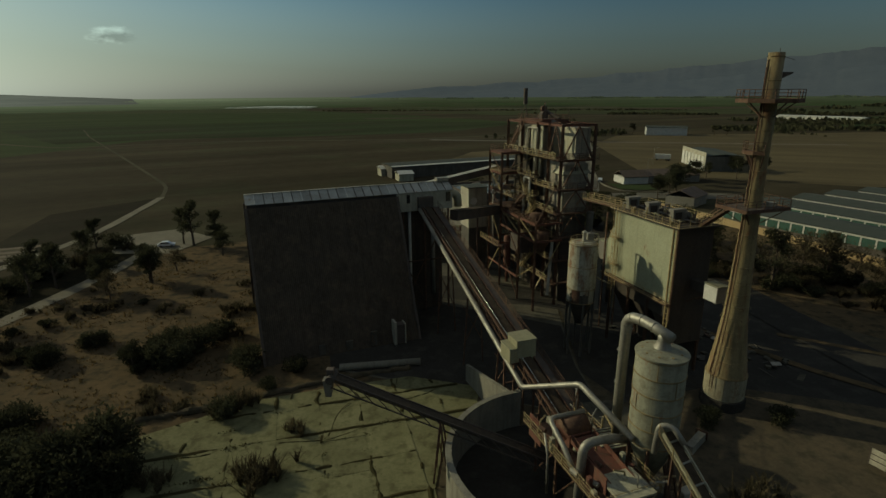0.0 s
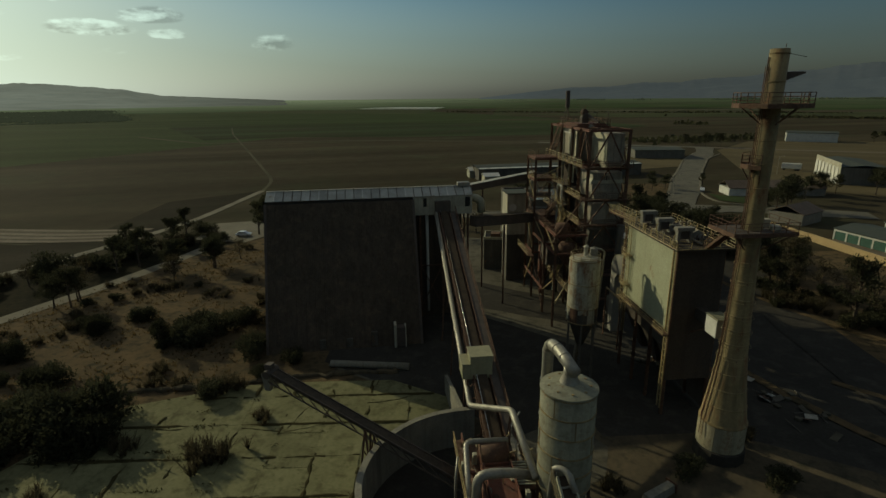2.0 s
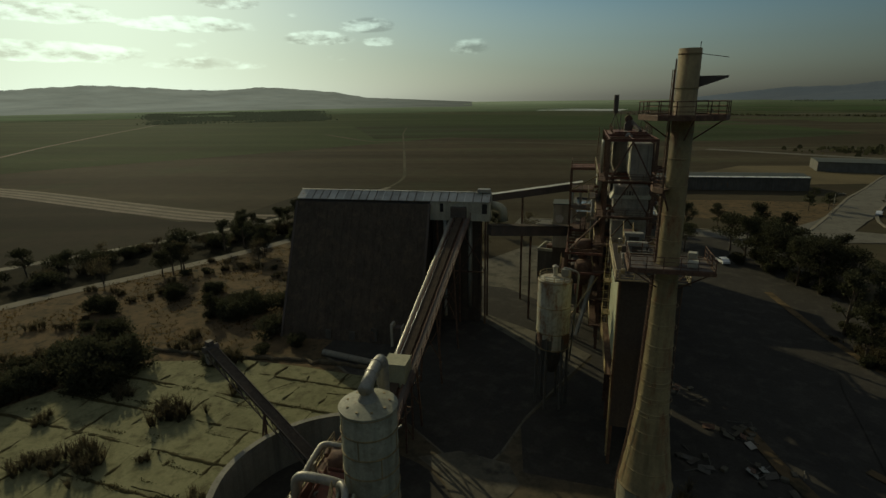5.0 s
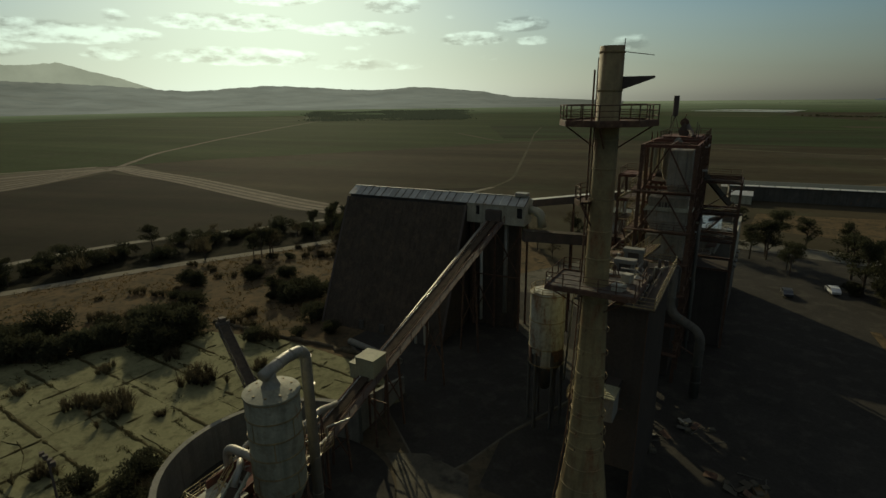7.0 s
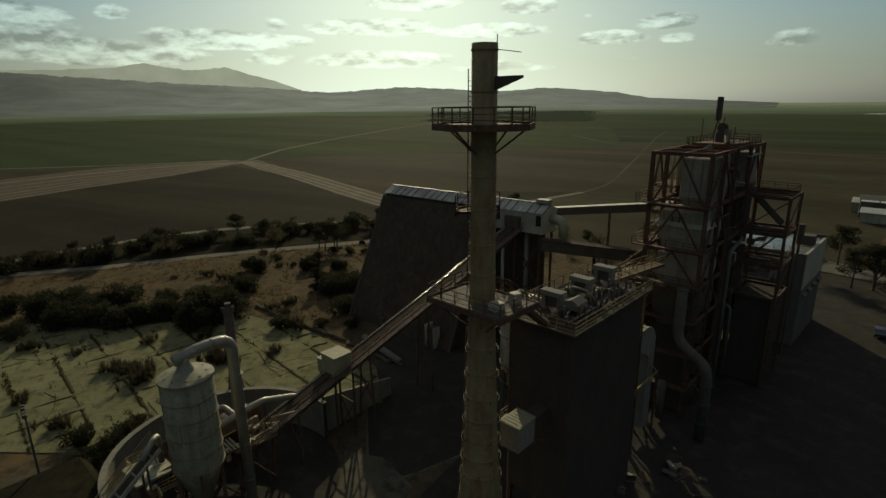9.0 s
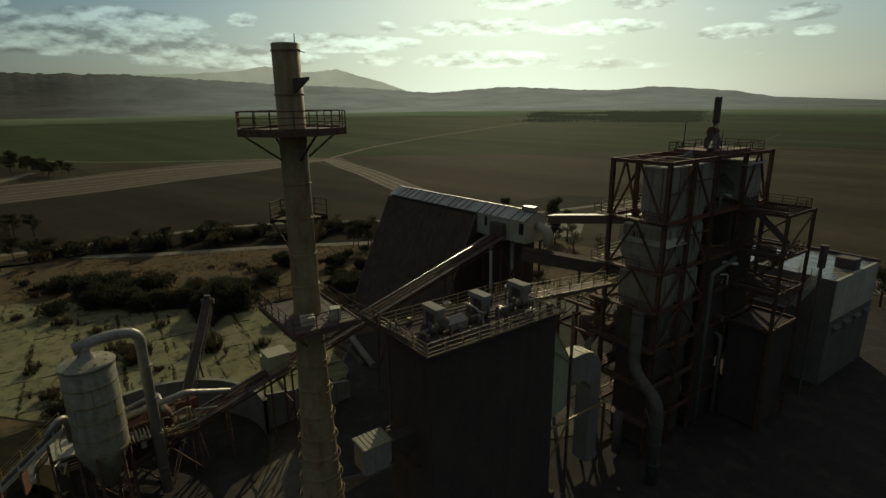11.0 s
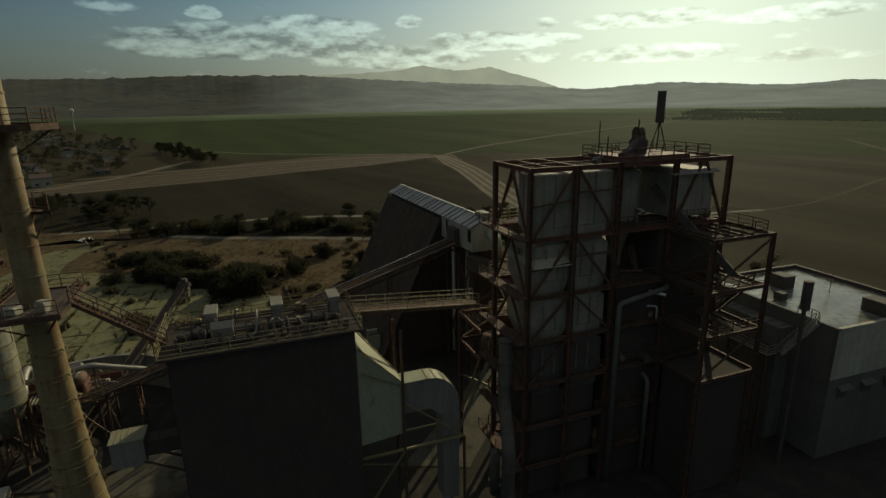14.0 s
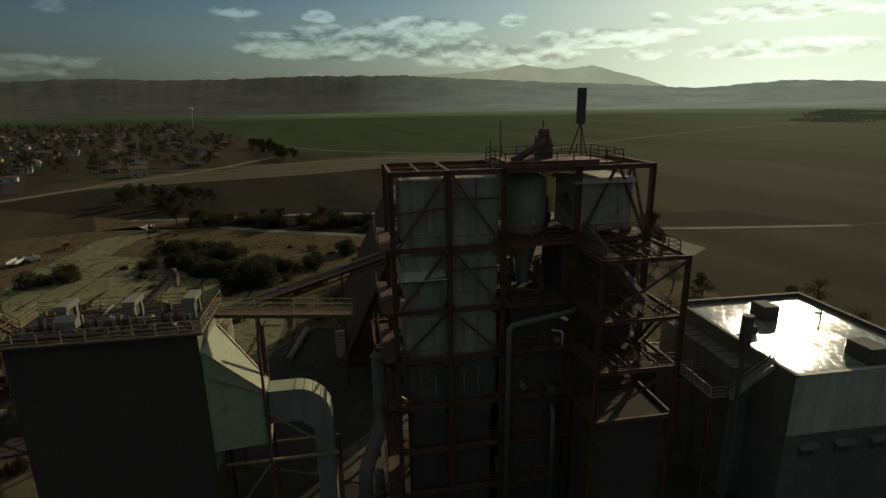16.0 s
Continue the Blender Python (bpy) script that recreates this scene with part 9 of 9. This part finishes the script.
# far hedges and shelter belts, too many to count
def belts(name, rows_, mat, label):
    vs, fs = [], []
    for (ax, ay, bx, by, h, cnt) in rows_:
        for k in range(cnt):
            t = rnd.random()
            x, y = ax + (bx - ax) * t + rnd.gauss(0, 12), ay + (by - ay) * t + rnd.gauss(0, 12)
            gap = noise.noise((x * 0.006, y * 0.006, 5))
            if gap < -0.12:
                continue
            hh = h * (0.5 + 0.5 * noise.noise((x * 0.01, y * 0.01, 2))) * rnd.uniform(0.2, 1.0)
            s = h * 0.28 * rnd.uniform(0.5, 1.4)
            a = rnd.uniform(0, 3.14)
            n0 = len(vs)
            dx, dy = s * math.cos(a), s * math.sin(a)
            vs += [(x - dx, y - dy, hh * 0.2), (x + dx, y + dy, hh * 0.2), (x + dx * 0.5, y + dy * 0.5, hh + s * 0.6), (x - dx * 0.6, y - dy * 0.6, hh + s * 0.4)]
            fs.append((n0, n0 + 1, n0 + 2, n0 + 3))
    me_ = bpy.data.meshes.new(name)
    me_.from_pydata(vs, [], fs)
    me_.materials.append(mat)
    tagged(new(name, me_), label, "trees", kind="stuff")


belts("shelter_belts", ((200, 1000, 900, 800, 9, 1500), (300, 560, 900, 520, 7, 1600), (-250, 1250, 500, 1150, 6, 900), (600, 700, 1500, 500, 10, 1500), (250, 520, 330, 500, 5, 250), (500, 900, 1400, 1600, 10, 1500), (60, 480, 420, 620, 6, 900), (400, 640, 1000, 720, 8, 1400), (150, 760, 700, 700, 7, 900)), M_LEAF, "dark shelter belts and hedges across the plain")
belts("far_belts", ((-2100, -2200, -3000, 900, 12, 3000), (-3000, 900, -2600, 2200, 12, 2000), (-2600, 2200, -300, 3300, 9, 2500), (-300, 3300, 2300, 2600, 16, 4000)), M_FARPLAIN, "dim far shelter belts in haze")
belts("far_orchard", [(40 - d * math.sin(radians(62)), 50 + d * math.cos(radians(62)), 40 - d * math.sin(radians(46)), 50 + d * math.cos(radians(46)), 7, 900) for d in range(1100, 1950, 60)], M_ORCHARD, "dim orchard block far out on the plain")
# dry tufts over the rough ground
vs, fs = [], []
for _ in range(16000):
    x, y = rnd.uniform(-92, 0), rnd.uniform(-12, 140)
    if not inside(x, y, dry + []) or noise.noise((x * 0.12, y * 0.12, 4)) < -0.1:
        continue
    for k in range(3):
        a, hh, w = rnd.uniform(0, 6.28), rnd.uniform(0.15, 0.5), rnd.uniform(0.05, 0.18)
        px, py = x + rnd.uniform(-0.3, 0.3), y + rnd.uniform(-0.3, 0.3)
        n0 = len(vs)
        vs += [(px - w * math.cos(a), py - w * math.sin(a), 0.05), (px + w * math.cos(a), py + w * math.sin(a), 0.05), (px + rnd.uniform(-0.2, 0.2), py + rnd.uniform(-0.2, 0.2), hh)]
        fs.append((n0, n0 + 1, n0 + 2))
me = bpy.data.meshes.new("dry_tufts")
me.from_pydata(vs, [], fs)
me.materials.append(M_TUFT)
tagged(new("dry_tufts", me), "dry grass tufts over rough ground", "grass", kind="stuff")
# take the patterns that were copied out of the scene
for p in bushes + trees + houses:
    for o in list(p.children_recursive) + [p]:
        bpy.data.objects.remove(o)
